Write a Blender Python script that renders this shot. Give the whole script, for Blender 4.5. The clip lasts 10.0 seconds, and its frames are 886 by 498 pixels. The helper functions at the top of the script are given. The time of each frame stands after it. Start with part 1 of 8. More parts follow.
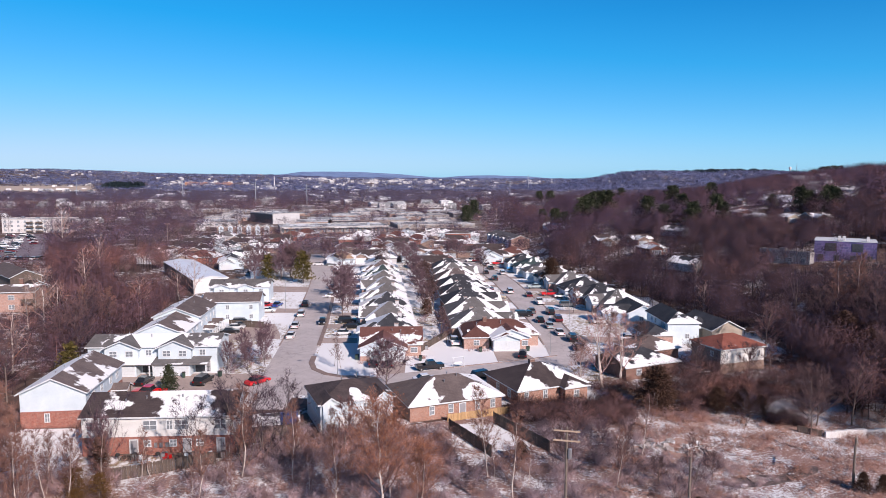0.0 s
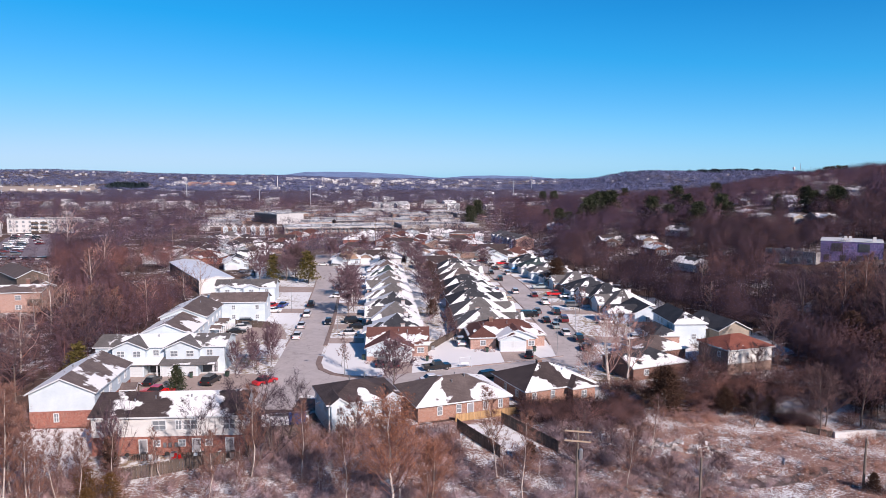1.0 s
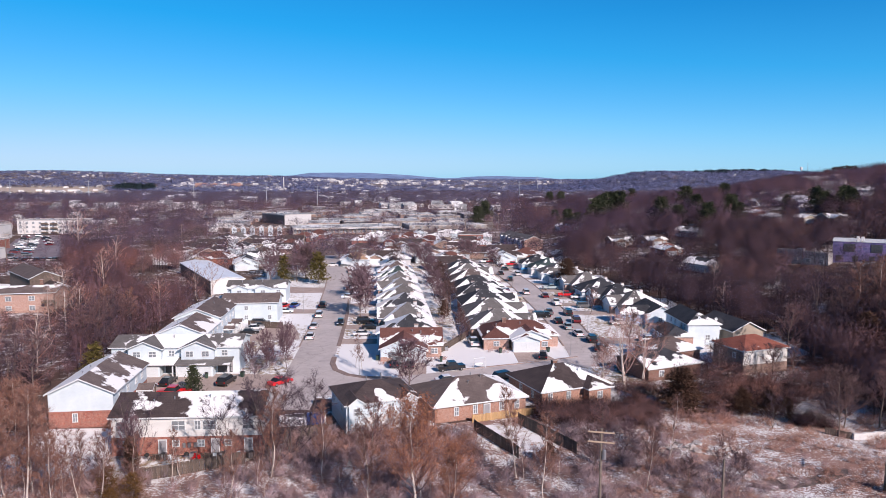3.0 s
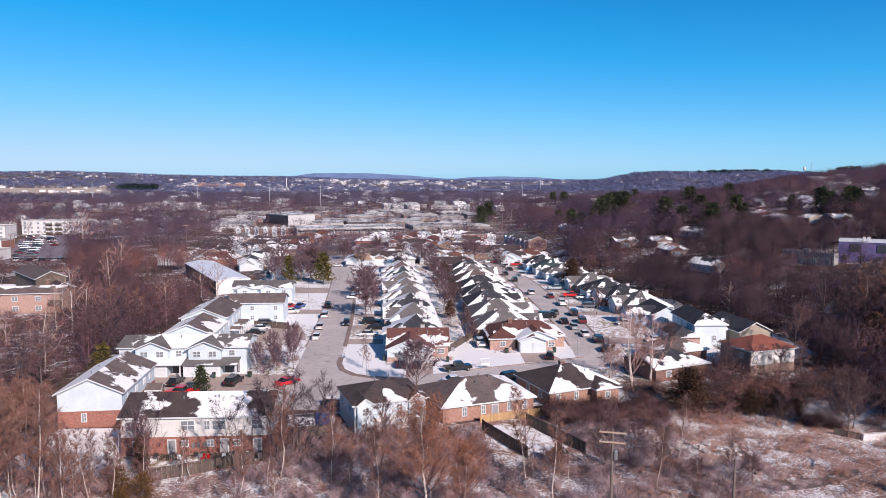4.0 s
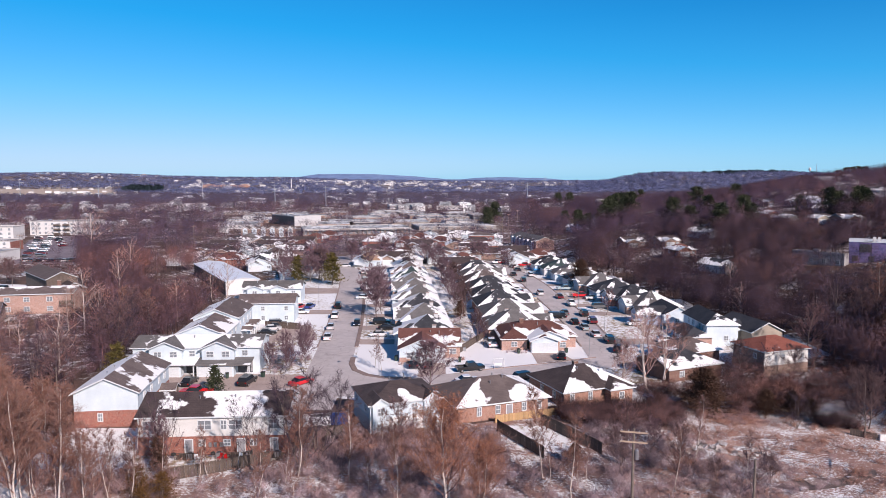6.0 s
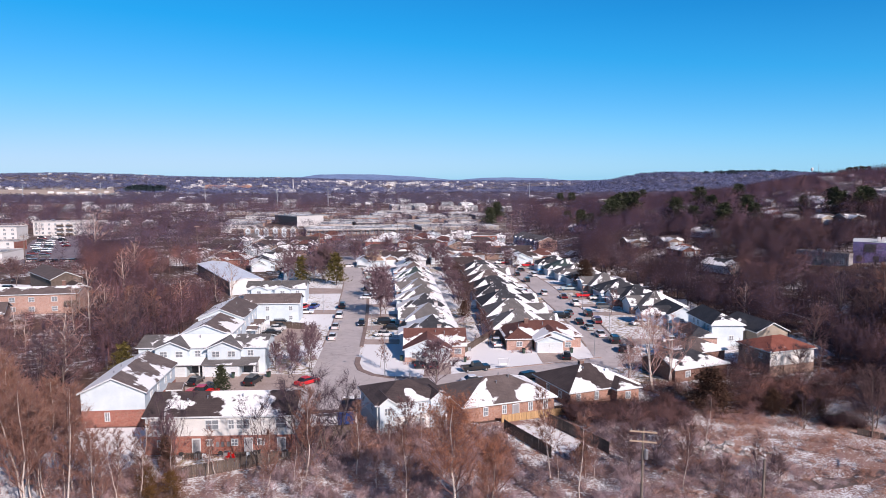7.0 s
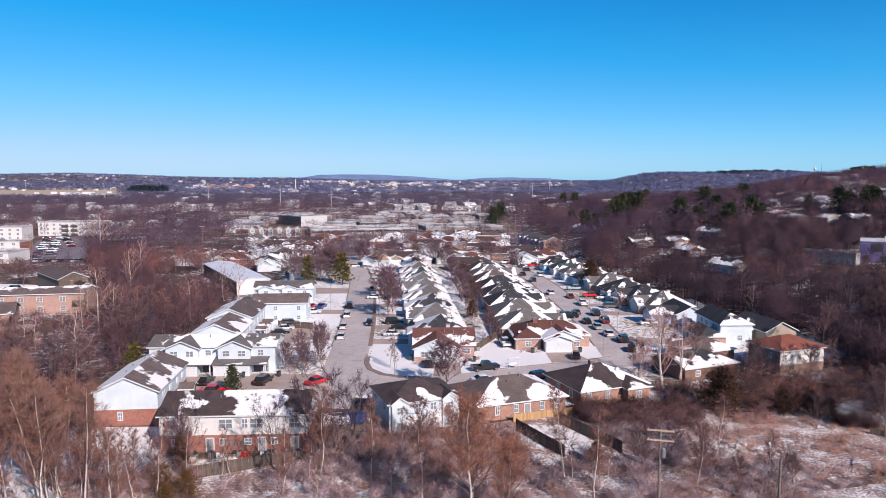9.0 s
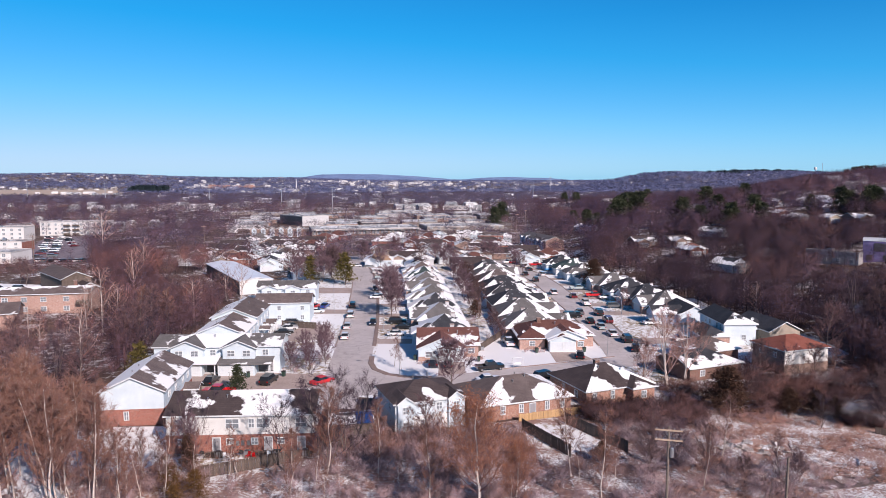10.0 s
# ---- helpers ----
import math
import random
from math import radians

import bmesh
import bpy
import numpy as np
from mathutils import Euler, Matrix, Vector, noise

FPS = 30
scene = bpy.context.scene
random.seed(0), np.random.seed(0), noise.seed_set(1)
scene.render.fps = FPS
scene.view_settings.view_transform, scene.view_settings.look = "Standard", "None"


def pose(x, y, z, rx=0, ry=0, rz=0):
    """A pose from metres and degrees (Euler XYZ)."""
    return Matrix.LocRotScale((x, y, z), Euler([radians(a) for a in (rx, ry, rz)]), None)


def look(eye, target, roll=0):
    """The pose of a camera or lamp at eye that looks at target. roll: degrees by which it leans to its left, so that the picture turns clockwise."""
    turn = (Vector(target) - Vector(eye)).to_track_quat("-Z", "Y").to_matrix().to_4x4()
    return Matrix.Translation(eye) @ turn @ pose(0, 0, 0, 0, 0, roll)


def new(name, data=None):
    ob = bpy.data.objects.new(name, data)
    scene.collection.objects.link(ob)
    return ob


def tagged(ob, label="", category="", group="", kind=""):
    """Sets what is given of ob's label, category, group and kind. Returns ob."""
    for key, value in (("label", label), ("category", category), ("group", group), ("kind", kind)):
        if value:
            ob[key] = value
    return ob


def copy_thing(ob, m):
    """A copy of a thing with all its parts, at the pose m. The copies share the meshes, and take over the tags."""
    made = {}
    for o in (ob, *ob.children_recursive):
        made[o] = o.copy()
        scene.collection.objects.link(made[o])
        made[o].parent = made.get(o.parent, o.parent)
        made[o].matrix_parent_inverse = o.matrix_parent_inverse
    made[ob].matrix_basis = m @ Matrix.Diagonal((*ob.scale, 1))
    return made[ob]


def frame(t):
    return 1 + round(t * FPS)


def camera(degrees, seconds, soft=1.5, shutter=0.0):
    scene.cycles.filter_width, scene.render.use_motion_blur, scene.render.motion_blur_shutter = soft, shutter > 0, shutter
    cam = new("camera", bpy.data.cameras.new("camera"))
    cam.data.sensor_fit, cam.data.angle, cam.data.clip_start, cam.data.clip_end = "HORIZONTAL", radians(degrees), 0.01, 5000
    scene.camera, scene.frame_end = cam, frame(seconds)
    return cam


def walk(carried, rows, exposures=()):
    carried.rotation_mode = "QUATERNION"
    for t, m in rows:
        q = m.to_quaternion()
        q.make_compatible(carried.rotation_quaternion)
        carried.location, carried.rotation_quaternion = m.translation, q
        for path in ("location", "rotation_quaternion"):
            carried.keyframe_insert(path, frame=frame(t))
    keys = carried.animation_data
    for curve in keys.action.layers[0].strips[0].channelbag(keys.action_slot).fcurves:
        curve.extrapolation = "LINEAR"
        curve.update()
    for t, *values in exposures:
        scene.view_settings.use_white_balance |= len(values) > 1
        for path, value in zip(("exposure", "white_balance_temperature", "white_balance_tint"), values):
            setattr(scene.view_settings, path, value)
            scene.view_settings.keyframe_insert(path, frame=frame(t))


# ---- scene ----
cam = camera(66.0, 10.0, soft=0.6)
PATH = [
    (0, (4.223, -0.563, 38.040), (7.080, 98.827, 27.387), 0.15),
    (0.5, (3.837, -0.555, 38.042), (6.484, 98.842, 27.400), 0.13),
    (1, (3.426, -0.552, 38.050), (5.866, 98.851, 27.421), 0.12),
    (1.5, (2.997, -0.554, 38.058), (5.235, 98.856, 27.448), 0.10),
    (2, (2.557, -0.560, 38.066), (4.597, 98.857, 27.477), 0.09),
    (2.5, (2.110, -0.569, 38.070), (3.959, 98.855, 27.506), 0.07),
    (4, (0.773, -0.608, 38.054), (2.092, 98.833, 27.576), 0.03),
    (4.5, (0.339, -0.625, 38.037), (1.499, 98.821, 27.588), 0.01),
    (5, (-0.086, -0.643, 38.013), (0.924, 98.808, 27.595), 0.00),
    (5.5, (-0.501, -0.663, 37.985), (0.370, 98.792, 27.595), -0.01),
    (7, (-1.691, -0.734, 37.884), (-1.166, 98.730, 27.563), -0.05),
    (7.5, (-2.073, -0.763, 37.852), (-1.639, 98.703, 27.545), -0.06),
    (8, (-2.453, -0.796, 37.826), (-2.095, 98.672, 27.527), -0.07),
    (8.5, (-2.833, -0.833, 37.810), (-2.538, 98.635, 27.510), -0.08),
    (9, (-3.219, -0.875, 37.807), (-2.972, 98.592, 27.498), -0.10),
    (9.5, (-3.616, -0.923, 37.822), (-3.402, 98.542, 27.495), -0.11),
    (10, (-4.029, -0.978, 37.860), (-3.833, 98.484, 27.502), -0.12),
]
walk(cam, [(t, look(eye, target, roll)) for t, eye, target, roll in PATH], [(0, 0.0, 6700, 25), (10, 0.0, 6700, 25)])

# ---------- world, sun, exposure ----------
SUN_EL, SUN_AZ = 31.0, 147.0          # degrees above ground; clockwise from +y
world = bpy.data.worlds.new("sky")
scene.world = world
world.use_nodes = True
wn = world.node_tree
sky = wn.nodes.new("ShaderNodeTexSky")
sky.sky_type = 'NISHITA'
sky.sun_disc = False
sky.sun_elevation, sky.sun_rotation = radians(SUN_EL), radians(SUN_AZ)
sky.altitude, sky.air_density, sky.dust_density, sky.ozone_density = 1200, 0.6, 1.3, 3.0
sky_sat = wn.nodes.new("ShaderNodeHueSaturation")
sky_sat.inputs["Saturation"].default_value = 1.4
wn.nodes["Background"].inputs[1].default_value = 0.165
wn.links.new(sky.outputs[0], sky_sat.inputs["Color"])
sky_blue = wn.nodes.new("ShaderNodeMix")
sky_blue.data_type = 'RGBA'
# clear winter air: deep azure above, pale lavender haze where the sky is brightest
sky_lum = wn.nodes.new("ShaderNodeRGBToBW")
wn.links.new(sky.outputs[0], sky_lum.inputs[0])
sky_scale = wn.nodes.new("ShaderNodeMath")
sky_scale.operation = 'MULTIPLY'
sky_scale.inputs[1].default_value = 0.09
wn.links.new(sky_lum.outputs[0], sky_scale.inputs[0])
sky_fac, sky_hue = wn.nodes.new("ShaderNodeValToRGB"), wn.nodes.new("ShaderNodeValToRGB")
for node, stops in ((sky_fac, ((0.1, (0.0, 0.0, 0.0)), (0.24, (0.5, 0.5, 0.5)), (0.78, (0.88, 0.88, 0.88)))),
                    (sky_hue, ((0.24, (0.0, 0.32, 0.545)), (0.39, (0.09, 0.39, 0.545)), (0.62, (0.25, 0.4, 0.5))))):
    node.color_ramp.elements.new(0.5)
    for e_, (p_, c_) in zip(node.color_ramp.elements, stops):
        e_.position, e_.color = p_, (*c_, 1.0)
    wn.links.new(sky_scale.outputs[0], node.inputs[0])
sky_gain = wn.nodes.new("ShaderNodeVectorMath")
sky_gain.operation = 'SCALE'
sky_gain.inputs["Scale"].default_value = 10.0
wn.links.new(sky_hue.outputs[0], sky_gain.inputs[0])
wn.links.new(sky_gain.outputs[0], sky_blue.inputs[7])
wn.links.new(sky_fac.outputs[0], sky_blue.inputs[0])
wn.links.new(sky_sat.outputs[0], sky_blue.inputs[6])
sky_depth = wn.nodes.new("ShaderNodeValToRGB")
sky_depth.color_ramp.elements[0].position, sky_depth.color_ramp.elements[0].color = 0.08, (0.6, 0.6, 0.6, 1.0)
sky_depth.color_ramp.elements[1].position, sky_depth.color_ramp.elements[1].color = 0.165, (1.0, 1.0, 1.0, 1.0)
wn.links.new(sky_scale.outputs[0], sky_depth.inputs[0])
sky_deep = wn.nodes.new("ShaderNodeVectorMath")
sky_deep.operation = 'MULTIPLY'
wn.links.new(sky_blue.outputs[2], sky_deep.inputs[0])
wn.links.new(sky_depth.outputs[0], sky_deep.inputs[1])
wn.links.new(sky_deep.outputs[0], wn.nodes["Background"].inputs[0])
sun_data = bpy.data.lights.new("sun", 'SUN')
sun_data.energy, sun_data.angle, sun_data.color = 5.7, radians(0.5), (1.0, 0.915, 0.82)
sun = new("sun", sun_data)
sun.matrix_world = look((0, 0, 0), (-math.sin(radians(SUN_AZ)) * math.cos(radians(SUN_EL)), -math.cos(radians(SUN_AZ)) * math.cos(radians(SUN_EL)), -math.sin(radians(SUN_EL))))


# ---------- materials ----------
def mat_base(name):
    m = bpy.data.materials.new(name)
    m.use_nodes = True
    return m, m.node_tree.nodes, m.node_tree.links, m.node_tree.nodes["Principled BSDF"]


def rgb(c):
    return (c[0], c[1], c[2], 1.0)


def noise_node(n, l, scale, detail=4.0, rough=0.6, space="Object"):
    tc, t = n.new("ShaderNodeTexCoord"), n.new("ShaderNodeTexNoise")
    t.inputs["Scale"].default_value, t.inputs["Detail"].default_value, t.inputs["Roughness"].default_value = scale, detail, rough
    if space == "World":
        g = n.new("ShaderNodeNewGeometry")
        l.new(g.outputs["Position"], t.inputs["Vector"])
    else:
        l.new(tc.outputs["Object"], t.inputs["Vector"])
    return t


def ramp(n, l, fac, stops):
    r = n.new("ShaderNodeValToRGB")
    e = r.color_ramp.elements
    while len(e) < len(stops):
        e.new(0.5)
    for k, (p, c) in zip(e, stops):
        k.position, k.color = p, rgb(c)
    l.new(fac, r.inputs[0])
    return r


def mixc(n, l, fac, a, b):
    m = n.new("ShaderNodeMix")
    m.data_type = 'RGBA'
    if fac is not None:
        l.new(fac, m.inputs[0])
    for s, v in ((6, a), (7, b)):
        if isinstance(v, tuple):
            m.inputs[s].default_value = rgb(v)
        else:
            l.new(v, m.inputs[s])
    return m.outputs[2]


def math_node(n, l, op, a, b=0.0, clamp=False):
    m = n.new("ShaderNodeMath")
    m.operation, m.use_clamp = op, clamp
    for s, v in ((0, a), (1, b)):
        if isinstance(v, (int, float)):
            m.inputs[s].default_value = v
        else:
            l.new(v, m.inputs[s])
    return m.outputs[0]


def bump(n, l, bsdf, height, strength=0.3, dist=0.05):
    b = n.new("ShaderNodeBump")
    b.inputs["Strength"].default_value, b.inputs["Distance"].default_value = strength, dist
    l.new(height, b.inputs["Height"])
    l.new(b.outputs[0], bsdf.inputs["Normal"])


def surface(name, a, b, scale=2.0, rough=0.7, metal=0.0, fine=20.0, bumpy=0.2, random_tint=0.0, spec=0.5):
    """Two tones broken up at two scales, with fine relief."""
    m, n, l, p = mat_base(name)
    big, small = noise_node(n, l, scale), noise_node(n, l, fine, 3)
    f = math_node(n, l, 'MULTIPLY_ADD', small.outputs[0], 0.5)
    n[f.node.name].inputs[2].default_value = 0.0
    f = math_node(n, l, 'ADD', f, math_node(n, l, 'MULTIPLY', big.outputs[0], 0.5))
    c = ramp(n, l, f, [(0.36, a), (0.64, b)]).outputs[0]
    if random_tint:
        oi = n.new("ShaderNodeObjectInfo")
        h = n.new("ShaderNodeHueSaturation")
        l.new(c, h.inputs["Color"])
        l.new(math_node(n, l, 'MULTIPLY_ADD', oi.outputs["Random"], random_tint), h.inputs["Value"])
        h.inputs["Value"].links[0].from_node.inputs[2].default_value = 1 - random_tint / 2
        c = h.outputs[0]
    l.new(c, p.inputs["Base Color"])
    p.inputs["Roughness"].default_value, p.inputs["Metallic"].default_value = rough, metal
    p.inputs["Specular IOR Level"].default_value = spec
    if bumpy:
        bump(n, l, p, small.outputs[0], bumpy)
    return m


def shingle(name, a, b, random_tint=0.25):
    """Asphalt shingles with courses, and snow that has slid and melted back from the ridge."""
    m, n, l, p = mat_base(name)
    tc = n.new("ShaderNodeTexCoord")
    big, small, snow_n = noise_node(n, l, 0.5), noise_node(n, l, 9.0, 3), noise_node(n, l, 0.27, 3, 0.45, "World")
    snow_f = noise_node(n, l, 0.85, 4, 0.55, "World")
    rise, keep = n.new("ShaderNodeAttribute"), n.new("ShaderNodeAttribute")
    rise.attribute_name, keep.attribute_name = "rise", "keep"
    w = n.new("ShaderNodeTexWave")
    w.bands_direction, w.wave_profile = 'Z', 'SAW'
    w.inputs["Scale"].default_value, w.inputs["Distortion"].default_value = 2.2, 0.4
    l.new(tc.outputs["Object"], w.inputs["Vector"])
    f = math_node(n, l, 'ADD', math_node(n, l, 'MULTIPLY', small.outputs[0], 0.45), math_node(n, l, 'MULTIPLY', big.outputs[0], 0.4))
    f = math_node(n, l, 'ADD', f, math_node(n, l, 'MULTIPLY', w.outputs[1], 0.06))
    c = ramp(n, l, f, [(0.35, a), (0.68, b)]).outputs[0]
    oi = n.new("ShaderNodeObjectInfo")
    h = n.new("ShaderNodeHueSaturation")
    l.new(c, h.inputs["Color"])
    v = math_node(n, l, 'MULTIPLY_ADD', oi.outputs["Random"], random_tint)
    v.node.inputs[2].default_value = 1 - random_tint / 2
    l.new(v, h.inputs["Value"])
    # snow cover
    s = math_node(n, l, 'ADD', math_node(n, l, 'MULTIPLY', snow_n.outputs[0], 2.2), math_node(n, l, 'MULTIPLY', snow_f.outputs[0], 0.75))
    s = math_node(n, l, 'SUBTRACT', s, 1.475)
    s = math_node(n, l, 'ADD', s, keep.outputs["Fac"])
    s = math_node(n, l, 'SUBTRACT', s, math_node(n, l, 'MULTIPLY', rise.outputs["Fac"], 0.8))
    s = math_node(n, l, 'MULTIPLY', s, 9.0, True)
    l.new(mixc(n, l, s, h.outputs[0], (0.77, 0.78, 0.79)), p.inputs["Base Color"])
    p.inputs["Roughness"].default_value = 0.85
    p.inputs["Specular IOR Level"].default_value = 0.25
    hgt = math_node(n, l, 'ADD', math_node(n, l, 'MULTIPLY', s, 1.5), math_node(n, l, 'MULTIPLY', w.outputs[1], 0.08))
    bump(n, l, p, hgt, 0.6, 0.06)
    return m


def brick(name, a, b, mortar, size=(0.2, 0.067), joint=0.008):
    m, n, l, p = mat_base(name)
    tc, mp, t = n.new("ShaderNodeTexCoord"), n.new("ShaderNodeMapping"), n.new("ShaderNodeTexBrick")
    sep, cmb = n.new("ShaderNodeSeparateXYZ"), n.new("ShaderNodeCombineXYZ")
    l.new(tc.outputs["Object"], sep.inputs[0])
    l.new(math_node(n, l, 'ADD', sep.outputs[0], sep.outputs[1]), cmb.inputs[0])
    l.new(sep.outputs[2], cmb.inputs[1])
    l.new(cmb.outputs[0], t.inputs["Vector"])
    t.inputs["Color1"].default_value, t.inputs["Color2"].default_value, t.inputs["Mortar"].default_value = rgb(a), rgb(b), rgb(mortar)
    t.inputs["Scale"].default_value, t.inputs["Mortar Size"].default_value = 1.0, joint
    t.inputs["Brick Width"].default_value, t.inputs["Row Height"].default_value = size
    big = noise_node(n, l, 2.0, 5, 0.7)
    h = n.new("ShaderNodeHueSaturation")
    l.new(t.outputs[0], h.inputs["Color"])
    v = math_node(n, l, 'MULTIPLY_ADD', big.outputs[0], 1.3)
    v.node.inputs[2].default_value = 0.35
    l.new(v, h.inputs["Value"])
    l.new(h.outputs[0], p.inputs["Base Color"])
    p.inputs["Roughness"].default_value = 0.88
    bump(n, l, p, t.outputs["Fac"], -0.4, 0.01)
    return m


def siding(name, a, b):
    """Lapped boards with faint dirt."""
    m, n, l, p = mat_base(name)
    tc, w = n.new("ShaderNodeTexCoord"), n.new("ShaderNodeTexWave")
    w.bands_direction, w.wave_profile = 'Z', 'SAW'
    w.inputs["Scale"].default_value = 2.6
    l.new(tc.outputs["Object"], w.inputs["Vector"])
    big = noise_node(n, l, 0.5, 5)
    c = ramp(n, l, big.outputs[0], [(0.35, a), (0.65, b)]).outputs[0]
    c = mixc(n, l, math_node(n, l, 'MULTIPLY', math_node(n, l, 'GREATER_THAN', w.outputs[1], 0.9), 0.25), c, (a[0] * 0.5, a[1] * 0.5, a[2] * 0.5))
    l.new(c, p.inputs["Base Color"])
    p.inputs["Roughness"].default_value = 0.6
    bump(n, l, p, w.outputs[1], 0.35, 0.02)
    return m


def ground_mat(name, tones, snow_level, s_big, s_small, soft=7.0):
    """Earth, litter and dry grass, with thin snow lying in patches."""
    m, n, l, p = mat_base(name)
    n1, n2, n3 = noise_node(n, l, 0.045, 5, 0.6, "World"), noise_node(n, l, 0.5, 5, 0.65, "World"), noise_node(n, l, 4.0, 4, 0.7, "World")
    f = math_node(n, l, 'ADD', math_node(n, l, 'MULTIPLY', n1.outputs[0], 0.5), math_node(n, l, 'MULTIPLY', n2.outputs[0], 0.3))
    f = math_node(n, l, 'ADD', f, math_node(n, l, 'MULTIPLY', n3.outputs[0], 0.2))
    c = ramp(n, l, f, [(0.36, tones[0]), (0.48, tones[1]), (0.62, tones[2])]).outputs[0]
    a, b = noise_node(n, l, s_big, 4, 0.6, "World"), noise_node(n, l, s_small, 5, 0.75, "World")
    mp = n.new("ShaderNodeMapping")
    g = n.new("ShaderNodeNewGeometry")
    mp.inputs["Location"].default_value = (31.0, -17.0, 5.0)
    l.new(g.outputs["Position"], mp.inputs["Vector"])
    l.new(mp.outputs[0], a.inputs["Vector"])
    s = math_node(n, l, 'ADD', math_node(n, l, 'MULTIPLY', a.outputs[0], 0.9), math_node(n, l, 'MULTIPLY', b.outputs[0], 1.1))
    s = math_node(n, l, 'SUBTRACT', s, snow_level)
    s = math_node(n, l, 'MULTIPLY', s, soft, True)
    l.new(mixc(n, l, s, c, (0.76, 0.77, 0.785)), p.inputs["Base Color"])
    p.inputs["Roughness"].default_value = 0.9
    p.inputs["Specular IOR Level"].default_value = 0.2
    bump(n, l, p, math_node(n, l, 'ADD', n3.outputs[0], s), 0.5, 0.12)
    return m


def twig_mat(name, tones, cover=1.0):
    """Twigs or needles; cover below one: bundles of finer twigs that let light between them."""
    m, n, l, p = mat_base(name)
    p.inputs["Alpha"].default_value = cover
    t = n.new("ShaderNodeAttribute")
    t.attribute_name = "tint"
    l.new(ramp(n, l, t.outputs["Fac"], [(i / (len(tones) - 1), c) for i, c in enumerate(tones)]).outputs[0], p.inputs["Base Color"])
    p.inputs["Roughness"].default_value = 0.9
    p.inputs["Specular IOR Level"].default_value = 0.1
    return m


def plain(name, c, rough=0.5, metal=0.0, spec=0.5, coat=0.0):
    m, n, l, p = mat_base(name)
    f = noise_node(n, l, 3.0, 4)
    l.new(ramp(n, l, f.outputs[0], [(0.3, tuple(v * 0.85 for v in c)), (0.7, c)]).outputs[0], p.inputs["Base Color"])
    p.inputs["Roughness"].default_value, p.inputs["Metallic"].default_value = rough, metal
    p.inputs["Specular IOR Level"].default_value, p.inputs["Coat Weight"].default_value = spec, coat
    return m


M_BROWN = shingle("brown_shingle", (0.085, 0.066, 0.064), (0.2, 0.16, 0.15))
M_REDBROWN = shingle("red_brown_shingle", (0.10, 0.042, 0.036), (0.19, 0.09, 0.075))
M_DARK = shingle("charcoal_shingle", (0.026, 0.028, 0.034), (0.075, 0.078, 0.088))
M_UMBER = shingle("umber_shingle", (0.04, 0.031, 0.032), (0.105, 0.08, 0.078))
M_GREY = shingle("grey_shingle", (0.09, 0.085, 0.085), (0.20, 0.19, 0.185))
M_GREEN = shingle("green_grey_shingle", (0.03, 0.05, 0.05), (0.08, 0.11, 0.11))
M_RUST = shingle("rust_red_shingle", (0.19, 0.06, 0.043), (0.35, 0.132, 0.098))
M_TAN = shingle("tan_shingle", (0.26, 0.17, 0.11), (0.42, 0.29, 0.2))
M_BRICK_RED = brick("red_brick", (0.19, 0.05, 0.034), (0.33, 0.095, 0.06), (0.34, 0.25, 0.22))
M_BRICK_ORANGE = brick("orange_brick", (0.25, 0.115, 0.08), (0.37, 0.18, 0.125), (0.38, 0.3, 0.26))
M_BRICK_PINK = brick("pinkish_brick", (0.3, 0.165, 0.13), (0.43, 0.25, 0.2), (0.44, 0.36, 0.32))
M_BRICK_DULL = brick("dull_brown_brick", (0.2, 0.125, 0.1), (0.3, 0.185, 0.145), (0.32, 0.27, 0.24))
M_BRICK_DARK = brick("dark_brick", (0.13, 0.06, 0.045), (0.2, 0.09, 0.065), (0.2, 0.16, 0.14))
M_WHITE_SIDING = siding("white_siding", (0.49, 0.58, 0.635), (0.585, 0.67, 0.72))
M_CREAM_SIDING = siding("cream_siding", (0.58, 0.585, 0.575), (0.68, 0.68, 0.67))
M_GREY_SIDING = siding("grey_siding", (0.42, 0.42, 0.43), (0.52, 0.52, 0.53))
M_TAN_SIDING = siding("tan_siding", (0.3, 0.255, 0.205), (0.38, 0.325, 0.265))
M_BLUE_SIDING = siding("blue_siding", (0.26, 0.33, 0.46), (0.35, 0.43, 0.56))
M_TRIM = plain("white_trim", (0.64, 0.68, 0.7), 0.5)
M_GARAGE = plain("white_garage_door", (0.6, 0.65, 0.68), 0.45)
M_DOOR = plain("painted_door", (0.30, 0.30, 0.32), 0.45)
M_GLASS = plain("window_glass", (0.02, 0.024, 0.03), 0.08, 0.0, 0.4)
M_PANE = plain("house_window_glass", (0.2, 0.225, 0.25), 0.12, 0.0, 0.5)
M_METAL = plain("galvanised_metal", (0.45, 0.46, 0.48), 0.4, 0.8)
M_METALROOF = surface("white_metal_roof", (0.62, 0.65, 0.7), (0.78, 0.8, 0.83), 0.15, 0.4, 0.0, 3.0, 0.05)
M_DARKSTEEL = surface("dark_steel_wall", (0.04, 0.045, 0.055), (0.08, 0.085, 0.1), 0.4, 0.5, 0.3, 4.0, 0.1)
M_WHITEWALL = surface("painted_block_wall", (0.55, 0.54, 0.53), (0.68, 0.67, 0.66), 0.2, 0.75, 0.0, 3.0, 0.1)
M_TANWALL = surface("tan_block_wall", (0.2, 0.18, 0.165), (0.31, 0.28, 0.255), 0.2, 0.8, 0.0, 3.0, 0.1)
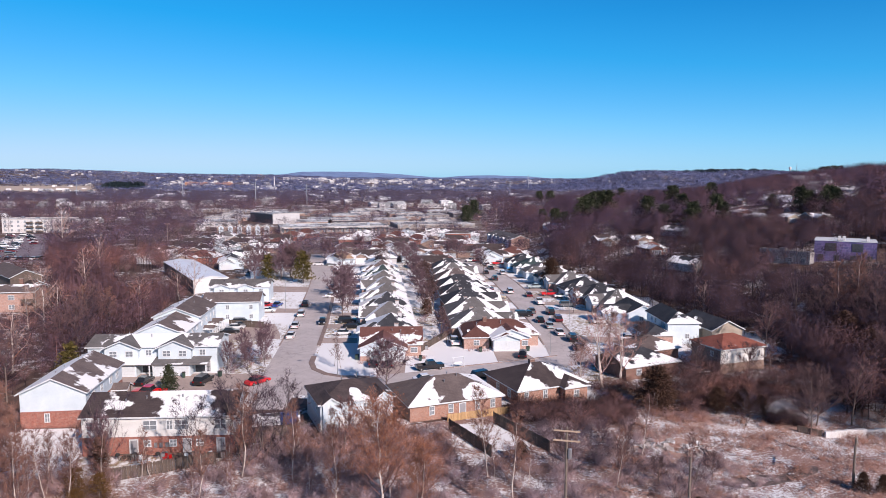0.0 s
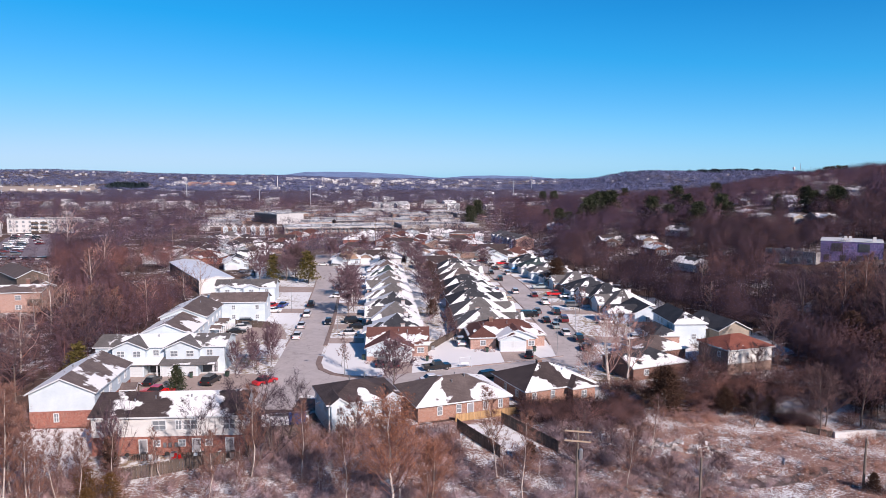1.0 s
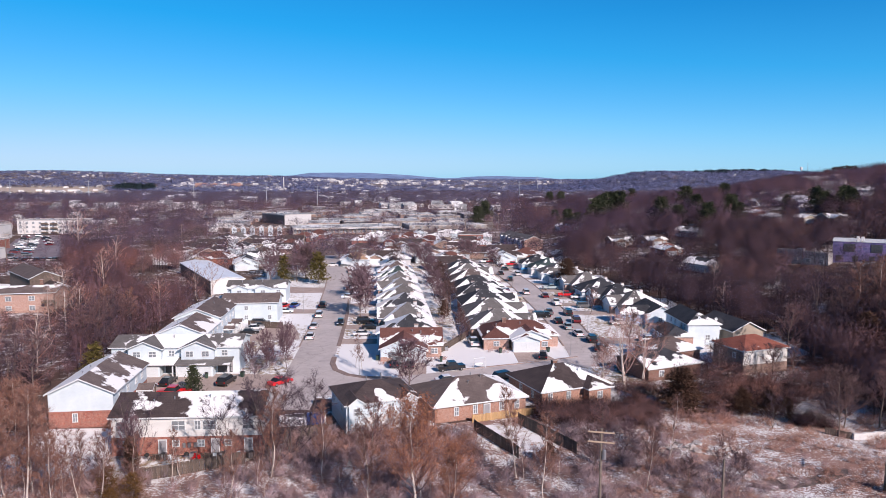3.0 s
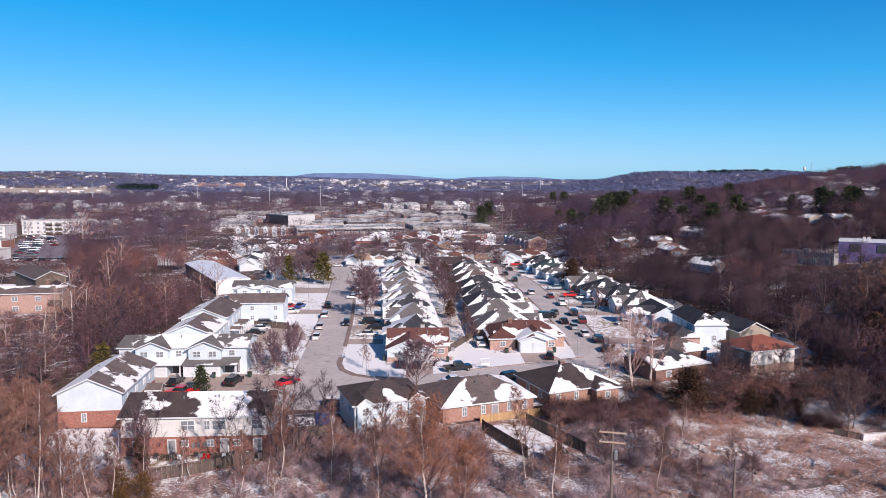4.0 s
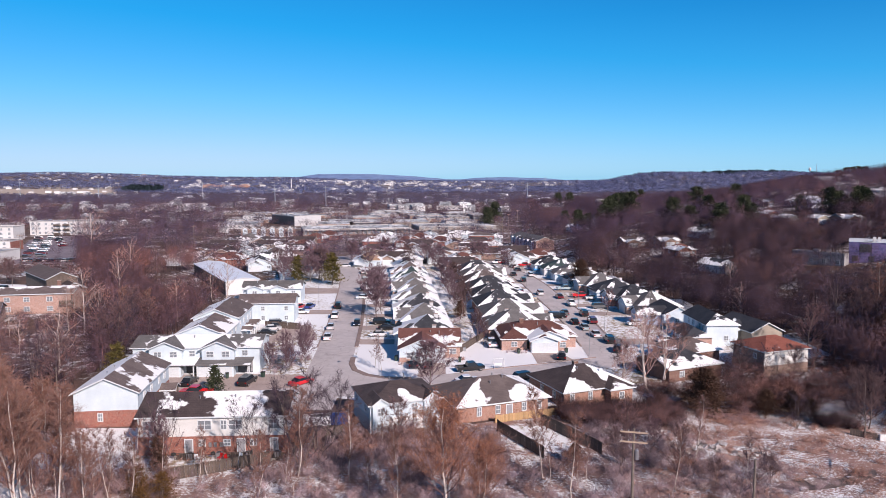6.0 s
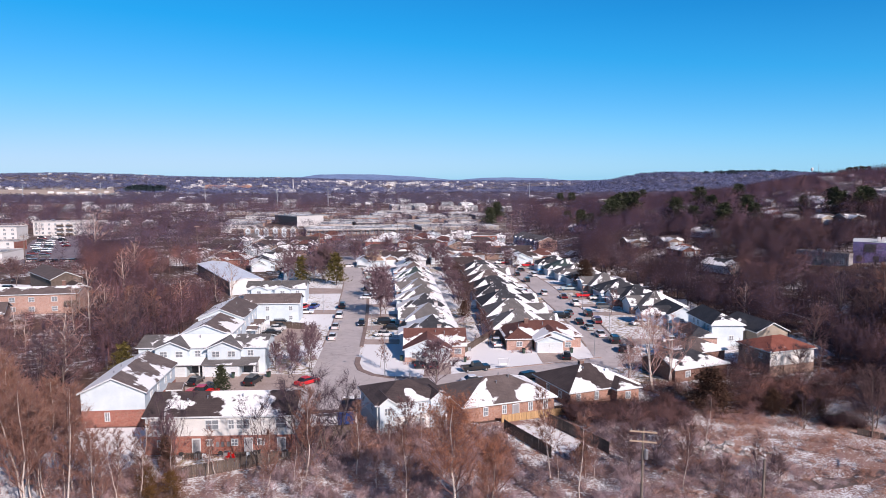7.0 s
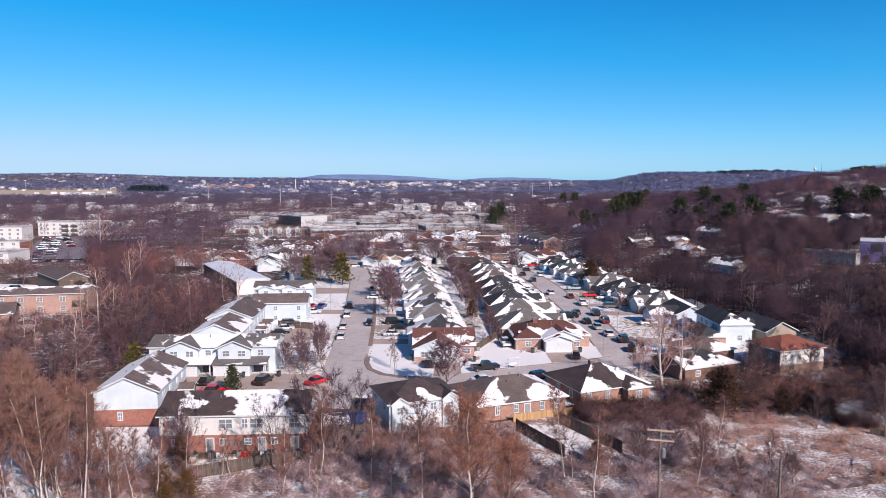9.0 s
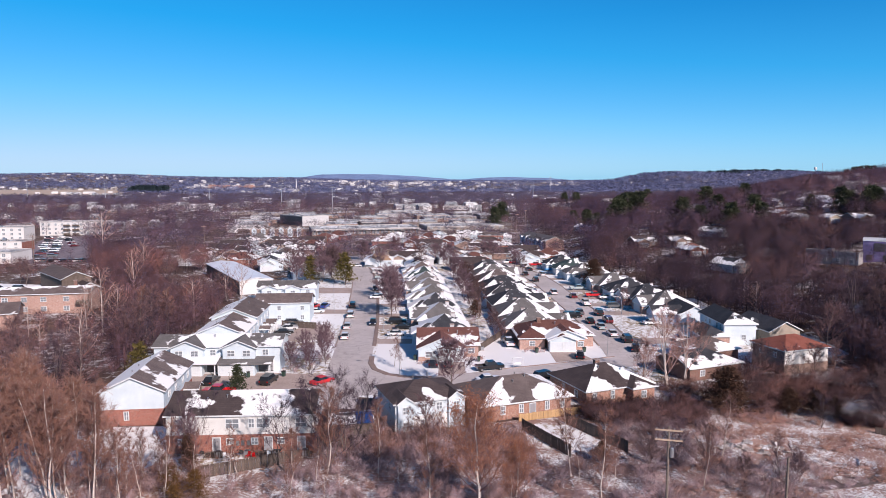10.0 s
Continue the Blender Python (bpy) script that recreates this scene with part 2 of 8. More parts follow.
M_FLATROOF = ground_mat("gravel_flat_roof", ((0.12, 0.13, 0.14), (0.2, 0.215, 0.225), (0.32, 0.335, 0.35)), 0.97, 0.06, 0.4)
M_PARAPET = surface("pale_parapet_coping", (0.34, 0.33, 0.32), (0.5, 0.48, 0.47), 0.3, 0.8, 0.0, 3.0, 0.1)
M_WRAP = brick("purple_wrapped_panel", (0.075, 0.075, 0.2), (0.14, 0.1, 0.25), (0.2, 0.18, 0.31), (1.2, 0.9), 0.05)
M_WOODNEW = surface("new_fence_wood", (0.36, 0.22, 0.1), (0.5, 0.33, 0.17), 1.0, 0.8, 0.0, 8.0, 0.2, 0.35)
M_WOODOLD = surface("weathered_fence_wood", (0.06, 0.045, 0.038), (0.15, 0.115, 0.095), 1.0, 0.85, 0.0, 8.0, 0.2, 0.4)
M_POLE = surface("utility_pole_wood", (0.1, 0.075, 0.06), (0.22, 0.18, 0.15), 1.5, 0.85, 0.0, 14.0, 0.3)


def asphalt(name, a, b):
    """Sun-bleached asphalt with tar seams, patches and gritty grain."""
    m, n, l, p = mat_base(name)
    big, mid, fine = noise_node(n, l, 0.09, 5, 0.6, "World"), noise_node(n, l, 0.7, 5, 0.65, "World"), noise_node(n, l, 9.0, 3, 0.6, "World")
    f = math_node(n, l, 'ADD', math_node(n, l, 'MULTIPLY', big.outputs[0], 0.5), math_node(n, l, 'MULTIPLY', mid.outputs[0], 0.35))
    f = math_node(n, l, 'ADD', f, math_node(n, l, 'MULTIPLY', fine.outputs[0], 0.15))
    c = ramp(n, l, f, [(0.38, a), (0.6, b)]).outputs[0]
    g, v, w = n.new("ShaderNodeNewGeometry"), n.new("ShaderNodeTexVoronoi"), n.new("ShaderNodeMix")
    v.feature = 'DISTANCE_TO_EDGE'
    v.inputs["Scale"].default_value = 0.13
    w.data_type = 'VECTOR'
    w.inputs[0].default_value = 0.12
    warp = noise_node(n, l, 0.25, 4, 0.6, "World")
    sc = n.new("ShaderNodeVectorMath")
    sc.operation = 'MULTIPLY_ADD'
    sc.inputs[1].default_value, sc.inputs[2].default_value = (6, 6, 6), (0, 0, 0)
    l.new(warp.outputs["Color"], sc.inputs[0])
    ad = n.new("ShaderNodeVectorMath")
    l.new(g.outputs["Position"], ad.inputs[0])
    l.new(sc.outputs[0], ad.inputs[1])
    l.new(ad.outputs[0], v.inputs["Vector"])
    seam = math_node(n, l, 'MULTIPLY', math_node(n, l, 'LESS_THAN', v.outputs["Distance"], 0.012), 0.28)
    l.new(mixc(n, l, seam, c, (0.12, 0.105, 0.1)), p.inputs["Base Color"])
    p.inputs["Roughness"].default_value, p.inputs["Specular IOR Level"].default_value = 0.85, 0.3
    bump(n, l, p, fine.outputs[0], 0.25, 0.02)
    return m


M_ASPHALT = asphalt("worn_asphalt", (0.37, 0.335, 0.33), (0.51, 0.465, 0.46))
M_OLDLOT = asphalt("grey_worn_asphalt", (0.15, 0.125, 0.145), (0.24, 0.2, 0.22))
M_CONCRETE = surface("driveway_concrete", (0.3, 0.235, 0.21), (0.44, 0.355, 0.32), 0.3, 0.85, 0.0, 3.0, 0.1)
M_OLDASPHALT = surface("old_dark_asphalt", (0.06, 0.047, 0.046), (0.2, 0.145, 0.13), 0.5, 0.8, 0.0, 4.0, 0.3)
M_KERB = surface("kerb_concrete", (0.24, 0.18, 0.16), (0.38, 0.3, 0.27), 0.5, 0.85, 0.0, 5.0, 0.1)
M_GUTTER = surface("brown_stained_kerb", (0.17, 0.12, 0.105), (0.29, 0.215, 0.19), 0.5, 0.85, 0.0, 5.0, 0.1)
M_THICKET = ground_mat("thicket_litter_and_snow", ((0.14, 0.085, 0.076), (0.26, 0.163, 0.142), (0.38, 0.25, 0.21)), 0.98, 0.3, 2.6, 6.0)
M_GROUND = ground_mat("leaf_litter_and_snow", ((0.06, 0.038, 0.034), (0.10, 0.065, 0.055), (0.17, 0.11, 0.085)), 1.06, 0.05, 0.45)
M_FIELD = ground_mat("dry_grass_and_snow", ((0.165, 0.095, 0.083), (0.32, 0.195, 0.162), (0.47, 0.31, 0.25)), 0.965, 0.12, 3.0, 8.0)
M_LAWN = ground_mat("snowy_lawn", ((0.20, 0.15, 0.10), (0.28, 0.21, 0.13), (0.33, 0.26, 0.16)), 0.85, 0.06, 0.9)
M_YARD = ground_mat("snow_covered_yard", ((0.20, 0.15, 0.11), (0.28, 0.21, 0.15), (0.33, 0.26, 0.19)), 0.66, 0.06, 0.9)
M_TOWN = ground_mat("town_yards", ((0.085, 0.062, 0.055), (0.15, 0.11, 0.095), (0.22, 0.165, 0.13)), 1.05, 0.05, 0.3)
M_FARFIELD = ground_mat("pale_hay_field", ((0.36, 0.29, 0.23), (0.44, 0.35, 0.28), (0.5, 0.41, 0.34)), 1.2, 0.01, 0.05)
M_TWIG = twig_mat("bare_twigs", [(0.036, 0.029, 0.043), (0.074, 0.053, 0.069), (0.12, 0.079, 0.092), (0.2, 0.105, 0.088), (0.27, 0.22, 0.225)])
M_BUSH = twig_mat("brush_twigs", [(0.2, 0.15, 0.17), (0.44, 0.335, 0.37), (0.48, 0.32, 0.31), (0.45, 0.215, 0.145), (0.6, 0.52, 0.5)], 0.65)
M_THICKTWIG = twig_mat("thicket_twigs", [(0.075, 0.044, 0.05), (0.15, 0.088, 0.092), (0.22, 0.118, 0.108), (0.3, 0.14, 0.095), (0.4, 0.34, 0.32)], 0.7)
M_GOLDLEAF = twig_mat("golden_brown_evergreen", [(0.05, 0.028, 0.013), (0.11, 0.058, 0.022), (0.2, 0.108, 0.04)])
M_TWIGLIGHT = twig_mat("light_bare_twigs", [(0.055, 0.038, 0.043), (0.115, 0.075, 0.078), (0.17, 0.103, 0.095), (0.29, 0.13, 0.083), (0.44, 0.38, 0.36)])
M_WESTWOOD = twig_mat("russet_bare_twigs", [(0.1, 0.06, 0.077), (0.205, 0.116, 0.133), (0.275, 0.146, 0.149), (0.39, 0.164, 0.12), (0.5, 0.43, 0.41)], 0.5)
M_EASTWOOD = twig_mat("dark_woodland_twigs", [(0.043, 0.031, 0.046), (0.09, 0.058, 0.078), (0.145, 0.087, 0.103), (0.23, 0.115, 0.1), (0.29, 0.225, 0.235)], 0.5)
M_TWIGPURPLE = twig_mat("purple_bare_twigs", [(0.09, 0.056, 0.07), (0.165, 0.105, 0.122), (0.25, 0.165, 0.18)])
# Haze of the middle distance is mixed into these lavender twig tones.
M_MIDHAZE = twig_mat("haze_tinted_mid_woods", [(0.11, 0.096, 0.158), (0.15, 0.124, 0.18), (0.19, 0.152, 0.205)], 0.6)
M_RUSTLEAF = twig_mat("rust_dead_leaves", [(0.18, 0.078, 0.052), (0.31, 0.128, 0.076), (0.44, 0.19, 0.105)])
M_GRASS = twig_mat("dry_grass_blades", [(0.33, 0.18, 0.145), (0.46, 0.275, 0.22), (0.6, 0.41, 0.34)])
M_PINE = twig_mat("evergreen_needles", [(0.026, 0.034, 0.022), (0.045, 0.055, 0.032), (0.075, 0.08, 0.045)])
# Far needles lean to blue: distance haze is part of their tones.
M_FARPINE = twig_mat("haze_tinted_evergreens", [(0.018, 0.032, 0.04), (0.028, 0.045, 0.052), (0.04, 0.06, 0.065)])
M_OLIVE = twig_mat("yellowed_evergreen", [(0.045, 0.042, 0.016), (0.095, 0.078, 0.026), (0.17, 0.125, 0.045)])
M_CEDAR = twig_mat("brown_cedar", [(0.04, 0.024, 0.018), (0.075, 0.042, 0.03), (0.12, 0.068, 0.046)])
# Far and hillside twigs: purple haze of distance is put into the tones.
M_FARHAZETWIG = twig_mat("distant_woods", [(0.09, 0.066, 0.108), (0.14, 0.094, 0.135), (0.195, 0.122, 0.156), (0.26, 0.15, 0.146), (0.34, 0.26, 0.28)], 0.5)
M_HILLTWIG = twig_mat("haze_tinted_hillside_woods", [(0.066, 0.046, 0.08), (0.104, 0.066, 0.1), (0.148, 0.088, 0.117), (0.205, 0.112, 0.118), (0.28, 0.205, 0.23)], 0.5)
# Blue-grey haze is painted into the base colour of the farthest woods.
M_HAZYWOOD = twig_mat("haze_tinted_far_woods", [(0.11, 0.13, 0.245), (0.155, 0.172, 0.3), (0.195, 0.213, 0.34)], 0.62)
# Horizon hills take their blue from haze mixed into the base colour.
M_FARHILL = surface("haze_tinted_far_hill", (0.1, 0.16, 0.3), (0.2, 0.29, 0.48), 0.012, 0.95, 0.0, 0.05, 0.0)
M_TANWOOD = surface("tan_weathered_wood", (0.34, 0.24, 0.17), (0.48, 0.36, 0.27), 1.5, 0.85, 0.0, 8.0, 0.2)
M_BARK = surface("grey_brown_bark", (0.10, 0.075, 0.065), (0.2, 0.16, 0.14), 1.5, 0.9, 0.0, 10.0, 0.4)
M_BIRCH = surface("pale_bark", (0.34, 0.28, 0.25), (0.62, 0.55, 0.5), 1.2, 0.8, 0.0, 7.0, 0.3)
M_TYRE = plain("tyre_rubber", (0.02, 0.02, 0.02), 0.8)
M_RIM = plain("alloy_rim", (0.5, 0.5, 0.52), 0.3, 0.8)
M_LAMP = plain("headlight_lens", (0.75, 0.77, 0.8), 0.1)
M_TAIL = plain("red_tail_light", (0.4, 0.01, 0.01), 0.2)
PAINT = {k: plain(k + "_car_paint", c, 0.28, 0.0, 0.5, 0.6) for k, c in dict(
    white=(0.78, 0.78, 0.78), black=(0.012, 0.012, 0.014), silver=(0.62, 0.62, 0.63), red=(0.6, 0.02, 0.025), maroon=(0.13, 0.012, 0.018),
    blue=(0.02, 0.07, 0.28), teal=(0.36, 0.44, 0.45), grey=(0.12, 0.125, 0.13), tan=(0.42, 0.36, 0.28), skyblue=(0.05, 0.3, 0.6)).items()}


# ---------- mesh helpers ----------
class Build:
    """Collects vertices and faces of one mesh, with point attributes."""

    def __init__(self):
        self.v, self.f, self.rise, self.keep, self.rim = [], [], [], [], set()

    def face(self, pts, rise=None, keep=0.0):
        i = len(self.v)
        self.v += [tuple(p) for p in pts]
        self.f.append(tuple(range(i, i + len(pts))))
        self.rise += list(rise) if rise else [0.0] * len(pts)
        self.keep += list(keep) if isinstance(keep, list) else [keep] * len(pts)

    def solid(self, pts, faces):
        i = len(self.v)
        self.v += [tuple(p) for p in pts]
        self.f += [tuple(i + k for k in f) for f in faces]
        self.rise += [0.0] * len(pts)
        self.keep += [-5.0] * len(pts)

    def box(self, x0, x1, y0, y1, z0, z1, cham=0.0):
        c = cham
        if c:
            ring = [(x0 + c, y0), (x1 - c, y0), (x1, y0 + c), (x1, y1 - c), (x1 - c, y1), (x0 + c, y1), (x0, y1 - c), (x0, y0 + c)]
        else:
            ring = [(x0, y0), (x1, y0), (x1, y1), (x0, y1)]
        self.prism(ring, z0, z1)

    def prism(self, ring, z0, z1):
        k = len(ring)
        self.solid([(x, y, z0) for x, y in ring] + [(x, y, z1) for x, y in ring],
                   [tuple(range(k))[::-1], tuple(range(k, 2 * k))] + [(i, (i + 1) % k, k + (i + 1) % k, k + i) for i in range(k)])

    def extrude_y(self, prof, y0, y1):
        """A profile of (x, z), counter-clockwise seen from the front, drawn out from y0 to y1."""
        k = len(prof)
        self.solid([(x, y0, z) for x, z in prof] + [(x, y1, z) for x, z in prof],
                   [tuple(range(k)), tuple(range(k, 2 * k))[::-1]] + [(i, k + i, k + (i + 1) % k, (i + 1) % k) for i in range(k)])

    def extrude_x(self, prof, x0, x1):
        k = len(prof)
        self.solid([(x0, y, z) for y, z in prof] + [(x1, y, z) for y, z in prof],
                   [tuple(range(k))[::-1], tuple(range(k, 2 * k))] + [(i, (i + 1) % k, k + (i + 1) % k, k + i) for i in range(k)])

    def tube(self, pts, radii, sides=6):
        pts = [Vector(p) for p in pts]
        i0 = len(self.v)
        ring = []
        for j, p in enumerate(pts):
            d = (pts[min(j + 1, len(pts) - 1)] - pts[max(j - 1, 0)]).normalized()
            a = d.orthogonal().normalized()
            b = d.cross(a)
            for s in range(sides):
                t = 2 * math.pi * s / sides
                ring.append(p + (a * math.cos(t) + b * math.sin(t)) * radii[j])
        k = len(pts)
        f = [(j * sides + s, j * sides + (s + 1) % sides, (j + 1) * sides + (s + 1) % sides, (j + 1) * sides + s) for j in range(k - 1) for s in range(sides)]
        f += [tuple(range(sides))[::-1], tuple(range((k - 1) * sides, k * sides))]
        self.solid(ring, f)

    def mesh(self, name, material, attrs=False):
        me = bpy.data.meshes.new(name)
        me.from_pydata(self.v, [], self.f)
        me.materials.append(material)
        if attrs:
            me.materials.append(M_TRIM)
            me.polygons.foreach_set("material_index", [1 if i in self.rim else 0 for i in range(len(self.f))])
            for k, d in (("rise", self.rise), ("keep", self.keep)):
                me.attributes.new(k, 'FLOAT', 'POINT').data.foreach_set("value", d)
        me.update()
        return me


def part(name, data, material, parent, label="", m=None):
    me = data.mesh(name, material, name == "roof" or name == "porch_roof") if isinstance(data, Build) else data
    ob = new(name, me)
    if parent:
        ob.parent = parent
    if m:
        ob.matrix_basis = m
    if label:
        ob["label"] = label
    return ob


def tri_mesh(name, v, f, material, tint=None, normals=None):
    me = bpy.data.meshes.new(name)
    v, f = np.ascontiguousarray(v, np.float32), np.ascontiguousarray(f, np.int32)
    me.vertices.add(len(v))
    me.vertices.foreach_set("co", v.ravel())
    me.loops.add(f.size)
    me.loops.foreach_set("vertex_index", f.ravel())
    me.polygons.add(len(f))
    me.polygons.foreach_set("loop_start", np.arange(0, f.size, 3, dtype=np.int32))
    me.polygons.foreach_set("loop_total", np.full(len(f), 3, np.int32))
    me.materials.append(material)
    if tint is not None:
        me.attributes.new("tint", 'FLOAT', 'POINT').data.foreach_set("value", np.ascontiguousarray(tint, np.float32))
    me.update(calc_edges=True)
    if normals is not None:
        # fine twigs share the soft shading of the crown that they fill
        me.attributes.new("custom_normal", 'FLOAT_VECTOR', 'POINT').data.foreach_set("vector", np.ascontiguousarray(normals, np.float32).ravel())
        me.update()
    return me


# ---------- terrain ----------
def smooth(a, b, x):
    t = np.clip((np.asarray(x, float) - a) / (b - a), 0, 1)
    return t * t * (3 - 2 * t)


def terrain(x, y):
    """Height of the land: flat streets, a wooded hill to the east, ridges far off."""
    x, y = np.asarray(x, float), np.asarray(y, float)
    edge = np.interp(y, [0, 100, 165, 270, 340, 450, 600], [90, 90, 84, 66, 55, 55, 60])
    rise = np.interp(x - edge, [0, 30, 100, 155, 255, 320, 430, 3000], [0, 6, 16, 24, 34, 38, 41, 45])
    rise = rise * np.interp(y, [-2000, 0, 60, 130, 480], [0.6, 0.6, 0.5, 1.0, 1.0])
    # farther off the hill's crest sinks towards the plain
    crest = np.interp(x * 650 / np.maximum(y, 1), [70, 178, 220, 279, 300, 338, 430, 600, 3000], [0, 7, 9, 16, 20, 27, 37, 44, 50])
    crest = crest * np.interp(y, [0, 800, 1000, 1300, 1700], [1.0, 1.0, 0.75, 0.3, 0.0])
    z = rise + (crest - rise) * smooth(380, 600, y)
    ridge = np.interp(x, [400, 513, 558, 594, 656, 700, 860, 930, 1070, 1173, 1500, 4000], [0, 9, 20, 29, 42, 46, 43, 48, 48, 42, 40, 30])
    z = z + ridge * np.exp(-((y - 2150) / 420.0) ** 2)
    # the plain lifts into low blue hills to the west
    z = z + 15 * smooth(1900, 3400, y)
    west = np.interp(x, [-3500, -2240, -1905, -1660, -1370, -1080, -790, -400, 0], [40, 40, 46, 37, 26, 20, 17, 6, 0])
    z = z + west * np.exp(-((y - 3500) / 560.0) ** 2)
    return z + 1.2 * np.sin(x / 130.0 + 1.3) * np.sin(y / 170.0) * smooth(760, 1200, np.hypot(x, y))


grid = np.linspace(-1, 1, 241)
gx, gy = np.meshgrid(np.sign(grid) * np.abs(grid) ** 2.6 * 4950, np.sign(grid) * np.abs(grid) ** 2.6 * 4950 + 60)
gv = np.stack([gx.ravel(), gy.ravel(), terrain(gx, gy).ravel()], 1)
idx = np.arange(241 * 241).reshape(241, 241)
q = np.stack([idx[:-1, :-1].ravel(), idx[:-1, 1:].ravel(), idx[1:, 1:].ravel(), idx[1:, :-1].ravel()], 1)
gf = np.concatenate([q[:, [0, 1, 2]], q[:, [0, 2, 3]]])
ground = tagged(new("ground", tri_mesh("ground", gv, gf, M_GROUND)), "brown leaf-littered earth with thin patches of snow", "ground", kind="structure")


def sheet(name, pts, z, material, label, category, thick=0.0):
    b = Build()
    if thick:
        b.prism(pts, z - thick, z)
    else:
        b.face([(x, y, z) for x, y in pts])
    return tagged(part(name, b, material, None), label, category, kind="structure")


def ribbon(name, line, width, z, material, label, category, thick=0.0):
    """A strip along a line of (x, y)."""
    pts = [Vector(p) for p in line]
    left, right = [], []
    for i, p in enumerate(pts):
        d = (pts[min(i + 1, len(pts) - 1)] - pts[max(i - 1, 0)]).normalized()
        nrm = Vector((-d.y, d.x)) * width / 2
        left.append(p + nrm), right.append(p - nrm)
    b = Build()
    for i in range(len(pts) - 1):
        a = [right[i], right[i + 1], left[i + 1], left[i]]
        if thick:
            b.prism([tuple(p) for p in a], z - thick, z)
        else:
            b.face([(p.x, p.y, z) for p in a])
    return tagged(part(name, b, material, None), label, category, kind="structure")


# ---------- streets, lawns and drives ----------
sheet("ground_thicket", [(-75, 55), (33, 55), (35, 80), (39, 97), (33, 106), (22, 108), (-8, 97), (-20, 94), (-21, 88), (-42, 88), (-44, 99), (-60, 99), (-75, 92)], 0.025, M_THICKET, "pinkish leaf litter with thin broken snow", "ground")
sheet("ground_yard", [(-56.5, 83), (-46, 82), (-42.4, 86), (-42.6, 98.5), (-47, 100.4), (-56, 100.2)], 0.05, M_YARD, "yard under thin snow beside townhouses", "lawn")
sheet("ground_yard", [(-41, 83.2), (-35.4, 82), (-23.4, 87.5), (-22, 90.2), (-42, 89.6)], 0.05, M_LAWN, "narrow back yard under patchy snow behind townhouses", "lawn")
sheet("ground_yard", [(8.2, 92), (14, 90), (20, 92), (15.4, 100.5), (8.5, 101)], 0.05, M_LAWN, "back yard under patchy snow between fences", "lawn")
sheet("ground_town", [(-128, 300.2), (60, 300.2), (54, 340), (54, 450), (58, 700), (-128, 700)], 0.035, M_TOWN, "town lots under patchy snow and dead grass", "ground")
sheet("field", [(33.05, 55), (120, 55), (120, 104), (88, 118), (56, 112), (33.05, 106.1), (39.05, 97), (35.05, 80)], 0.03, M_FIELD, "tan dry grass field streaked with thin snow", "field")
sheet("ground_lawns", [(-62, 118), (-24, 116), (2, 108), (40, 112), (54, 130), (84, 142), (84, 165), (68, 272), (60, 300), (-60, 300), (-66, 230), (-60, 150)], 0.04, M_LAWN,
      "house lots under patchy snow over dead lawn grass", "lawn")
sheet("ground_yard", [(-18.6, 152), (-18.4, 136), (-17, 131.8), (-14.3, 128.5), (-11, 126.8), (-3, 126.6), (12, 132.2), (31, 139.4), (31.4, 158), (8, 154)], 0.046, M_YARD, "front lawns under even snow at a street corner", "lawn")
ribbon("track", [(-84, 124), (-77, 112), (-71, 102.5), (-64.5, 93), (-58.6, 85), (-52.6, 78.2), (-44, 70)], 3.4, 0.055, M_YARD, "narrow snow-covered track between trees", "track")
ROAD1 = [(-22.5, 108), (-22.5, 128), (-23.8, 150), (-25.4, 175), (-27.6, 200), (-30.3, 228), (-32.8, 250), (-37, 275), (-42, 300), (-46, 330)]
ROAD2 = [(34.5, 134), (35.6, 150), (36.2, 175), (35.6, 195), (34.6, 215), (33.6, 240), (31.5, 262), (27, 282), (20, 299), (8, 318)]
CROSS = [(-42, 112), (-24, 117.5), (-8, 121.5), (8, 127.3), (22, 132.2), (34, 137), (46, 139)]
ribbon("road", ROAD1, 8.2, 0.07, M_ASPHALT, "pale worn asphalt street running between houses", "road")
ribbon("road", ROAD2, 8.0, 0.07, M_ASPHALT, "pale worn asphalt street lined with parked cars", "road")
ribbon("road", CROSS, 7.4, 0.062, M_ASPHALT, "short worn asphalt cross street", "road")
ribbon("road", [(-75, 292), (-40, 290), (-20, 286), (-8, 292)], 7.0, 0.066, M_ASPHALT, "worn asphalt side street", "road")
sheet("pavement_lot", [(-60, 112), (-38, 115), (-28, 117), (-27, 128), (-36, 129), (-60, 128.5)], 0.055, M_CONCRETE, "brownish concrete parking court before townhouses", "parking lot")
sheet("pavement_lot", [(-46, 155), (-29.3, 157), (-31, 164), (-34, 173), (-45.5, 174)], 0.055, M_CONCRETE, "brownish concrete parking bay beside fence", "parking lot")
sheet("pavement_lot", [(-43, 187.5), (-30.5, 187.5), (-31, 193.5), (-43, 194)], 0.055, M_CONCRETE, "brownish concrete driveway", "driveway")
sheet("pavement_lot", [(-52, 221), (-33, 222), (-34.5, 232), (-52, 234)], 0.055, M_CONCRETE, "brownish concrete driveway", "driveway")
sheet("pavement_lot", [(-170, 165), (-118, 172), (-108, 176), (-108, 170), (-170, 150)], 0.055, M_ASPHALT, "asphalt car park by brick apartments", "parking lot")
sheet("ground_lot", [(-215, 240), (-132, 222), (-140, 240), (-215, 254)], 0.05, M_YARD, "snowy verge behind brick apartments", "lawn")
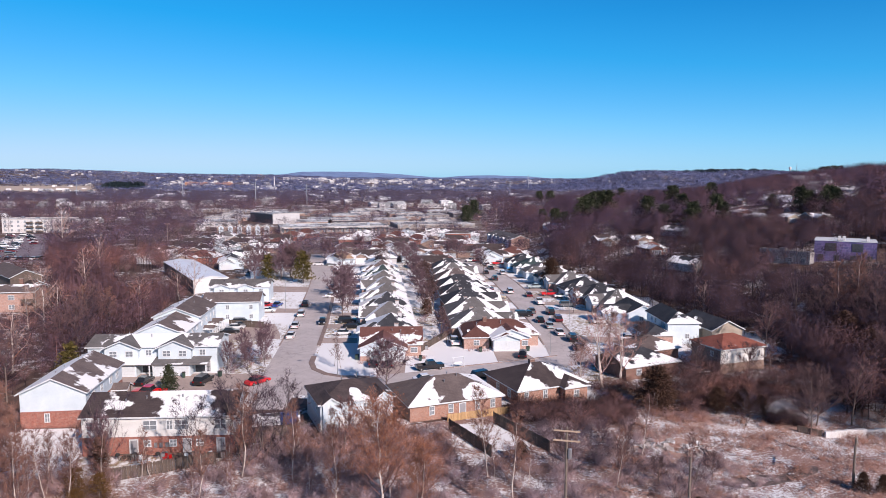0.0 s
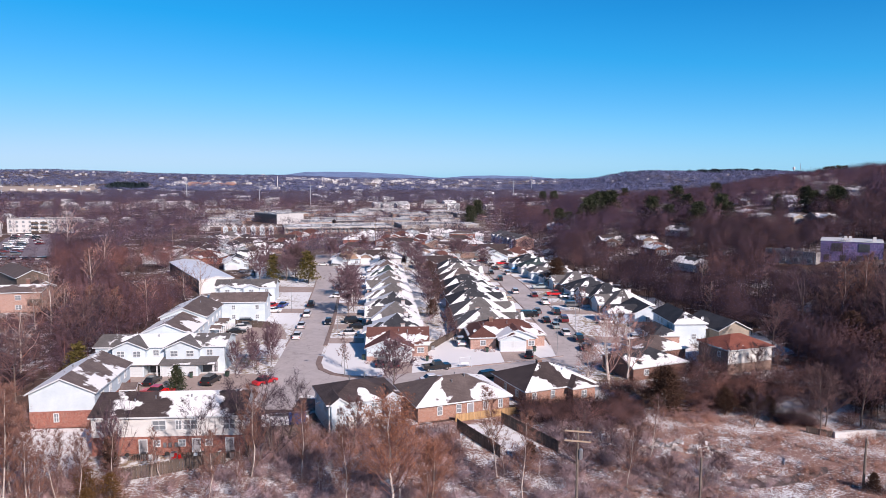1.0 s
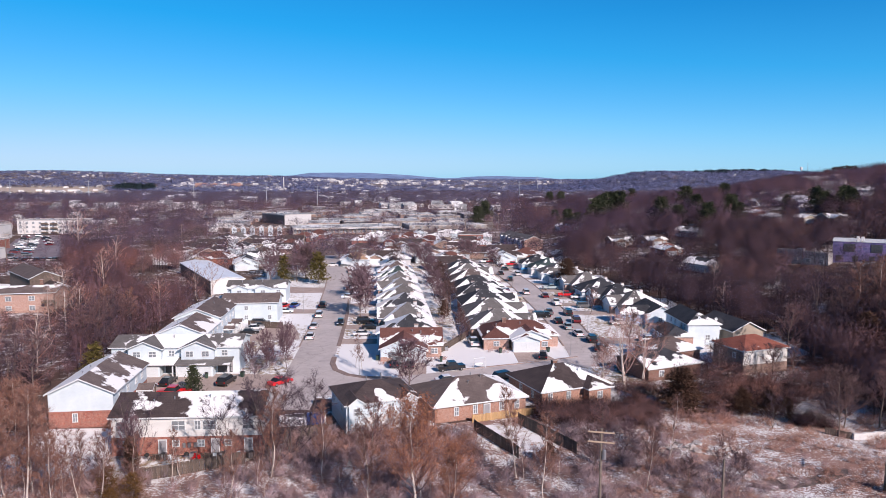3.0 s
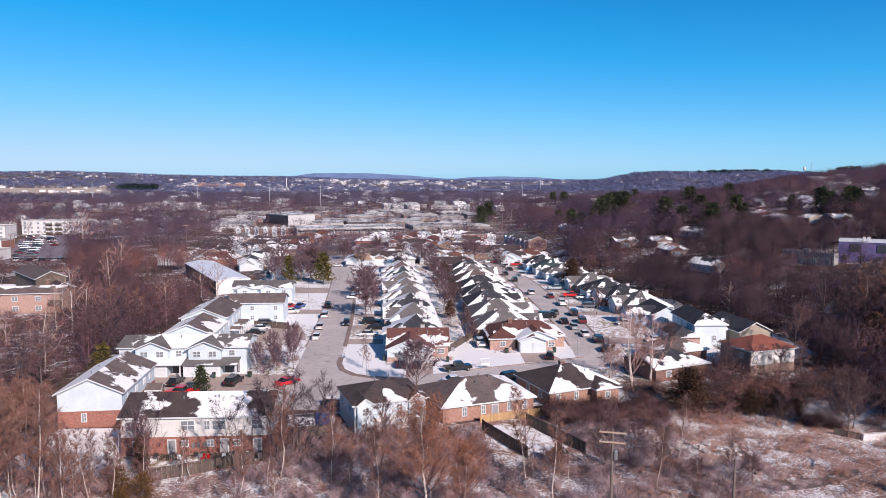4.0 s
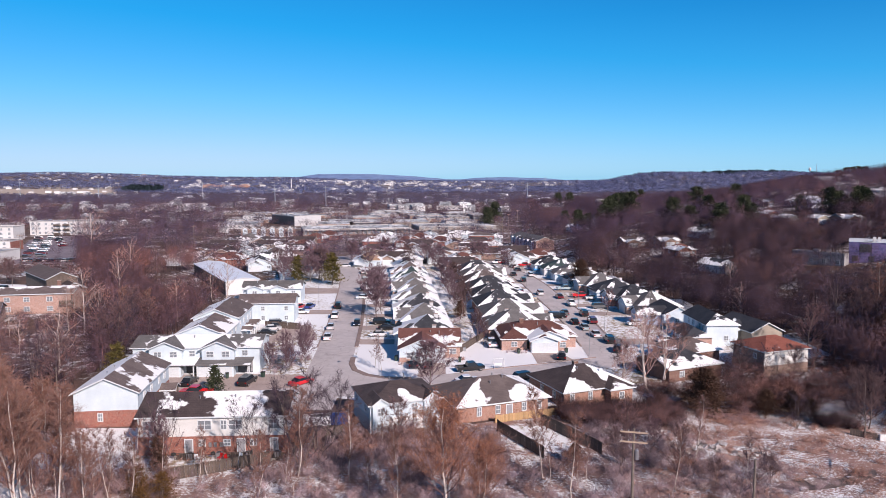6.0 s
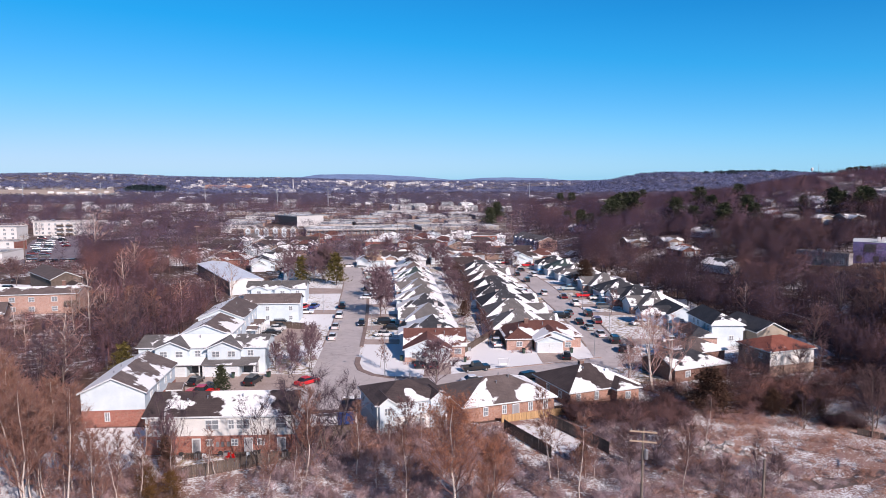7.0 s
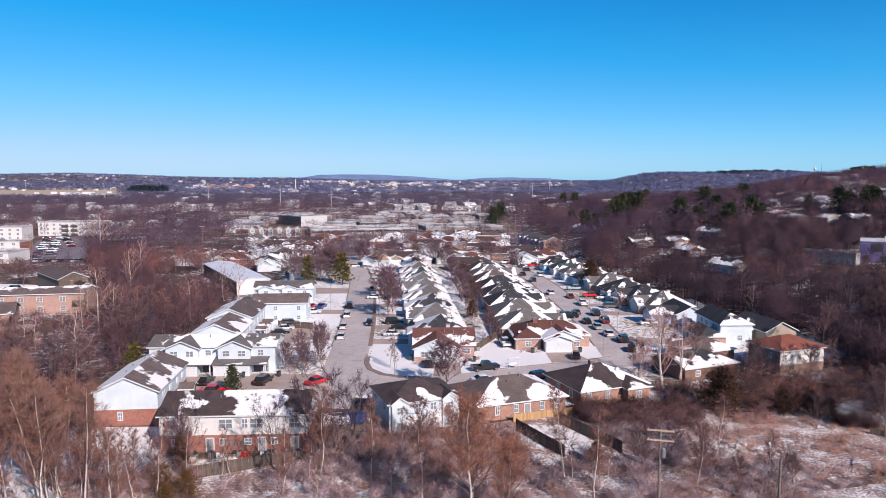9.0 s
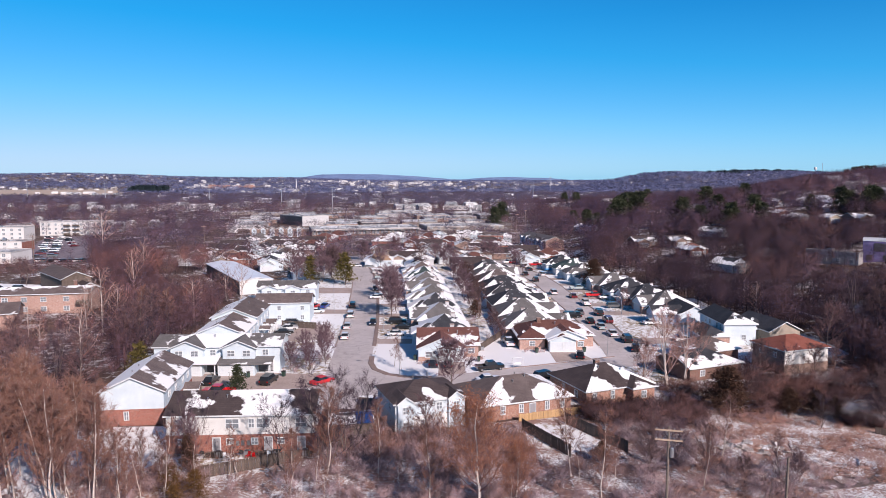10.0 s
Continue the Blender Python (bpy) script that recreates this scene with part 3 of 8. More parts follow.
sheet("pavement_lot", [(-262, 448), (-232, 448), (-203, 380), (-160, 303), (-194, 303), (-216, 345), (-250, 415)], 0.06, M_OLDLOT, "grey asphalt car park by white apartments", "parking lot", 0.8)


def kerb(line, off, width=0.35, material=None):
    pts = [Vector(p) for p in line]
    out = []
    for i, p in enumerate(pts):
        d = (pts[min(i + 1, len(pts) - 1)] - pts[max(i - 1, 0)]).normalized()
        out.append((p.x - d.y * off, p.y + d.x * off))
    ribbon("kerb", out, width, 0.17, material or M_KERB, "low brownish concrete kerb", "kerb", 0.17)


kerb(ROAD1[2:], -4.5, 0.9, M_GUTTER)
kerb(ROAD1[2:9], 4.25)
kerb(ROAD2[1:], 4.15)
kerb(ROAD2[1:], -4.15)
kerb(CROSS[3:6], 3.85)
# rounded street corner of the front lawn
ribbon("kerb", [(-18.9, 141), (-18.6, 136), (-17.4, 131.5), (-14.6, 128), (-11, 126.2), (-6, 125.9)], 1.1, 0.17, M_GUTTER, "low brownish concrete kerb round a corner lawn", "kerb", 0.17)
sheet("road_corner", [(-24, 150), (-19.4, 150), (-18.9, 141), (-18.6, 136), (-17.4, 131.5), (-14.6, 128), (-11, 126.2), (-6, 125.9), (-4, 123), (-12, 119.5), (-24, 118)], 0.066, M_ASPHALT, "worn asphalt where two streets meet", "road")


# ---------- houses ----------
def grid_frame(b, w, h, t=0.1, m=0.035, d=0.09):
    """A window frame with its glazing bars, as one joined lattice."""
    xs, zs = [-w / 2, -w / 2 + t, -m, m, w / 2 - t, w / 2], [0, t, h / 2 - m, h / 2 + m, h - t, h]
    pts, faces, ids = [], [], {}

    def vid(i, k, back):
        if (i, k, back) not in ids:
            ids[(i, k, back)] = len(pts)
            pts.append((xs[i], 0.02 if back else -d, zs[k]))
        return ids[(i, k, back)]

    def full(i, k):
        return 0 <= i < 5 and 0 <= k < 5 and not (i in (1, 3) and k in (1, 3))
    for i in range(5):
        for k in range(5):
            if full(i, k):
                faces.append((vid(i, k, 0), vid(i + 1, k, 0), vid(i + 1, k + 1, 0), vid(i, k + 1, 0)))
                for (di, dk), (p, q_) in {(-1, 0): ((i, k + 1), (i, k)), (1, 0): ((i + 1, k), (i + 1, k + 1)), (0, -1): ((i, k), (i + 1, k)), (0, 1): ((i + 1, k + 1), (i, k + 1))}.items():
                    if not full(i + di, k + dk):
                        faces.append((vid(*p, 0), vid(*p, 1), vid(*q_, 1), vid(*q_, 0)))
    b.solid(pts, faces)


CACHE = {}


def cached(key, maker):
    if key not in CACHE:
        CACHE[key] = maker()
    return CACHE[key]


def window_mesh(w, h):
    b = Build()
    grid_frame(b, w, h)
    return b.mesh("window", M_TRIM)


def pane_mesh(w, h):
    b = Build()
    b.box(-w / 2 + 0.09, w / 2 - 0.09, -0.03, 0.0, 0.09, h - 0.09)
    return b.mesh("pane", M_PANE)


def garage_mesh(w, h):
    b = Build()
    prof = [(0.02, 0)]
    for i in range(4):
        prof += [(-0.06, h * i / 4 + 0.015), (-0.06, h * (i + 1) / 4 - 0.015), (-0.03, h * (i + 1) / 4)]
    prof.append((0.02, h))
    b.extrude_x(prof[::-1], -w / 2, w / 2)
    return b.mesh("garage_door", M_GARAGE)


def door_mesh(w, h):
    b = Build()
    b.box(-w / 2, w / 2, -0.05, 0.0, 0, h)
    for sx in (-1, 1):
        for z0, z1 in ((0.12, 0.9), (1.05, 1.9)):
            b.box(sx * w / 4 - 0.16, sx * w / 4 + 0.16, -0.075, -0.05, z0 * h / 2.05, z1 * h / 2.05)
    return b.mesh("door", M_DOOR)


def doorframe_mesh(w, h):
    b = Build()
    a, t = w / 2, 0.12
    b.extrude_y([(-a - t, 0), (-a, 0), (-a, h), (a, h), (a, 0), (a + t, 0), (a + t, h + t), (-a - t, h + t)], -0.1, 0.02)
    return b.mesh("door_frame", M_TRIM)


FACING = {"S": 0, "E": 90, "N": 180, "W": -90}


def opening(h, kind, side, x, y, z, w=1.1, ht=1.3):
    """A window, door or garage door on the wall of a house that faces a side, with its middle at (x, y)."""
    m = pose(x, y, z, 0, 0, FACING[side])
    if kind == "window":
        o = part("window", cached(("w", w, ht), lambda: window_mesh(w, ht)), None, h, "", m)
        part("pane", cached(("p", w, ht), lambda: pane_mesh(w, ht)), None, o)
    elif kind == "garage":
        o = part("garage_door", cached(("g", w, ht), lambda: garage_mesh(w, ht)), None, h, "white panelled garage door", m)
        part("door_frame", cached(("df", w, ht), lambda: doorframe_mesh(w, ht)), None, o)
    else:
        o = part("door", cached(("d", w, ht), lambda: door_mesh(w, ht)), None, h, "", m)
        part("door_frame", cached(("df", w, ht), lambda: doorframe_mesh(w, ht)), None, o)


def roof_build(b, x0, x1, y0, y1, z, pitch, axis, over=0.45, hip=(0, 0), keep=(0.2, 0.2, 0.2, 0.2), t=0.22, slide=1.0):
    """Slabs of a gable or hipped roof over a rectangle. keep: how much snow stays on the west, east, south and north slopes."""
    if axis == "x":
        half, lo, hi = (y1 - y0) / 2, x0 - over, x1 + over
    else:
        half, lo, hi = (x1 - x0) / 2, y0 - over, y1 + over
    zr, ze = z + pitch * half, z - pitch * over
    mid = (y0 + y1) / 2 if axis == "x" else (x0 + x1) / 2
    e = half + over
    a0, a1 = lo + hip[0] * e, hi - hip[1] * e
    if a1 < a0:
        a0 = a1 = (a0 + a1) / 2

    def P(a, c, h):
        return (a, mid + c, h) if axis == "x" else (mid - c, a, h)
    k_neg, k_pos, k_lo, k_hi = (keep[2], keep[3], keep[0], keep[1]) if axis == "x" else (keep[1], keep[0], keep[2], keep[3])
    for dz, flip in ((t, False), (0.0, True)):
        fs = [([P(lo, -e, ze + dz), P(hi, -e, ze + dz), P(a1, 0, zr + dz), P(a0, 0, zr + dz)], (0, 0, 1, 1), k_neg),
              ([P(hi, e, ze + dz), P(lo, e, ze + dz), P(a0, 0, zr + dz), P(a1, 0, zr + dz)], (0, 0, 1, 1), k_pos)]
        if hip[0]:
            fs.append(([P(lo, e, ze + dz), P(lo, -e, ze + dz), P(a0, 0, zr + dz)], (0, 0, 1), k_lo))
        if hip[1]:
            fs.append(([P(hi, -e, ze + dz), P(hi, e, ze + dz), P(a1, 0, zr + dz)], (0, 0, 1), k_hi))
        for pts, r, k in fs:
            r = tuple(v * slide for v in r)
            if isinstance(k, tuple) and not flip:
                # strips along the slope, each end with its own snow cover
                n_ = len(k) - 1
                if pts[0][0] > pts[1][0] or (axis == "y" and pts[0][1] > pts[1][1]):
                    k = k[::-1]
                lo_, hi_ = [Vector(pts[0]).lerp(Vector(pts[1]), i / n_) for i in range(n_ + 1)], [Vector(pts[3]).lerp(Vector(pts[2]), i / n_) for i in range(n_ + 1)]
                for i in range(n_):
                    b.face([lo_[i], lo_[i + 1], hi_[i + 1], hi_[i]], r, [k[i], k[i + 1], k[i + 1], k[i]])
            else:
                b.face(pts[::-1] if flip else pts, r[::-1] if flip else r, -5.0 if flip else k)
    rim = [P(lo, -e, ze), P(hi, -e, ze)] + ([] if hip[1] else [P(a1, 0, zr)]) + [P(hi, e, ze), P(lo, e, ze)] + ([] if hip[0] else [P(a0, 0, zr)])
    for i in range(len(rim)):
        p, q_ = rim[i], rim[(i + 1) % len(rim)]
        b.rim.add(len(b.f))
        b.face([p, q_, (q_[0], q_[1], q_[2] + t), (p[0], p[1], p[2] + t)], None, -5.0)


def volume(h, x0, x1, y0, y1, eave, axis, roof_m, wall_m, pitch=0.42, hip=(0, 0), keep=(0.2, 0.2, 0.2, 0.2), lower=None, zb=2.6, over=0.45, base=0.0, slide=1.0):
    """Walls, gables, roof and trim of one block of a house."""
    b, half = Build(), ((y1 - y0) if axis == "x" else (x1 - x0)) / 2
    z0 = zb if lower else base
    g0, g1 = (0 if hip[0] else 1), (0 if hip[1] else 1)
    zr = eave + pitch * half
    b.box(x0, x1, y0, y1, z0, eave)
    t = 0.2
    for on, at in ((g0, 0), (g1, 1)):
        if on:
            if axis == "x":
                xa = (x0, x0 + t) if at == 0 else (x1 - t, x1)
                b.extrude_x([(y0, eave), (y1, eave), ((y0 + y1) / 2, zr)], *xa)
            else:
                ya = (y0, y0 + t) if at == 0 else (y1 - t, y1)
                b.extrude_y([(x0, eave), (x1, eave), ((x0 + x1) / 2, zr)], *ya)
    part("wall", b, wall_m, h)
    if lower:
        b = Build()
        b.box(x0 - 0.03, x1 + 0.03, y0 - 0.03, y1 + 0.03, base, zb)
        part("wall", b, lower, h, "lower storey wall of a different cladding")
    b = Build()
    roof_build(b, x0, x1, y0, y1, eave, pitch, axis, over, hip, keep, 0.22, slide)
    part("roof", b, roof_m, h)


def vents(h, spots):
    for x, y, z in spots:
        b = Build()
        b.tube([(x, y, z - 0.3), (x, y, z + 0.45), (x, y, z + 0.5)], [0.09, 0.09, 0.14], 8)
        part("roof_vent", b, M_METAL, h)


def chimney(h, x, y, z0, z1, m=None):
    b = Build()
    b.box(x - 0.45, x + 0.45, y - 0.35, y + 0.35, z0, z1)
    c = part("chimney", b, m or M_BRICK_DARK, h)
    b = Build()
    b.box(x - 0.52, x + 0.52, y - 0.42, y + 0.42, z1, z1 + 0.12)
    part("chimney_cap", b, M_KERB, c)


def dish(h, x, y, z):
    b = Build()
    n_ = 10
    rim = [(x + 0.4 * math.cos(i * 2 * math.pi / n_), y - 0.15, z + 0.4 + 0.4 * math.sin(i * 2 * math.pi / n_)) for i in range(n_)]
    b.solid(rim + [(x, y + 0.05, z + 0.4)], [(i, (i + 1) % n_, n_) for i in range(n_)])
    b.tube([(x, y + 0.04, z - 0.3), (x, y + 0.05, z + 0.4)], [0.03, 0.03], 5)
    part("satellite_dish", b, M_GARAGE, h)


def house(name, x, y, rz, label, category="house", group=""):
    h = new(name)
    h.matrix_basis = pose(x, y, 0, 0, 0, rz)
    return tagged(h, label, category, group)


def porch(h, x0, x1, y0, y1, z, roof_m, keep=0.5):
    """A lean-to roof on posts, high at y1."""
    b = Build()
    b.face([(x0, y0, z), (x1, y0, z), (x1, y1, z + 0.7), (x0, y1, z + 0.7)], (0, 0, 0.6, 0.6), keep)
    b.solid([(x0, y0, z - 0.15), (x1, y0, z - 0.15), (x1, y1, z + 0.55), (x0, y1, z + 0.55), (x0, y0, z - 0.004), (x1, y0, z - 0.004), (x1, y1, z + 0.69), (x0, y1, z + 0.69)],
            [(3, 2, 1, 0), (0, 1, 5, 4), (1, 2, 6, 5), (3, 0, 4, 7)])
    part("porch_roof", b, roof_m, h)
    for px in (x0 + 0.3, x1 - 0.3):
        b = Build()
        b.box(px - 0.1, px + 0.1, y0 + 0.15, y0 + 0.35, 0, z - 0.1)
        part("porch_post", b, M_TRIM, h)


# left gable townhouse row end
h = house("townhouse", -51.6, 100.8, 5.5, "two-storey townhouse, white siding over red brick, brown roof with snow", "townhouse")
volume(h, -4.7, 4.7, 0, 16, 5.4, "y", M_BROWN, M_WHITE_SIDING, 0.46, lower=M_BRICK_RED, keep=(0.75, -0.05, 0, 0), slide=0.2)
opening(h, "window", "S", -0.9, 0 - 0.03, 0.9, 0.8, 1.4)
for yy in (3, 6.5, 10.5, 13.5):
    opening(h, "window", "E", 4.7, yy, 3.5, 1.0, 1.3)
    opening(h, "window", "E", 4.73, yy, 0.9, 1.0, 1.3)
opening(h, "door", "E", 4.73, 8.5, 0.1, 0.95, 2.05)
vents(h, [(-1.5, 5, 6.9), (-1.8, 9, 6.8), (-1.2, 13, 7.0)])
for yy in (5.2, 11.8):
    b = Build()
    roof_build(b, 4.9, 7.2, yy - 1.4, yy + 1.4, 2.3, 0.5, "x", 0.2, (0, 0), (0, 0, 0.1, 0.1))
    part("porch_roof", b, M_BROWN, h)
    for s_ in (-1.1, 1.1):
        b = Build()
        b.box(6.9, 7.1, yy + s_ - 0.1, yy + s_ + 0.1, 0, 2.3)
        part("porch_post", b, M_WOODOLD, h)

# front townhouse block
h = house("townhouse", -42.0, 89.9, 2.5, "long townhouse block, pale siding over red brick, half-snowed roof", "townhouse")
volume(h, 0, 20.2, 0, 9.4, 5.4, "x", M_UMBER, M_CREAM_SIDING, 0.4, lower=M_BRICK_RED, keep=(0, 0, (-0.4, -0.3, -0.22, -0.2, -0.08, 0.1, 0.3, 0.35, 0.1, -0.5), 0.3), slide=-0.1, over=0.34)
for xx, ww in ((1.4, 1.6), (9.0, 1.9), (11.6, 0.9), (13.2, 1.9), (18.4, 1.6)):
    opening(h, "window", "S", xx, 0, 3.5, ww, 1.4)
for xx in (2.0, 8.6, 12.0, 15.6):
    opening(h, "window", "S", xx, -0.03, 1.15, 1.0, 1.0)
for xx in (6.8, 13.9, 18.4):
    opening(h, "door", "S", xx, -0.03, 0.1, 0.95, 2.05)
    b = Build()
    b.box(xx - 1.4, xx + 1.4, -1.9, -0.03, 0, 0.12)
    for k in range(9):
        b.box(xx - 1.4 + k * 0.34, xx - 1.32 + k * 0.34, -1.9, -1.85, 0.12, 0.9)
    b.box(xx - 1.4, xx + 1.4, -1.92, -1.83, 0.9, 0.98)
    part("patio_rail", b, M_WOODOLD, h, "dark weathered wooden patio rail")
for xx in (9.7, 10.4, 11.2):
    b = Build()
    b.box(xx - 0.2, xx + 0.2, -0.2, -0.03, 1.1, 1.75, 0.03)
    part("meter_box", b, M_METAL, h)
vents(h, [(5, 2.6, 6.6), (7.6, 3.2, 6.8), (12.5, 3.4, 6.9)])

# white double townhouse with garages
h = house("townhouse", -60.3, 129.6, 2.0, "white two-storey duplex with twin gables, garages and snowy roof", "townhouse")
volume(h, 0, 24.4, 0, 9, 5.1, "x", M_GREY, M_WHITE_SIDING, 0.3, keep=(0, 0, (-0.6, -0.5, -0.1, 0.25, 0.5, 0.5, 0.3, -0.2, 0.05, -0.2), 0.4), slide=-0.3, over=0.42)
for x0 in (3.6, 13.6):
    volume(h, x0, x0 + 6.2, -1.2, 4.5, 5.1, "y", M_GREY, M_WHITE_SIDING, 0.42, keep=(-0.1, -0.3, 0, 0), over=0.5)
    opening(h, "window", "S", x0 + 1.6, -1.2, 3.4, 1.5, 1.2)
    opening(h, "window", "S", x0 + 4.6, -1.2, 3.4, 1.5, 1.2)
    b = Build()
    b.box(x0 - 0.3, x0 + 6.5, -3.0, -1.2, 0, 2.4)
    part("garage_front", b, M_WHITE_SIDING, h)
    opening(h, "garage", "S", x0 + 1.35, -3.0, 0.05, 2.7, 2.1)
    opening(h, "garage", "S", x0 + 4.75, -3.0, 0.05, 2.7, 2.1)
porch(h, 2.9, 12.9, -3.5, -0.1, 2.45, M_GREY, 0.9)
porch(h, 13.0, 23.4, -3.5, -0.1, 2.45, M_GREY, 0.1)
# Dark flat panels on the back wall stand in for carport shade.
for xa, xb in ((10.2, 13.2), (20.2, 23.0)):
    b = Build()
    b.box(xa, xb, -0.06, 0.0, 0.05, 2.5)
    part("carport_recess", b, M_DARKSTEEL, h, "dark flat panel standing in for shade in a carport bay")
for x0 in (1.2, 22.6):
    opening(h, "door", "S", x0, 0, 0.1, 0.95, 2.05)
opening(h, "window", "S", 11.4, 0, 3.3, 1.2, 1.2)
opening(h, "window", "S", 21.6, 0, 3.3, 1.2, 1.2)
opening(h, "window", "E", 24.4, 4.5, 3.3, 1.1, 1.2)
opening(h, "window", "E", 24.4, 4.5, 0.9, 1.1, 1.2)
vents(h, [(6.0, 5.2, 6.4), (11.0, 3.2, 6.3), (18.5, 5.4, 6.5)])

# townhouse row behind it, stepping up
h = house("townhouse", -51.0, 140.5, 3.5, "white two-storey townhouse row with brown roof and slipping snow", "townhouse")
volume(h, -5, 5, 0, 12.6, 5.2, "y", M_BROWN, M_WHITE_SIDING, 0.4, keep=(0.3, 0.0, 0, 0), slide=0.3)
volume(h, -5, 5, 12.6, 28, 6.1, "y", M_BROWN, M_WHITE_SIDING, 0.4, keep=(0.3, -0.2, 0, 0), slide=0.2)
for yy in (3, 7, 10.5, 15, 19, 23, 26):
    opening(h, "window", "E", 5, yy, 3.6, 1.0, 1.3)
    opening(h, "window", "E", 5, yy, 0.9, 1.0, 1.3)
for yy in (5, 9, 17, 21, 25):
    b = Build()
    roof_build(b, 5, 7.4, yy - 1.3, yy + 1.3, 2.5, 0.4, "x", 0.2, (0, 0), (0.2, 0.2, 0.2, 0.6))
    part("porch_roof", b, M_BROWN, h)
    for s in (-1, 1):
        b = Build()
        b.box(7.1, 7.3, yy + s * 1.1 - 0.1, yy + s * 1.1 + 0.1, 0, 2.5)
        part("porch_post", b, M_TRIM, h)
vents(h, [(-1.6, 4, 6.6), (-1.7, 8, 6.6), (-1.5, 16, 7.6), (-1.6, 20, 7.6), (-1.4, 24, 7.6), (1.5, 22, 7.6)])

# two white blocks that face the camera court
h = house("townhouse", -53.0, 175.5, 4, "white two-storey townhouse block with a brown roof", "townhouse")
volume(h, 0, 14.2, 0, 9, 5.3, "x", M_BROWN, M_WHITE_SIDING, 0.36, keep=(0, 0, -0.1, 0.3))
for xx in (2.5, 6.2, 12.2):
    opening(h, "window", "S", xx, 0, 3.3, 1.0, 1.2)
    opening(h, "window", "S", xx, 0, 0.8, 1.0, 1.2)
opening(h, "window", "E", 14.2, 4.5, 3.3, 1.0, 1.2)
h = house("townhouse", -60.0, 203.5, 4, "white duplex with twin gables and snow clots on grey roof", "townhouse")
volume(h, 0, 17.5, 0, 9, 4.6, "x", M_GREY, M_WHITE_SIDING, 0.36, keep=(0, 0, 0.22, 0.3))
for x0 in (1.5, 8.5):
    volume(h, x0, x0 + 4.6, -1, 4.5, 4.6, "y", M_GREY, M_WHITE_SIDING, 0.4, keep=(0.5, 0.2, 0, 0))
    opening(h, "window", "S", x0 + 2.3, -1, 2.9, 1.4, 1.2)
opening(h, "window", "S", 15.2, 0, 2.8, 1.2, 1.2)
opening(h, "window", "S", 15.2, 0, 0.5, 1.2, 1.2)
vents(h, [(4, 3, 6.2), (10, 3.2, 6.2)])

# long metal shed
h = house("storage_shed", -69.8, 218.8, 29.7, "long metal storage shed with a pale roof and dark side wall", "shed")
volume(h, 0, 11, 0, 54, 4.4, "y", M_METALROOF, M_WHITEWALL, 0.16, keep=(-5, -5, -5, -5), over=0.25)
for k in range(14):
    b = Build()
    b.box(-0.08, 0.0, 0.4 + k * 3.85, 3.75 + k * 3.85, 0.0, 4.2)
    part("side_panel", b, M_DARKSTEEL, h, "dark steel roll-up side panel")
for xx in (2.5, 8.0):
    opening(h, "garage", "S", xx, 0, 0, 2.6, 2.6)

# front row of brick houses, gables and hips
h = house("house", 4.2, 102.4, 19.5, "low orange brick house with a snow-patched brown hipped roof")
volume(h, -2.2, 13.5, 0, 11.5, 2.7, "x", M_BROWN, M_BRICK_ORANGE, 0.42, (1, 1), (-0.4, 0.6, (0.5, 0.75, 0.3, -0.2, 0.0, 0.3, 0.6, 0.7), 0.2))
for xx in (1.4, 4.6, 9.2, 11.9):
    opening(h, "window", "S", xx, 0, 0.8, 0.85, 1.45)
opening(h, "door", "S", 6.6, 0, 0.05, 0.95, 2.05)
vents(h, [(5.0, 4.0, 4.5), (7.6, 5.0, 5.0), (6.4, 6.4, 5.0)])
h = house("house", 19.9, 108.8, 22, "low brick house with a charcoal hipped roof and snow patches")
volume(h, 0, 13.4, 0, 11.5, 2.7, "x", M_UMBER, M_BRICK_ORANGE, 0.44, (1, 1), (-0.6, 0.6, (0.75, 0.7, 0.05, -0.2, 0.1, 0.5, 0.7), 0.2))
volume(h, 8.2, 12.6, -1.6, 5, 2.7, "y", M_UMBER, M_BRICK_ORANGE, 0.44, (1, 0), (-0.1, 0.4, 0.25, 0.2))
for xx in (1.6, 5.2):
    opening(h, "window", "S", xx, 0, 0.8, 0.85, 1.45)
opening(h, "window", "S", 10.4, -1.6, 0.8, 1.1, 1.3)
for yy in (3, 7):
    opening(h, "window", "W", 0, yy, 0.8, 1.0, 1.3)
vents(h, [(5.5, 4.6, 4.8), (7.0, 6.5, 5.0)])
chimney(h, 6.4, 6.6, 4.4, 5.7)
dish(h, 9.5, 3.4, 4.2)
h = house("house", -11.0, 97.4, 21, "pale two-storey house with a brown hipped roof behind bare trees")
volume(h, 0, 11.2, 0, 9.5, 4.5, "x", M_UMBER, M_WHITE_SIDING, 0.36, (1, 1), (-0.5, -0.1, (-0.6, -0.3, -0.1, 0.25, -0.3, -0.5), 0.3), lower=M_WHITEWALL, zb=2.2)
for x0 in (0.3, 8.4):
    volume(h, x0, x0 + 2.4, -0.5, 3.5, 4.5, "y", M_UMBER, M_WHITE_SIDING, 0.7, keep=(-0.3, -0.3, 0, 0), over=0.3)
for xx in (1.5, 4.6, 7.0, 9.6):
    opening(h, "window", "S", xx, -0.5 if xx in (1.5, 9.6) else 0, 2.8, 1.0, 1.2)
    opening(h, "window", "S", xx, -0.5 if xx in (1.5, 9.6) else -0.03, 0.5, 1.0, 1.2)
for yy in (2.5, 7.5):
    opening(h, "window", "W", 0, yy, 2.8, 1.0, 1.2)
vents(h, [(4.5, 5.0, 6.6), (7.0, 5.4, 6.7)])

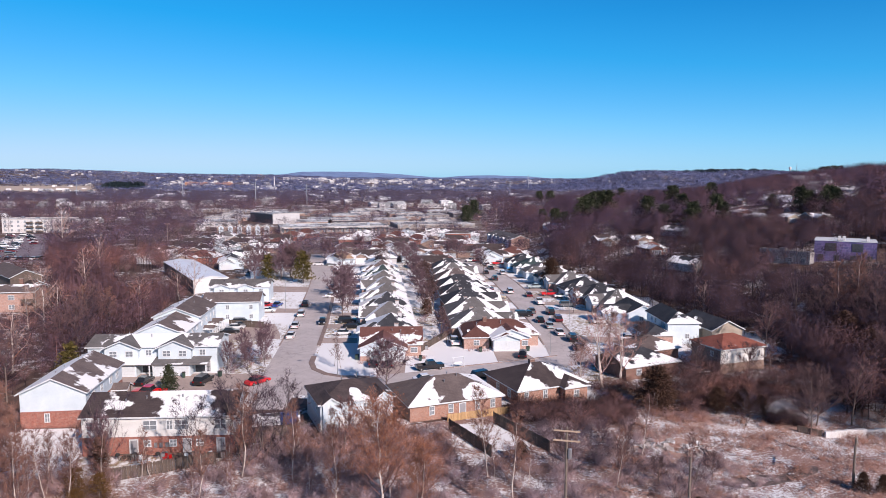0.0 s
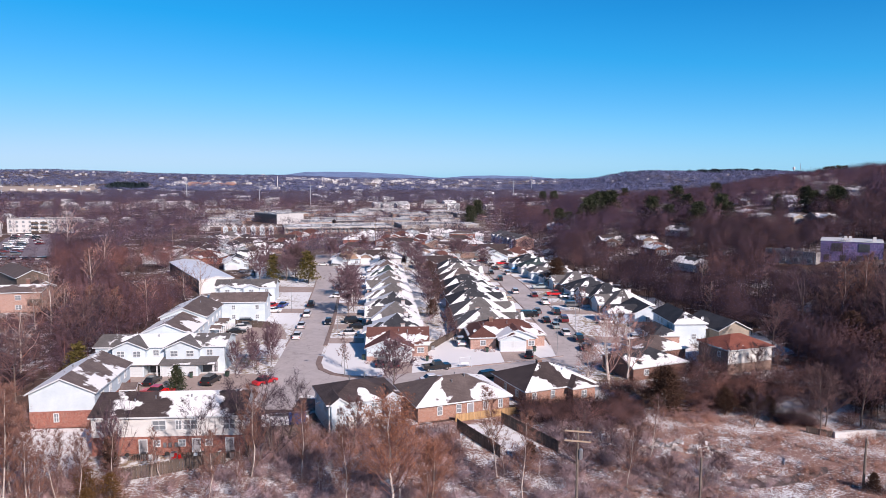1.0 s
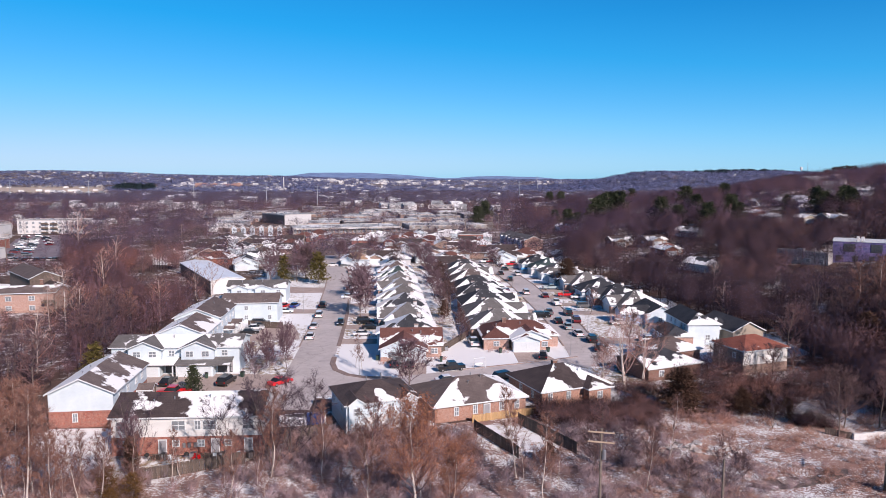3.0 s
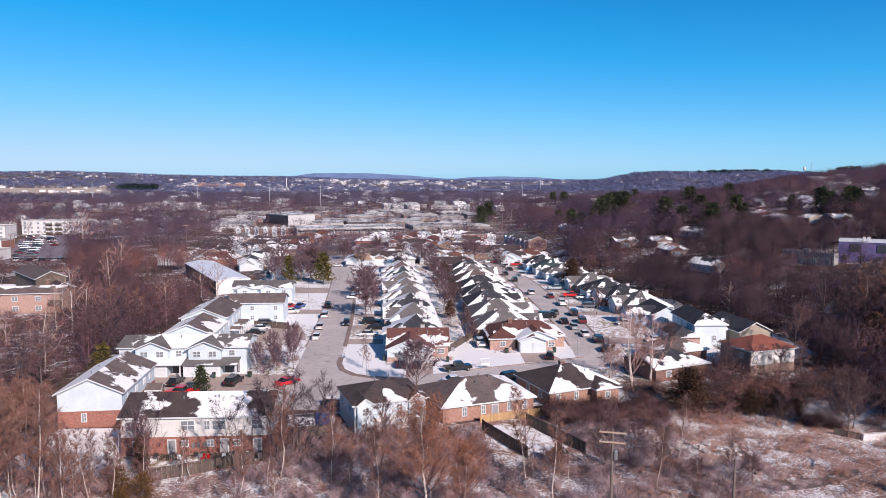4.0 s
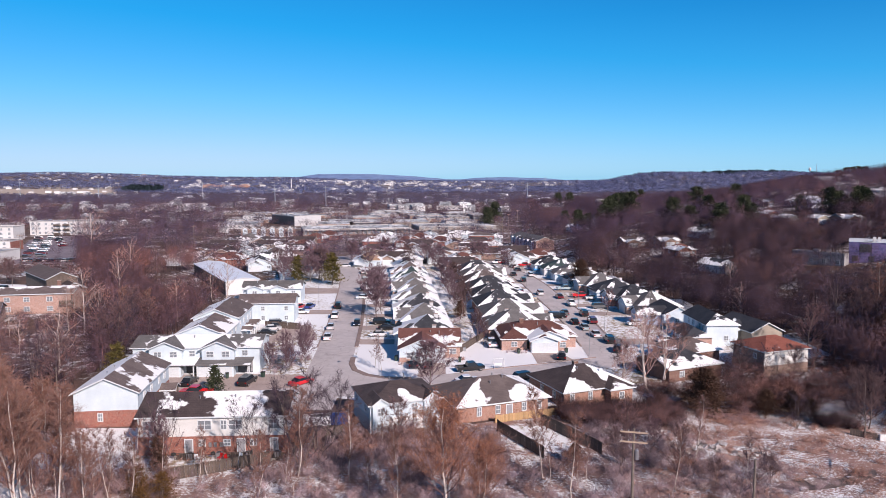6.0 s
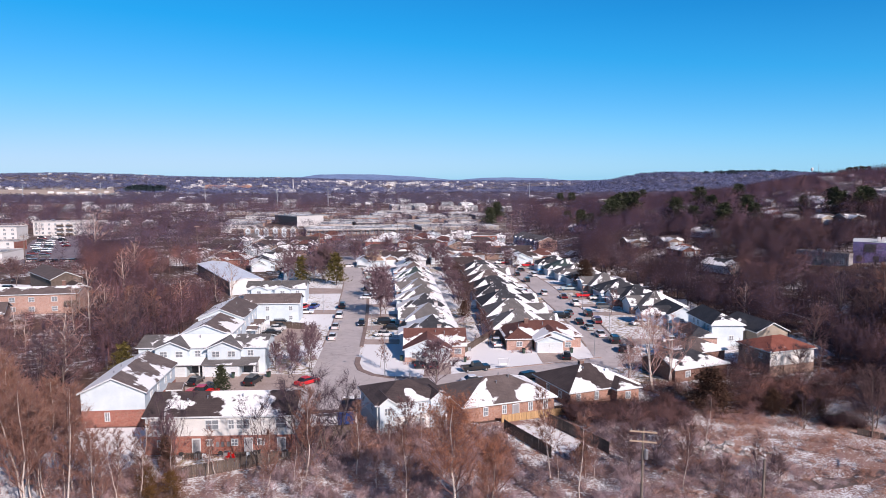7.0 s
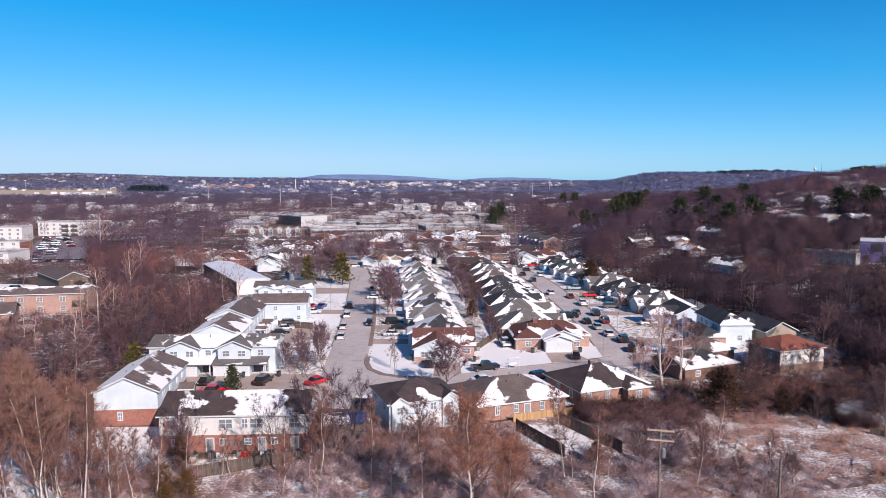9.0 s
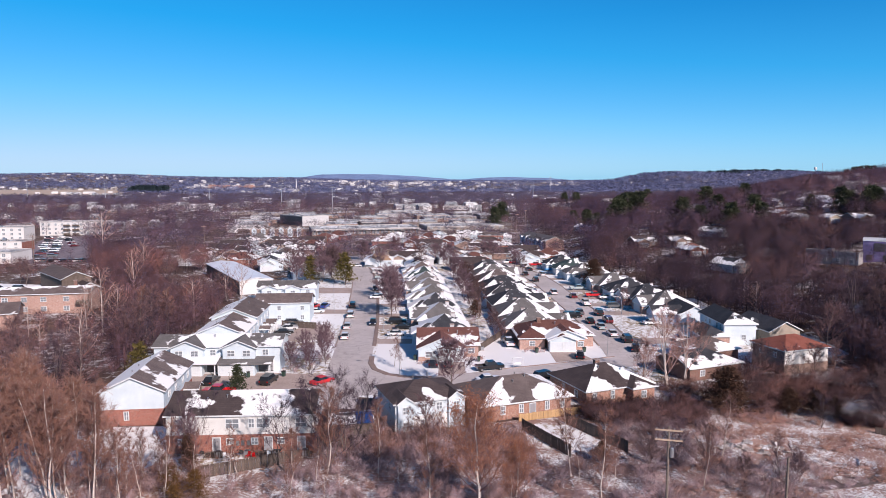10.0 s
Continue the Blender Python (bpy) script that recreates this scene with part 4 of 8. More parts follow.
# small shed with a blue tarpaulin
h = house("garden_shed", -20.2, 95.5, 12, "small garden shed under snow and a blue tarpaulin", "shed")
volume(h, 0, 6.2, 0, 4.2, 2.1, "x", M_GREY, M_WOODOLD, 0.3, keep=(0.9, 0.9, 0.9, 0.9), over=0.3)
b = Build()
roof_build(b, 4.0, 5.8, 0.0, 4.2, 2.14, 0.3, "x", 0.36, (0, 0), (-5, -5, -5, -5), 0.2)
part("tarpaulin", b, plain("blue_tarpaulin", (0.015, 0.05, 0.18), 0.4), h, "blue plastic tarpaulin")

# corner house with a brown roof and a garage gable
h = house("house", -8.9, 137.4, 1.5, "pink brick corner house with red-brown roof and garage gable")
volume(h, 0, 12.7, 3.2, 14, 2.7, "x", M_REDBROWN, M_BRICK_PINK, 0.44, (0, 0), (0, 0, 0.36, 0.1))
volume(h, 0, 9.4, 0, 9, 2.7, "y", M_REDBROWN, M_WHITE_SIDING, 0.42, (0, 0), (-0.3, 0.05, 0, 0), lower=M_BRICK_PINK, zb=1.0)
volume(h, 4.2, 9.4, -0.9, 3, 2.5, "y", M_REDBROWN, M_WHITE_SIDING, 0.34, (0, 0), (0.1, 0.6, 0, 0))
opening(h, "garage", "S", 5.5, -0.9, 0.03, 2.3, 2.1)
opening(h, "garage", "S", 8.1, -0.9, 0.03, 2.3, 2.1)
opening(h, "window", "S", 2.2, -0.0, 0.8, 1.6, 1.3)
opening(h, "window", "S", 11.2, 3.2, 0.8, 1.5, 1.2)
opening(h, "window", "W", 0, 6.5, 0.8, 1.2, 1.2)
vents(h, [(6.5, 7.2, 4.6), (8.4, 6.5, 4.6)])
chimney(h, 7.4, 10.0, 4.2, 5.6, M_GREY_SIDING)
dish(h, 9.8, 5.2, 3.6)

# double garage house on the other corner
h = house("house", 13.2, 146.2, 3, "pink brick house with red-brown roof and white garage gable")
volume(h, 0, 17, 2.5, 13, 2.7, "x", M_REDBROWN, M_BRICK_PINK, 0.44, (1, 1), (0.1, 0.5, 0.35, 0.2))
volume(h, 0, 5.6, 0.6, 9, 2.7, "y", M_REDBROWN, M_BRICK_PINK, 0.5, (1, 0), (-0.1, 0.3, 0.15, 0.2))
volume(h, 6.2, 14.4, -0.4, 9, 2.7, "y", M_REDBROWN, M_WHITE_SIDING, 0.42, (0, 0), (0.7, 0.5, 0, 0), lower=M_BRICK_PINK, zb=2.3)
volume(h, 6.2, 12, -1.8, 3, 2.6, "y", M_REDBROWN, M_WHITE_SIDING, 0.36, (0, 0), (0.6, 0.5, 0, 0))
opening(h, "garage", "S", 7.7, -1.8, 0.03, 2.5, 2.1)
opening(h, "garage", "S", 10.5, -1.8, 0.03, 2.5, 2.1)
opening(h, "window", "S", 13.4, -0.43, 0.8, 1.4, 1.2)
opening(h, "window", "S", 2.8, 0.6, 0.8, 1.3, 1.2)
vents(h, [(3.4, 5.4, 4.4), (9.0, 6.0, 4.7)])
chimney(h, 5.4, 7.0, 4.0, 5.8)
dish(h, 1.2, 2.4, 3.3)

# house with a rust-red hipped roof below the hill
h = house("house", 61.7, 126.8, 18, "pale two-storey house with a rust-red hipped roof")
volume(h, 0, 10.7, 0, 8.4, 4.8, "x", M_RUST, M_CREAM_SIDING, 0.42, (1, 1), (-0.35, -0.3, -0.32, 0.9), lower=M_BRICK_DULL, zb=1.9)
for xx in (1.3, 4.6, 7.4, 9.2):
    opening(h, "window", "S", xx, 0, 2.9, 0.8, 1.1)
for yy in (2.4, 6):
    opening(h, "window", "W", -0.05, yy, 2.9, 0.9, 1.1)
b = Build()
b.box(-0.05, 0.0, 0.2, 8.2, 0, 4.7)
part("brick_face", b, M_BRICK_DULL, h, "brown brick side wall")
# tan gabled house
h = house("house", 69.7, 149.5, 10, "tan sided house with a black gabled roof")
volume(h, 0, 7.7, 0, 13, 3.4, "y", M_DARK, M_TAN_SIDING, 0.5, keep=(-0.3, -0.1, 0, 0))
volume(h, -4.6, 1, 4, 10, 3.2, "x", M_DARK, M_TAN_SIDING, 0.5, keep=(0, 0, 0.35, 0.4))
opening(h, "window", "S", 3.85, 0, 1.0, 0.9, 1.2)
opening(h, "window", "W", -4.6, 7, 1.0, 0.9, 1.2)
# white two-storey house with a garage wing
h = house("house", 59.9, 150.5, 1, "white two-storey house with snowy charcoal roof and garage wing")
volume(h, 0, 7.2, 0, 14, 4.9, "y", M_DARK, M_WHITE_SIDING, 0.5, (1, 0), (-0.6, 0.2, 0.62, 0.2))
volume(h, -5.6, 0.4, -2, 5.5, 2.6, "y", M_DARK, M_BRICK_PINK, 0.45, (1, 0), (-0.2, 0.2, 0.15, 0.2))
for yy in (2, 4, 8, 10.5):
    opening(h, "window", "W", 0, yy, 3.2, 0.9, 1.3)
opening(h, "garage", "W", -5.6, 2, 0.03, 4.2, 2.1)
opening(h, "window", "S", 4.5, 0, 1.2, 1.1, 1.2)
dish(h, 3.0, 1.5, 5.6), dish(h, 6.8, 1.2, 5.4)
# its northern neighbour
h = house("house", 54.5, 171, 2, "white one-storey house with a charcoal roof and broad front gable")
volume(h, 2.6, 10, 0, 12, 3.0, "y", M_DARK, M_WHITE_SIDING, 0.5, (0, 0), (-0.1, 0.2, 0.55, 0.2), lower=M_BRICK_PINK, zb=0.8)
volume(h, -3.6, 4, 1.5, 7.5, 2.9, "x", M_DARK, M_BLUE_SIDING, 0.5, (0, 0), (0.4, 0.2, 0.45, 0.5))
opening(h, "garage", "W", -3.6, 4.5, 0.03, 4.0, 2.1)
opening(h, "window", "S", 6, -0.03, 0.9, 1.2, 1.2)
opening(h, "window", "S", -2, 1.5, 0.9, 1.2, 1.2)
# low house whose snowy roof shows over the brush
h = house("house", 42.0, 122.5, 22, "low house with a snow-covered roof half hidden by brush")
volume(h, 0, 12.5, 0, 9.5, 2.6, "x", M_DARK, M_BRICK_DARK, 0.4, (0, 1), (0.2, 0.4, 0.45, 0.2))
opening(h, "window", "S", 3, 0, 0.8, 1.2, 1.2)
opening(h, "window", "S", 8, 0, 0.8, 1.2, 1.2)
h = house("house", 48.5, 134.5, 22, "low dark-roofed house with snow along the eaves")
volume(h, 0, 10, 0, 8.5, 2.5, "x", M_BROWN, M_BRICK_DARK, 0.45, (1, 1), (0.1, 0.4, 0.2, 0.2))
opening(h, "window", "S", 3, 0, 0.8, 1.2, 1.2)


# rows of alike houses along the two streets
def row_house(kind, roof_m, wall_m, front, keep, hw=7.5):
    """A hipped one-storey house; front: which side, W or E, the garage wing is on."""
    h = new("house")
    s = -1 if front == "W" else 1
    volume(h, -hw, hw, -6.2, 6.2, 2.7, "x", roof_m, wall_m, 0.52, (1, 1), keep, slide=0.5)
    if kind != 1:
        wx = sorted((s * 3.0, s * (hw + 1.9)))
        volume(h, wx[0], wx[1], -5.6, 0.9, 2.7, "x", roof_m, wall_m, 0.46, (1, 0) if s < 0 else (0, 1), keep, slide=0.4)
        opening(h, "garage", front, s * (hw + 1.9), -2.4, 0.03, 4.4, 2.1)
    else:
        wx = sorted((s * 2.0, s * (hw + 1.7)))
        volume(h, wx[0], wx[1], -3.0, 4.4, 2.7, "x", roof_m, M_WHITE_SIDING, 0.5, (0, 0), keep, lower=wall_m, zb=2.0, slide=0.4)
        opening(h, "garage", front, s * (hw + 1.73), 0.7, 0.03, 4.4, 2.1)
    for xx in (-0.6 * hw, 0.5, 0.64 * hw):
        opening(h, "window", "S", xx, -6.2, 0.9, 1.2, 1.2)
    opening(h, "door", front, s * hw, 5.2, 0.05, 0.95, 2.05)
    chimney(h, -s * 2.0, 1.2, 4.3, 5.9, M_GREY_SIDING)
    vents(h, [(1.0, -1.6, 5.0), (-1.2, -2.0, 4.8), (2.4, 1.6, 4.9)])
    return h


ROW_KINDS = [(0, M_DARK, M_WHITE_SIDING), (1, M_GREY, M_BRICK_PINK), (2, M_GREY, M_WHITE_SIDING), (0, M_BROWN, M_BRICK_ORANGE), (1, M_DARK, M_BRICK_RED), (2, M_GREEN, M_CREAM_SIDING)]
LABELS = ["charcoal", "grey", "grey", "brown", "charcoal", "dark green"]
WALLS = ["white sided", "pink brick", "white sided", "orange brick", "red brick", "cream sided"]
TEMPLATES = {}


def place_row(front, xs, ys, kinds, turn, group, keep, hw=7.5):
    for i, (x, y, k) in enumerate(zip(xs, ys, kinds)):
        key = (group, k)
        lab = WALLS[k] + " one-storey house with a snow-patched " + LABELS[k] + " hipped roof"
        m = pose(x, y, 0, 0, 0, turn + (i * 37 % 5 - 2) * 0.7)
        if key not in TEMPLATES:
            TEMPLATES[key] = row_house(*ROW_KINDS[k], front, keep, hw)
            TEMPLATES[key].matrix_basis = m
            tagged(TEMPLATES[key], lab, "house", group)
        else:
            copy_thing(TEMPLATES[key], m)["group"] = group


Y1 = [157.5, 172.5, 187.5, 202.5, 217, 231.5, 246, 260.5]
place_row("W", [-3.4 - 0.08 * (y - 158) for y in Y1], Y1, [0, 1, 0, 2, 1, 2, 5, 3], 4, "houses along the western street", (1.0, 0.35, (0.55, 0.0, -0.45, -0.35, -0.05, 0.35), 0.6), 5.7)
Y2 = [163.5, 178, 192.5, 207, 221, 235.5, 250, 264.5]
place_row("E", [18.0 - 0.035 * (y - 163) for y in Y2], Y2, [1, 1, 4, 0, 0, 3, 1, 0], 4, "houses along the eastern street", (-0.3, 0.5, (0.5, 0.2, -0.35, -0.45, 0.1, 0.55), 0.5), 7.2)
Y3 = [190, 202.5, 215, 228, 241.5, 255, 268.5, 282]
place_row("W", [60.0 - 0.145 * (y - 187) for y in Y3], Y3, [1, 4, 0, 1, 2, 2, 5, 0], 6, "houses below the hill", (-0.3, 0.4, (0.4, 0.1, -0.35, 0.3, 0.5), 0.5), 6.4)
for y in Y1[:7]:
    x = -11.0 - 0.08 * (y - 158)
    sheet("driveway", [(x, y - 5), (x, y - 0.2), (-20.0 - 0.075 * (y - 158), y), (-20.0 - 0.075 * (y - 158), y - 5)], 0.058, M_CONCRETE, "brownish concrete driveway", "driveway")
for y in Y2:
    x = 27.1 - 0.035 * (y - 163)
    sheet("driveway", [(x, y - 5), (x + 5.2, y - 5), (x + 5.2, y), (x, y)], 0.058, M_CONCRETE, "brownish concrete driveway", "driveway")
for y in Y3:
    x = 51.9 - 0.145 * (y - 187)
    sheet("driveway", [(x - 11.6 + 0.03 * (y - 187), y - 5), (x, y - 5), (x, y), (x - 11.6 + 0.03 * (y - 187), y)], 0.058, M_CONCRETE, "brownish concrete driveway", "driveway")
sheet("driveway", [(19.5, 136.2), (27.4, 139), (25.6, 144.6), (19.4, 144.4)], 0.058, M_CONCRETE, "brownish concrete double driveway", "driveway")
sheet("driveway", [(-4.8, 126.2), (0.6, 127.4), (0.6, 136.6), (-4.6, 136.6)], 0.058, M_CONCRETE, "brownish concrete driveway", "driveway")
sheet("driveway", [(40, 151.5), (53.6, 152.5), (53.6, 157.5), (40, 157.5)], 0.058, M_CONCRETE, "concrete driveway", "driveway")


# ---------- town beyond the streets ----------
def town_house(k, roof_m, wall_m, axis, keep, small=1.0):
    h = new("house")
    w, d = ((14, 10), (12, 12), (16, 9), (10, 13), (13, 11))[k % 5]
    w, d = w * small, d * small
    hip = (0, 0) if k in (0, 3) else (1, 1)
    volume(h, -w / 2, w / 2, -d / 2, d / 2, 2.8, axis, roof_m, wall_m, 0.45, hip, keep)
    volume(h, -w / 2 + 0.6, -w / 2 + 6.2, -d / 2 - 2.6, 0, 2.8, "y", roof_m, M_WHITE_SIDING if k % 2 else wall_m, 0.45, (0, 0), (keep[0] + 0.2, keep[1], 0, 0))
    opening(h, "garage", "S", -w / 2 + 3.4, -d / 2 - 2.6, 0.03, 4.2, 2.1)
    opening(h, "window", "S", w / 2 - 1.2, -d / 2, 0.9, 1.4, 1.2)
    opening(h, "window", "E", w / 2, 0, 0.9, 1.4, 1.2)
    opening(h, "window", "W", -w / 2, 0, 0.9, 1.4, 1.2)
    return h


rng = random.Random(11)
TOWN = [(0, M_UMBER, M_BRICK_DULL, "x"), (1, M_GREY, M_GREY_SIDING, "x"), (2, M_UMBER, M_TAN_SIDING, "x"), (3, M_DARK, M_WHITE_SIDING, "y"), (4, M_REDBROWN, M_BRICK_RED, "x"), (1, M_TAN, M_WHITE_SIDING, "x")]
TOWN_L = ["brown-roofed dull brick", "grey-roofed grey sided", "brown-roofed tan", "charcoal-roofed white", "red-roofed brick", "tan-roofed white sided"]
town_done = {}


def town(x, y, k, rz, keep=(0.7, 0.4, (0.4, -0.25, -0.35, 0.3), 0.6), small=1.0):
    key = (k, keep)
    lab = TOWN_L[k] + " house with patchy snow on its roof"
    m = pose(x, y, float(terrain(x, y)), 0, 0, rz)
    if key not in town_done:
        t_ = TOWN[k]
        town_done[key] = tagged(town_house(*t_, keep, small), lab, "house", "houses of the town beyond")
        town_done[key].matrix_basis = m
    else:
        copy_thing(town_done[key], m)


town(-31.5, 296, 5, 2)          # the tan roof at the street's end
HOUSE_SPOTS = [(-31.5, 296)]
y = 300.0
while y < 430:
    x = -118.0 + rng.uniform(0, 8)
    while x < 36 - (y - 300) * 0.05:
        px, py = x + rng.uniform(-2.5, 2.5), y + rng.uniform(-3, 3)
        if math.hypot(px + 31.5, py - 296) > 17 and rng.random() < 0.9 and not (py > 405 and px < -85) and not (abs(px - (-44 - (py - 300) * 0.1)) < 9):
            town(px, py, rng.choice([0, 0, 2, 1, 2, 3, 3, 4]), rng.choice([0, 4, -6, 90, 180, 8]))
            HOUSE_SPOTS.append((px, py))
        x += rng.uniform(18.5, 23)
    y += 21
for px, py, k, rz in ((-56, 262, 1, 10), (-76, 284, 3, 15), (-58, 282, 0, 6), (-96, 300, 2, 12), (36, 305, 2, -20), (46, 314, 4, -20), (22, 322, 0, -10), (36, 330, 0, 10), (-14, 276, 3, 4), (7, 281, 0, 4), (10, 297, 4, 6), (-1, 309, 3, 0), (-20, 304, 0, 4)):
    town(px, py, k, rz)
    HOUSE_SPOTS.append((px, py))


def block(name, x, y, w, d, ht, rz, wall_m, label, rows=1, cols=4, roof_m=None, base=None, win=(1.4, 1.4), category="building", par=0.5):
    """A flat-roofed building with a parapet, roof units and rows of windows on its south and east faces."""
    z = float(terrain(x, y)) if base is None else base
    h = house(name, x, y, rz, label, category)
    h.matrix_basis = pose(x, y, z - 0.5, 0, 0, rz)
    b = Build()
    b.box(-w / 2, w / 2, 0, d, 0, ht)
    part("wall", b, wall_m, h)
    b = Build()
    b.box(-w / 2 + 0.3, w / 2 - 0.3, 0.3, d - 0.3, ht, ht + 0.08)
    part("flat_roof", b, roof_m or M_FLATROOF, h)
    b = Build()
    for a in ((-w / 2, w / 2, -0.04, 0.28), (-w / 2, w / 2, d - 0.28, d + 0.04), (-w / 2 - 0.04, -w / 2 + 0.26, 0.28, d - 0.28), (w / 2 - 0.26, w / 2 + 0.04, 0.28, d - 0.28)):
        b.box(*a, ht - 0.12, ht + par)
    part("parapet", b, M_PARAPET, h)
    r_ = random.Random(int(x * 7 + y))
    for _ in range(max(1, int(w * d / 260))):
        ux, uy = r_.uniform(-w / 2 + 3, w / 2 - 3), r_.uniform(2, d - 3)
        b = Build()
        b.box(ux - 1.0, ux + 1.0, uy - 0.8, uy + 0.8, ht + 0.08, ht + 1.2, 0.12)
        part("roof_unit", b, M_METAL, h)
    for r in range(rows):
        for c in range(cols):
            opening(h, "window", "S", -w / 2 + (c + 0.5) * w / cols, 0, 0.9 + r * (ht - 0.8) / rows + 0.5, *win)
    return h


block("warehouse", -104.9, 545.4, 23.5, 40, 8.2, 39, M_GREY_SIDING, "big white metal warehouse with a flat snowy roof", 0, 0)
b = Build()
b.box(-0.12, 0.0, 0.2, 39.8, 0.4, 7.9)
part("side_panel", b, M_DARKSTEEL, bpy.data.objects["warehouse"], "dark blue steel side wall", pose(-11.75, 0, 0))
h = block("shop_row", -54, 453.5, 72, 34, 4.6, 14, M_BRICK_DULL, "long low shop row with pale piers and a flat roof", 1, 24, None, None, (2.0, 2.4))
for k in range(13):
    b = Build()
    b.box(-36 + k * 5.9, -35.2 + k * 5.9, -1.6, -0.9, 0.3, 4.0, 0.1)
    part("pier", b, M_TANWALL, h)
b = Build()
b.box(-36.4, 36.4, -1.9, -0.05, 4.0, 4.35)
part("canopy", b, M_FLATROOF, h)
block("shop_row", 14, 498, 58, 34, 3.0, 12, M_TANWALL, "long low shop row under a snowy flat roof", 1, 10, None, None, (2.0, 1.6))
ax = -124.5
for i in range(6):
    h = house("townhouse", ax + i * 5.6, 436.6 + i * 0.8, 8, "narrow brick townhouse with an arched cream gable front", "townhouse", "townhouses in a terrace")
    volume(h, -2.7, 2.7, 0, 11, 5.2, "y", M_BROWN, M_BRICK_DULL, 0.6, keep=(0.1, 0.1, 0, 0), over=0.25)
    volume(h, -1.5, 1.5, -0.8, 3, 5.0, "y", M_BROWN, M_WHITE_SIDING, 0.9, keep=(0.1, 0.1, 0, 0), over=0.2)
    opening(h, "window", "S", 0, -0.8, 3.6, 1.2, 1.6)
    opening(h, "window", "S", 0, -0.8, 0.8, 1.4, 1.6)
# white apartment blocks to the west
h = block("apartment_block", -252, 456, 42, 16, 9.4, 2, M_WHITEWALL, "white three-storey apartment block with a flat roof", 3, 10, None, None, (1.6, 1.5), "apartments")
for i, z in enumerate((1.0, 3.9, 6.8)):
    b = Build()
    for sx in (-5, 1):
        b.box(sx, sx + 4.4, -1.4, 0, z, z + 0.2), b.box(sx, sx + 4.4, -1.4, -1.3, z + 0.2, z + 1.1)
    part("balcony", b, M_WOODOLD, h, "brown wooden balconies")
block("apartment_block", -274, 415, 28, 14, 8.6, 6, M_WHITEWALL, "white flat-roofed apartment block", 3, 6, None, None, (1.6, 1.5), "apartments")
h = block("apartment_block", -237, 352, 28, 14, 5.7, 6, M_WHITEWALL, "white two-storey apartment block with a grey flat roof", 2, 5, M_GREY, None, (1.6, 1.5), "apartments")
b = Build()
b.box(0, 0.12, 0.4, 13.6, 0.3, 5.4)
part("side_panel", b, M_BRICK_RED, h, "red brick end wall", pose(14.0, 0, 0))
block("apartment_block", -212, 302, 30, 18, 5.2, 4, M_WHITEWALL, "long low white apartment block", 2, 5, None, None, (1.6, 1.5), "apartments")
# orange brick apartments with brown roofs
h = house("apartment_block", -134, 186, 9, "two-storey pink brick apartments with brown roof and snow on the ridge", "apartments")
volume(h, 0, 30, 0, 9, 5.6, "x", M_BROWN, M_BRICK_PINK, 0.3, keep=(0, 0, -0.55, 0.9), slide=-1.0)
for xx in (3, 8, 13, 18, 24):
    opening(h, "window", "S", xx, 0, 3.4, 1.6, 1.4)
    opening(h, "window", "S", xx, 0, 0.7, 1.6, 1.4)
b = Build()
b.box(27, 30.6, -1.6, 0, 2.7, 2.9), b.box(27, 30.6, -1.6, -1.5, 2.9, 3.8), b.box(30.2, 30.4, -1.5, -1.3, 0, 5.4)
part("balcony", b, M_WOODOLD, h)
chimney(h, 25, 5, 6.5, 8.6)
h = house("apartment_block", -126.3, 216.5, 43, "dark timber-clad apartment wing with a white-edged brown gable", "apartments")
volume(h, 0, 8.8, 0, 27, 5.6, "y", M_BROWN, M_WOODOLD, 0.46, keep=(-0.9, -0.6, 0, 0))
volume(h, 2.6, 9.6, -7.5, -0.4, 2.9, "y", M_UMBER, M_WOODOLD, 0.5, keep=(0.2, 0.85, 0, 0))
for yy in (4, 10, 16, 22):
    opening(h, "window", "E", 8.8, yy, 3.4, 1.5, 1.4)
h = house("apartment_block", -135, 158, 24, "lower brick apartment wing with a brown roof", "apartments")
volume(h, 0, 26, 0, 11, 4.2, "x", M_BROWN, M_BRICK_PINK, 0.34, keep=(0, 0, 0.0, 0.6))
for xx in (3, 9, 15, 21):
    opening(h, "window", "S", xx, 0, 1.6, 1.4, 1.3)
# terrace at the foot of the hill, and a brick hall
h = house("townhouse", 41, 386, -77, "long two-storey terrace with grey roof and little dormers", "townhouse")
volume(h, 0, 38, 0, 10, 5.4, "x", M_GREY, M_BRICK_PINK, 0.4, keep=(0, 0, 0.1, 0.5))
for i in range(6):
    volume(h, 2 + i * 6, 5 + i * 6, -1.2, 4, 5.0, "y", M_DARK, M_BLUE_SIDING, 0.8, keep=(0.2, 0.3, 0, 0), over=0.25)
    opening(h, "window", "S", 3.5 + i * 6, -1.2, 3.0, 1.2, 1.4)
h = house("hall", 17, 384, 2, "two-storey red brick block with white windows", "building")
volume(h, 0, 14, 0, 9, 5.6, "x", M_BROWN, M_BRICK_RED, 0.25, (1, 1), keep=(0, 0, 0, 0.5))
for xx in (2, 5, 9, 12):
    opening(h, "window", "S", xx, 0, 3.2, 1.6, 1.4)
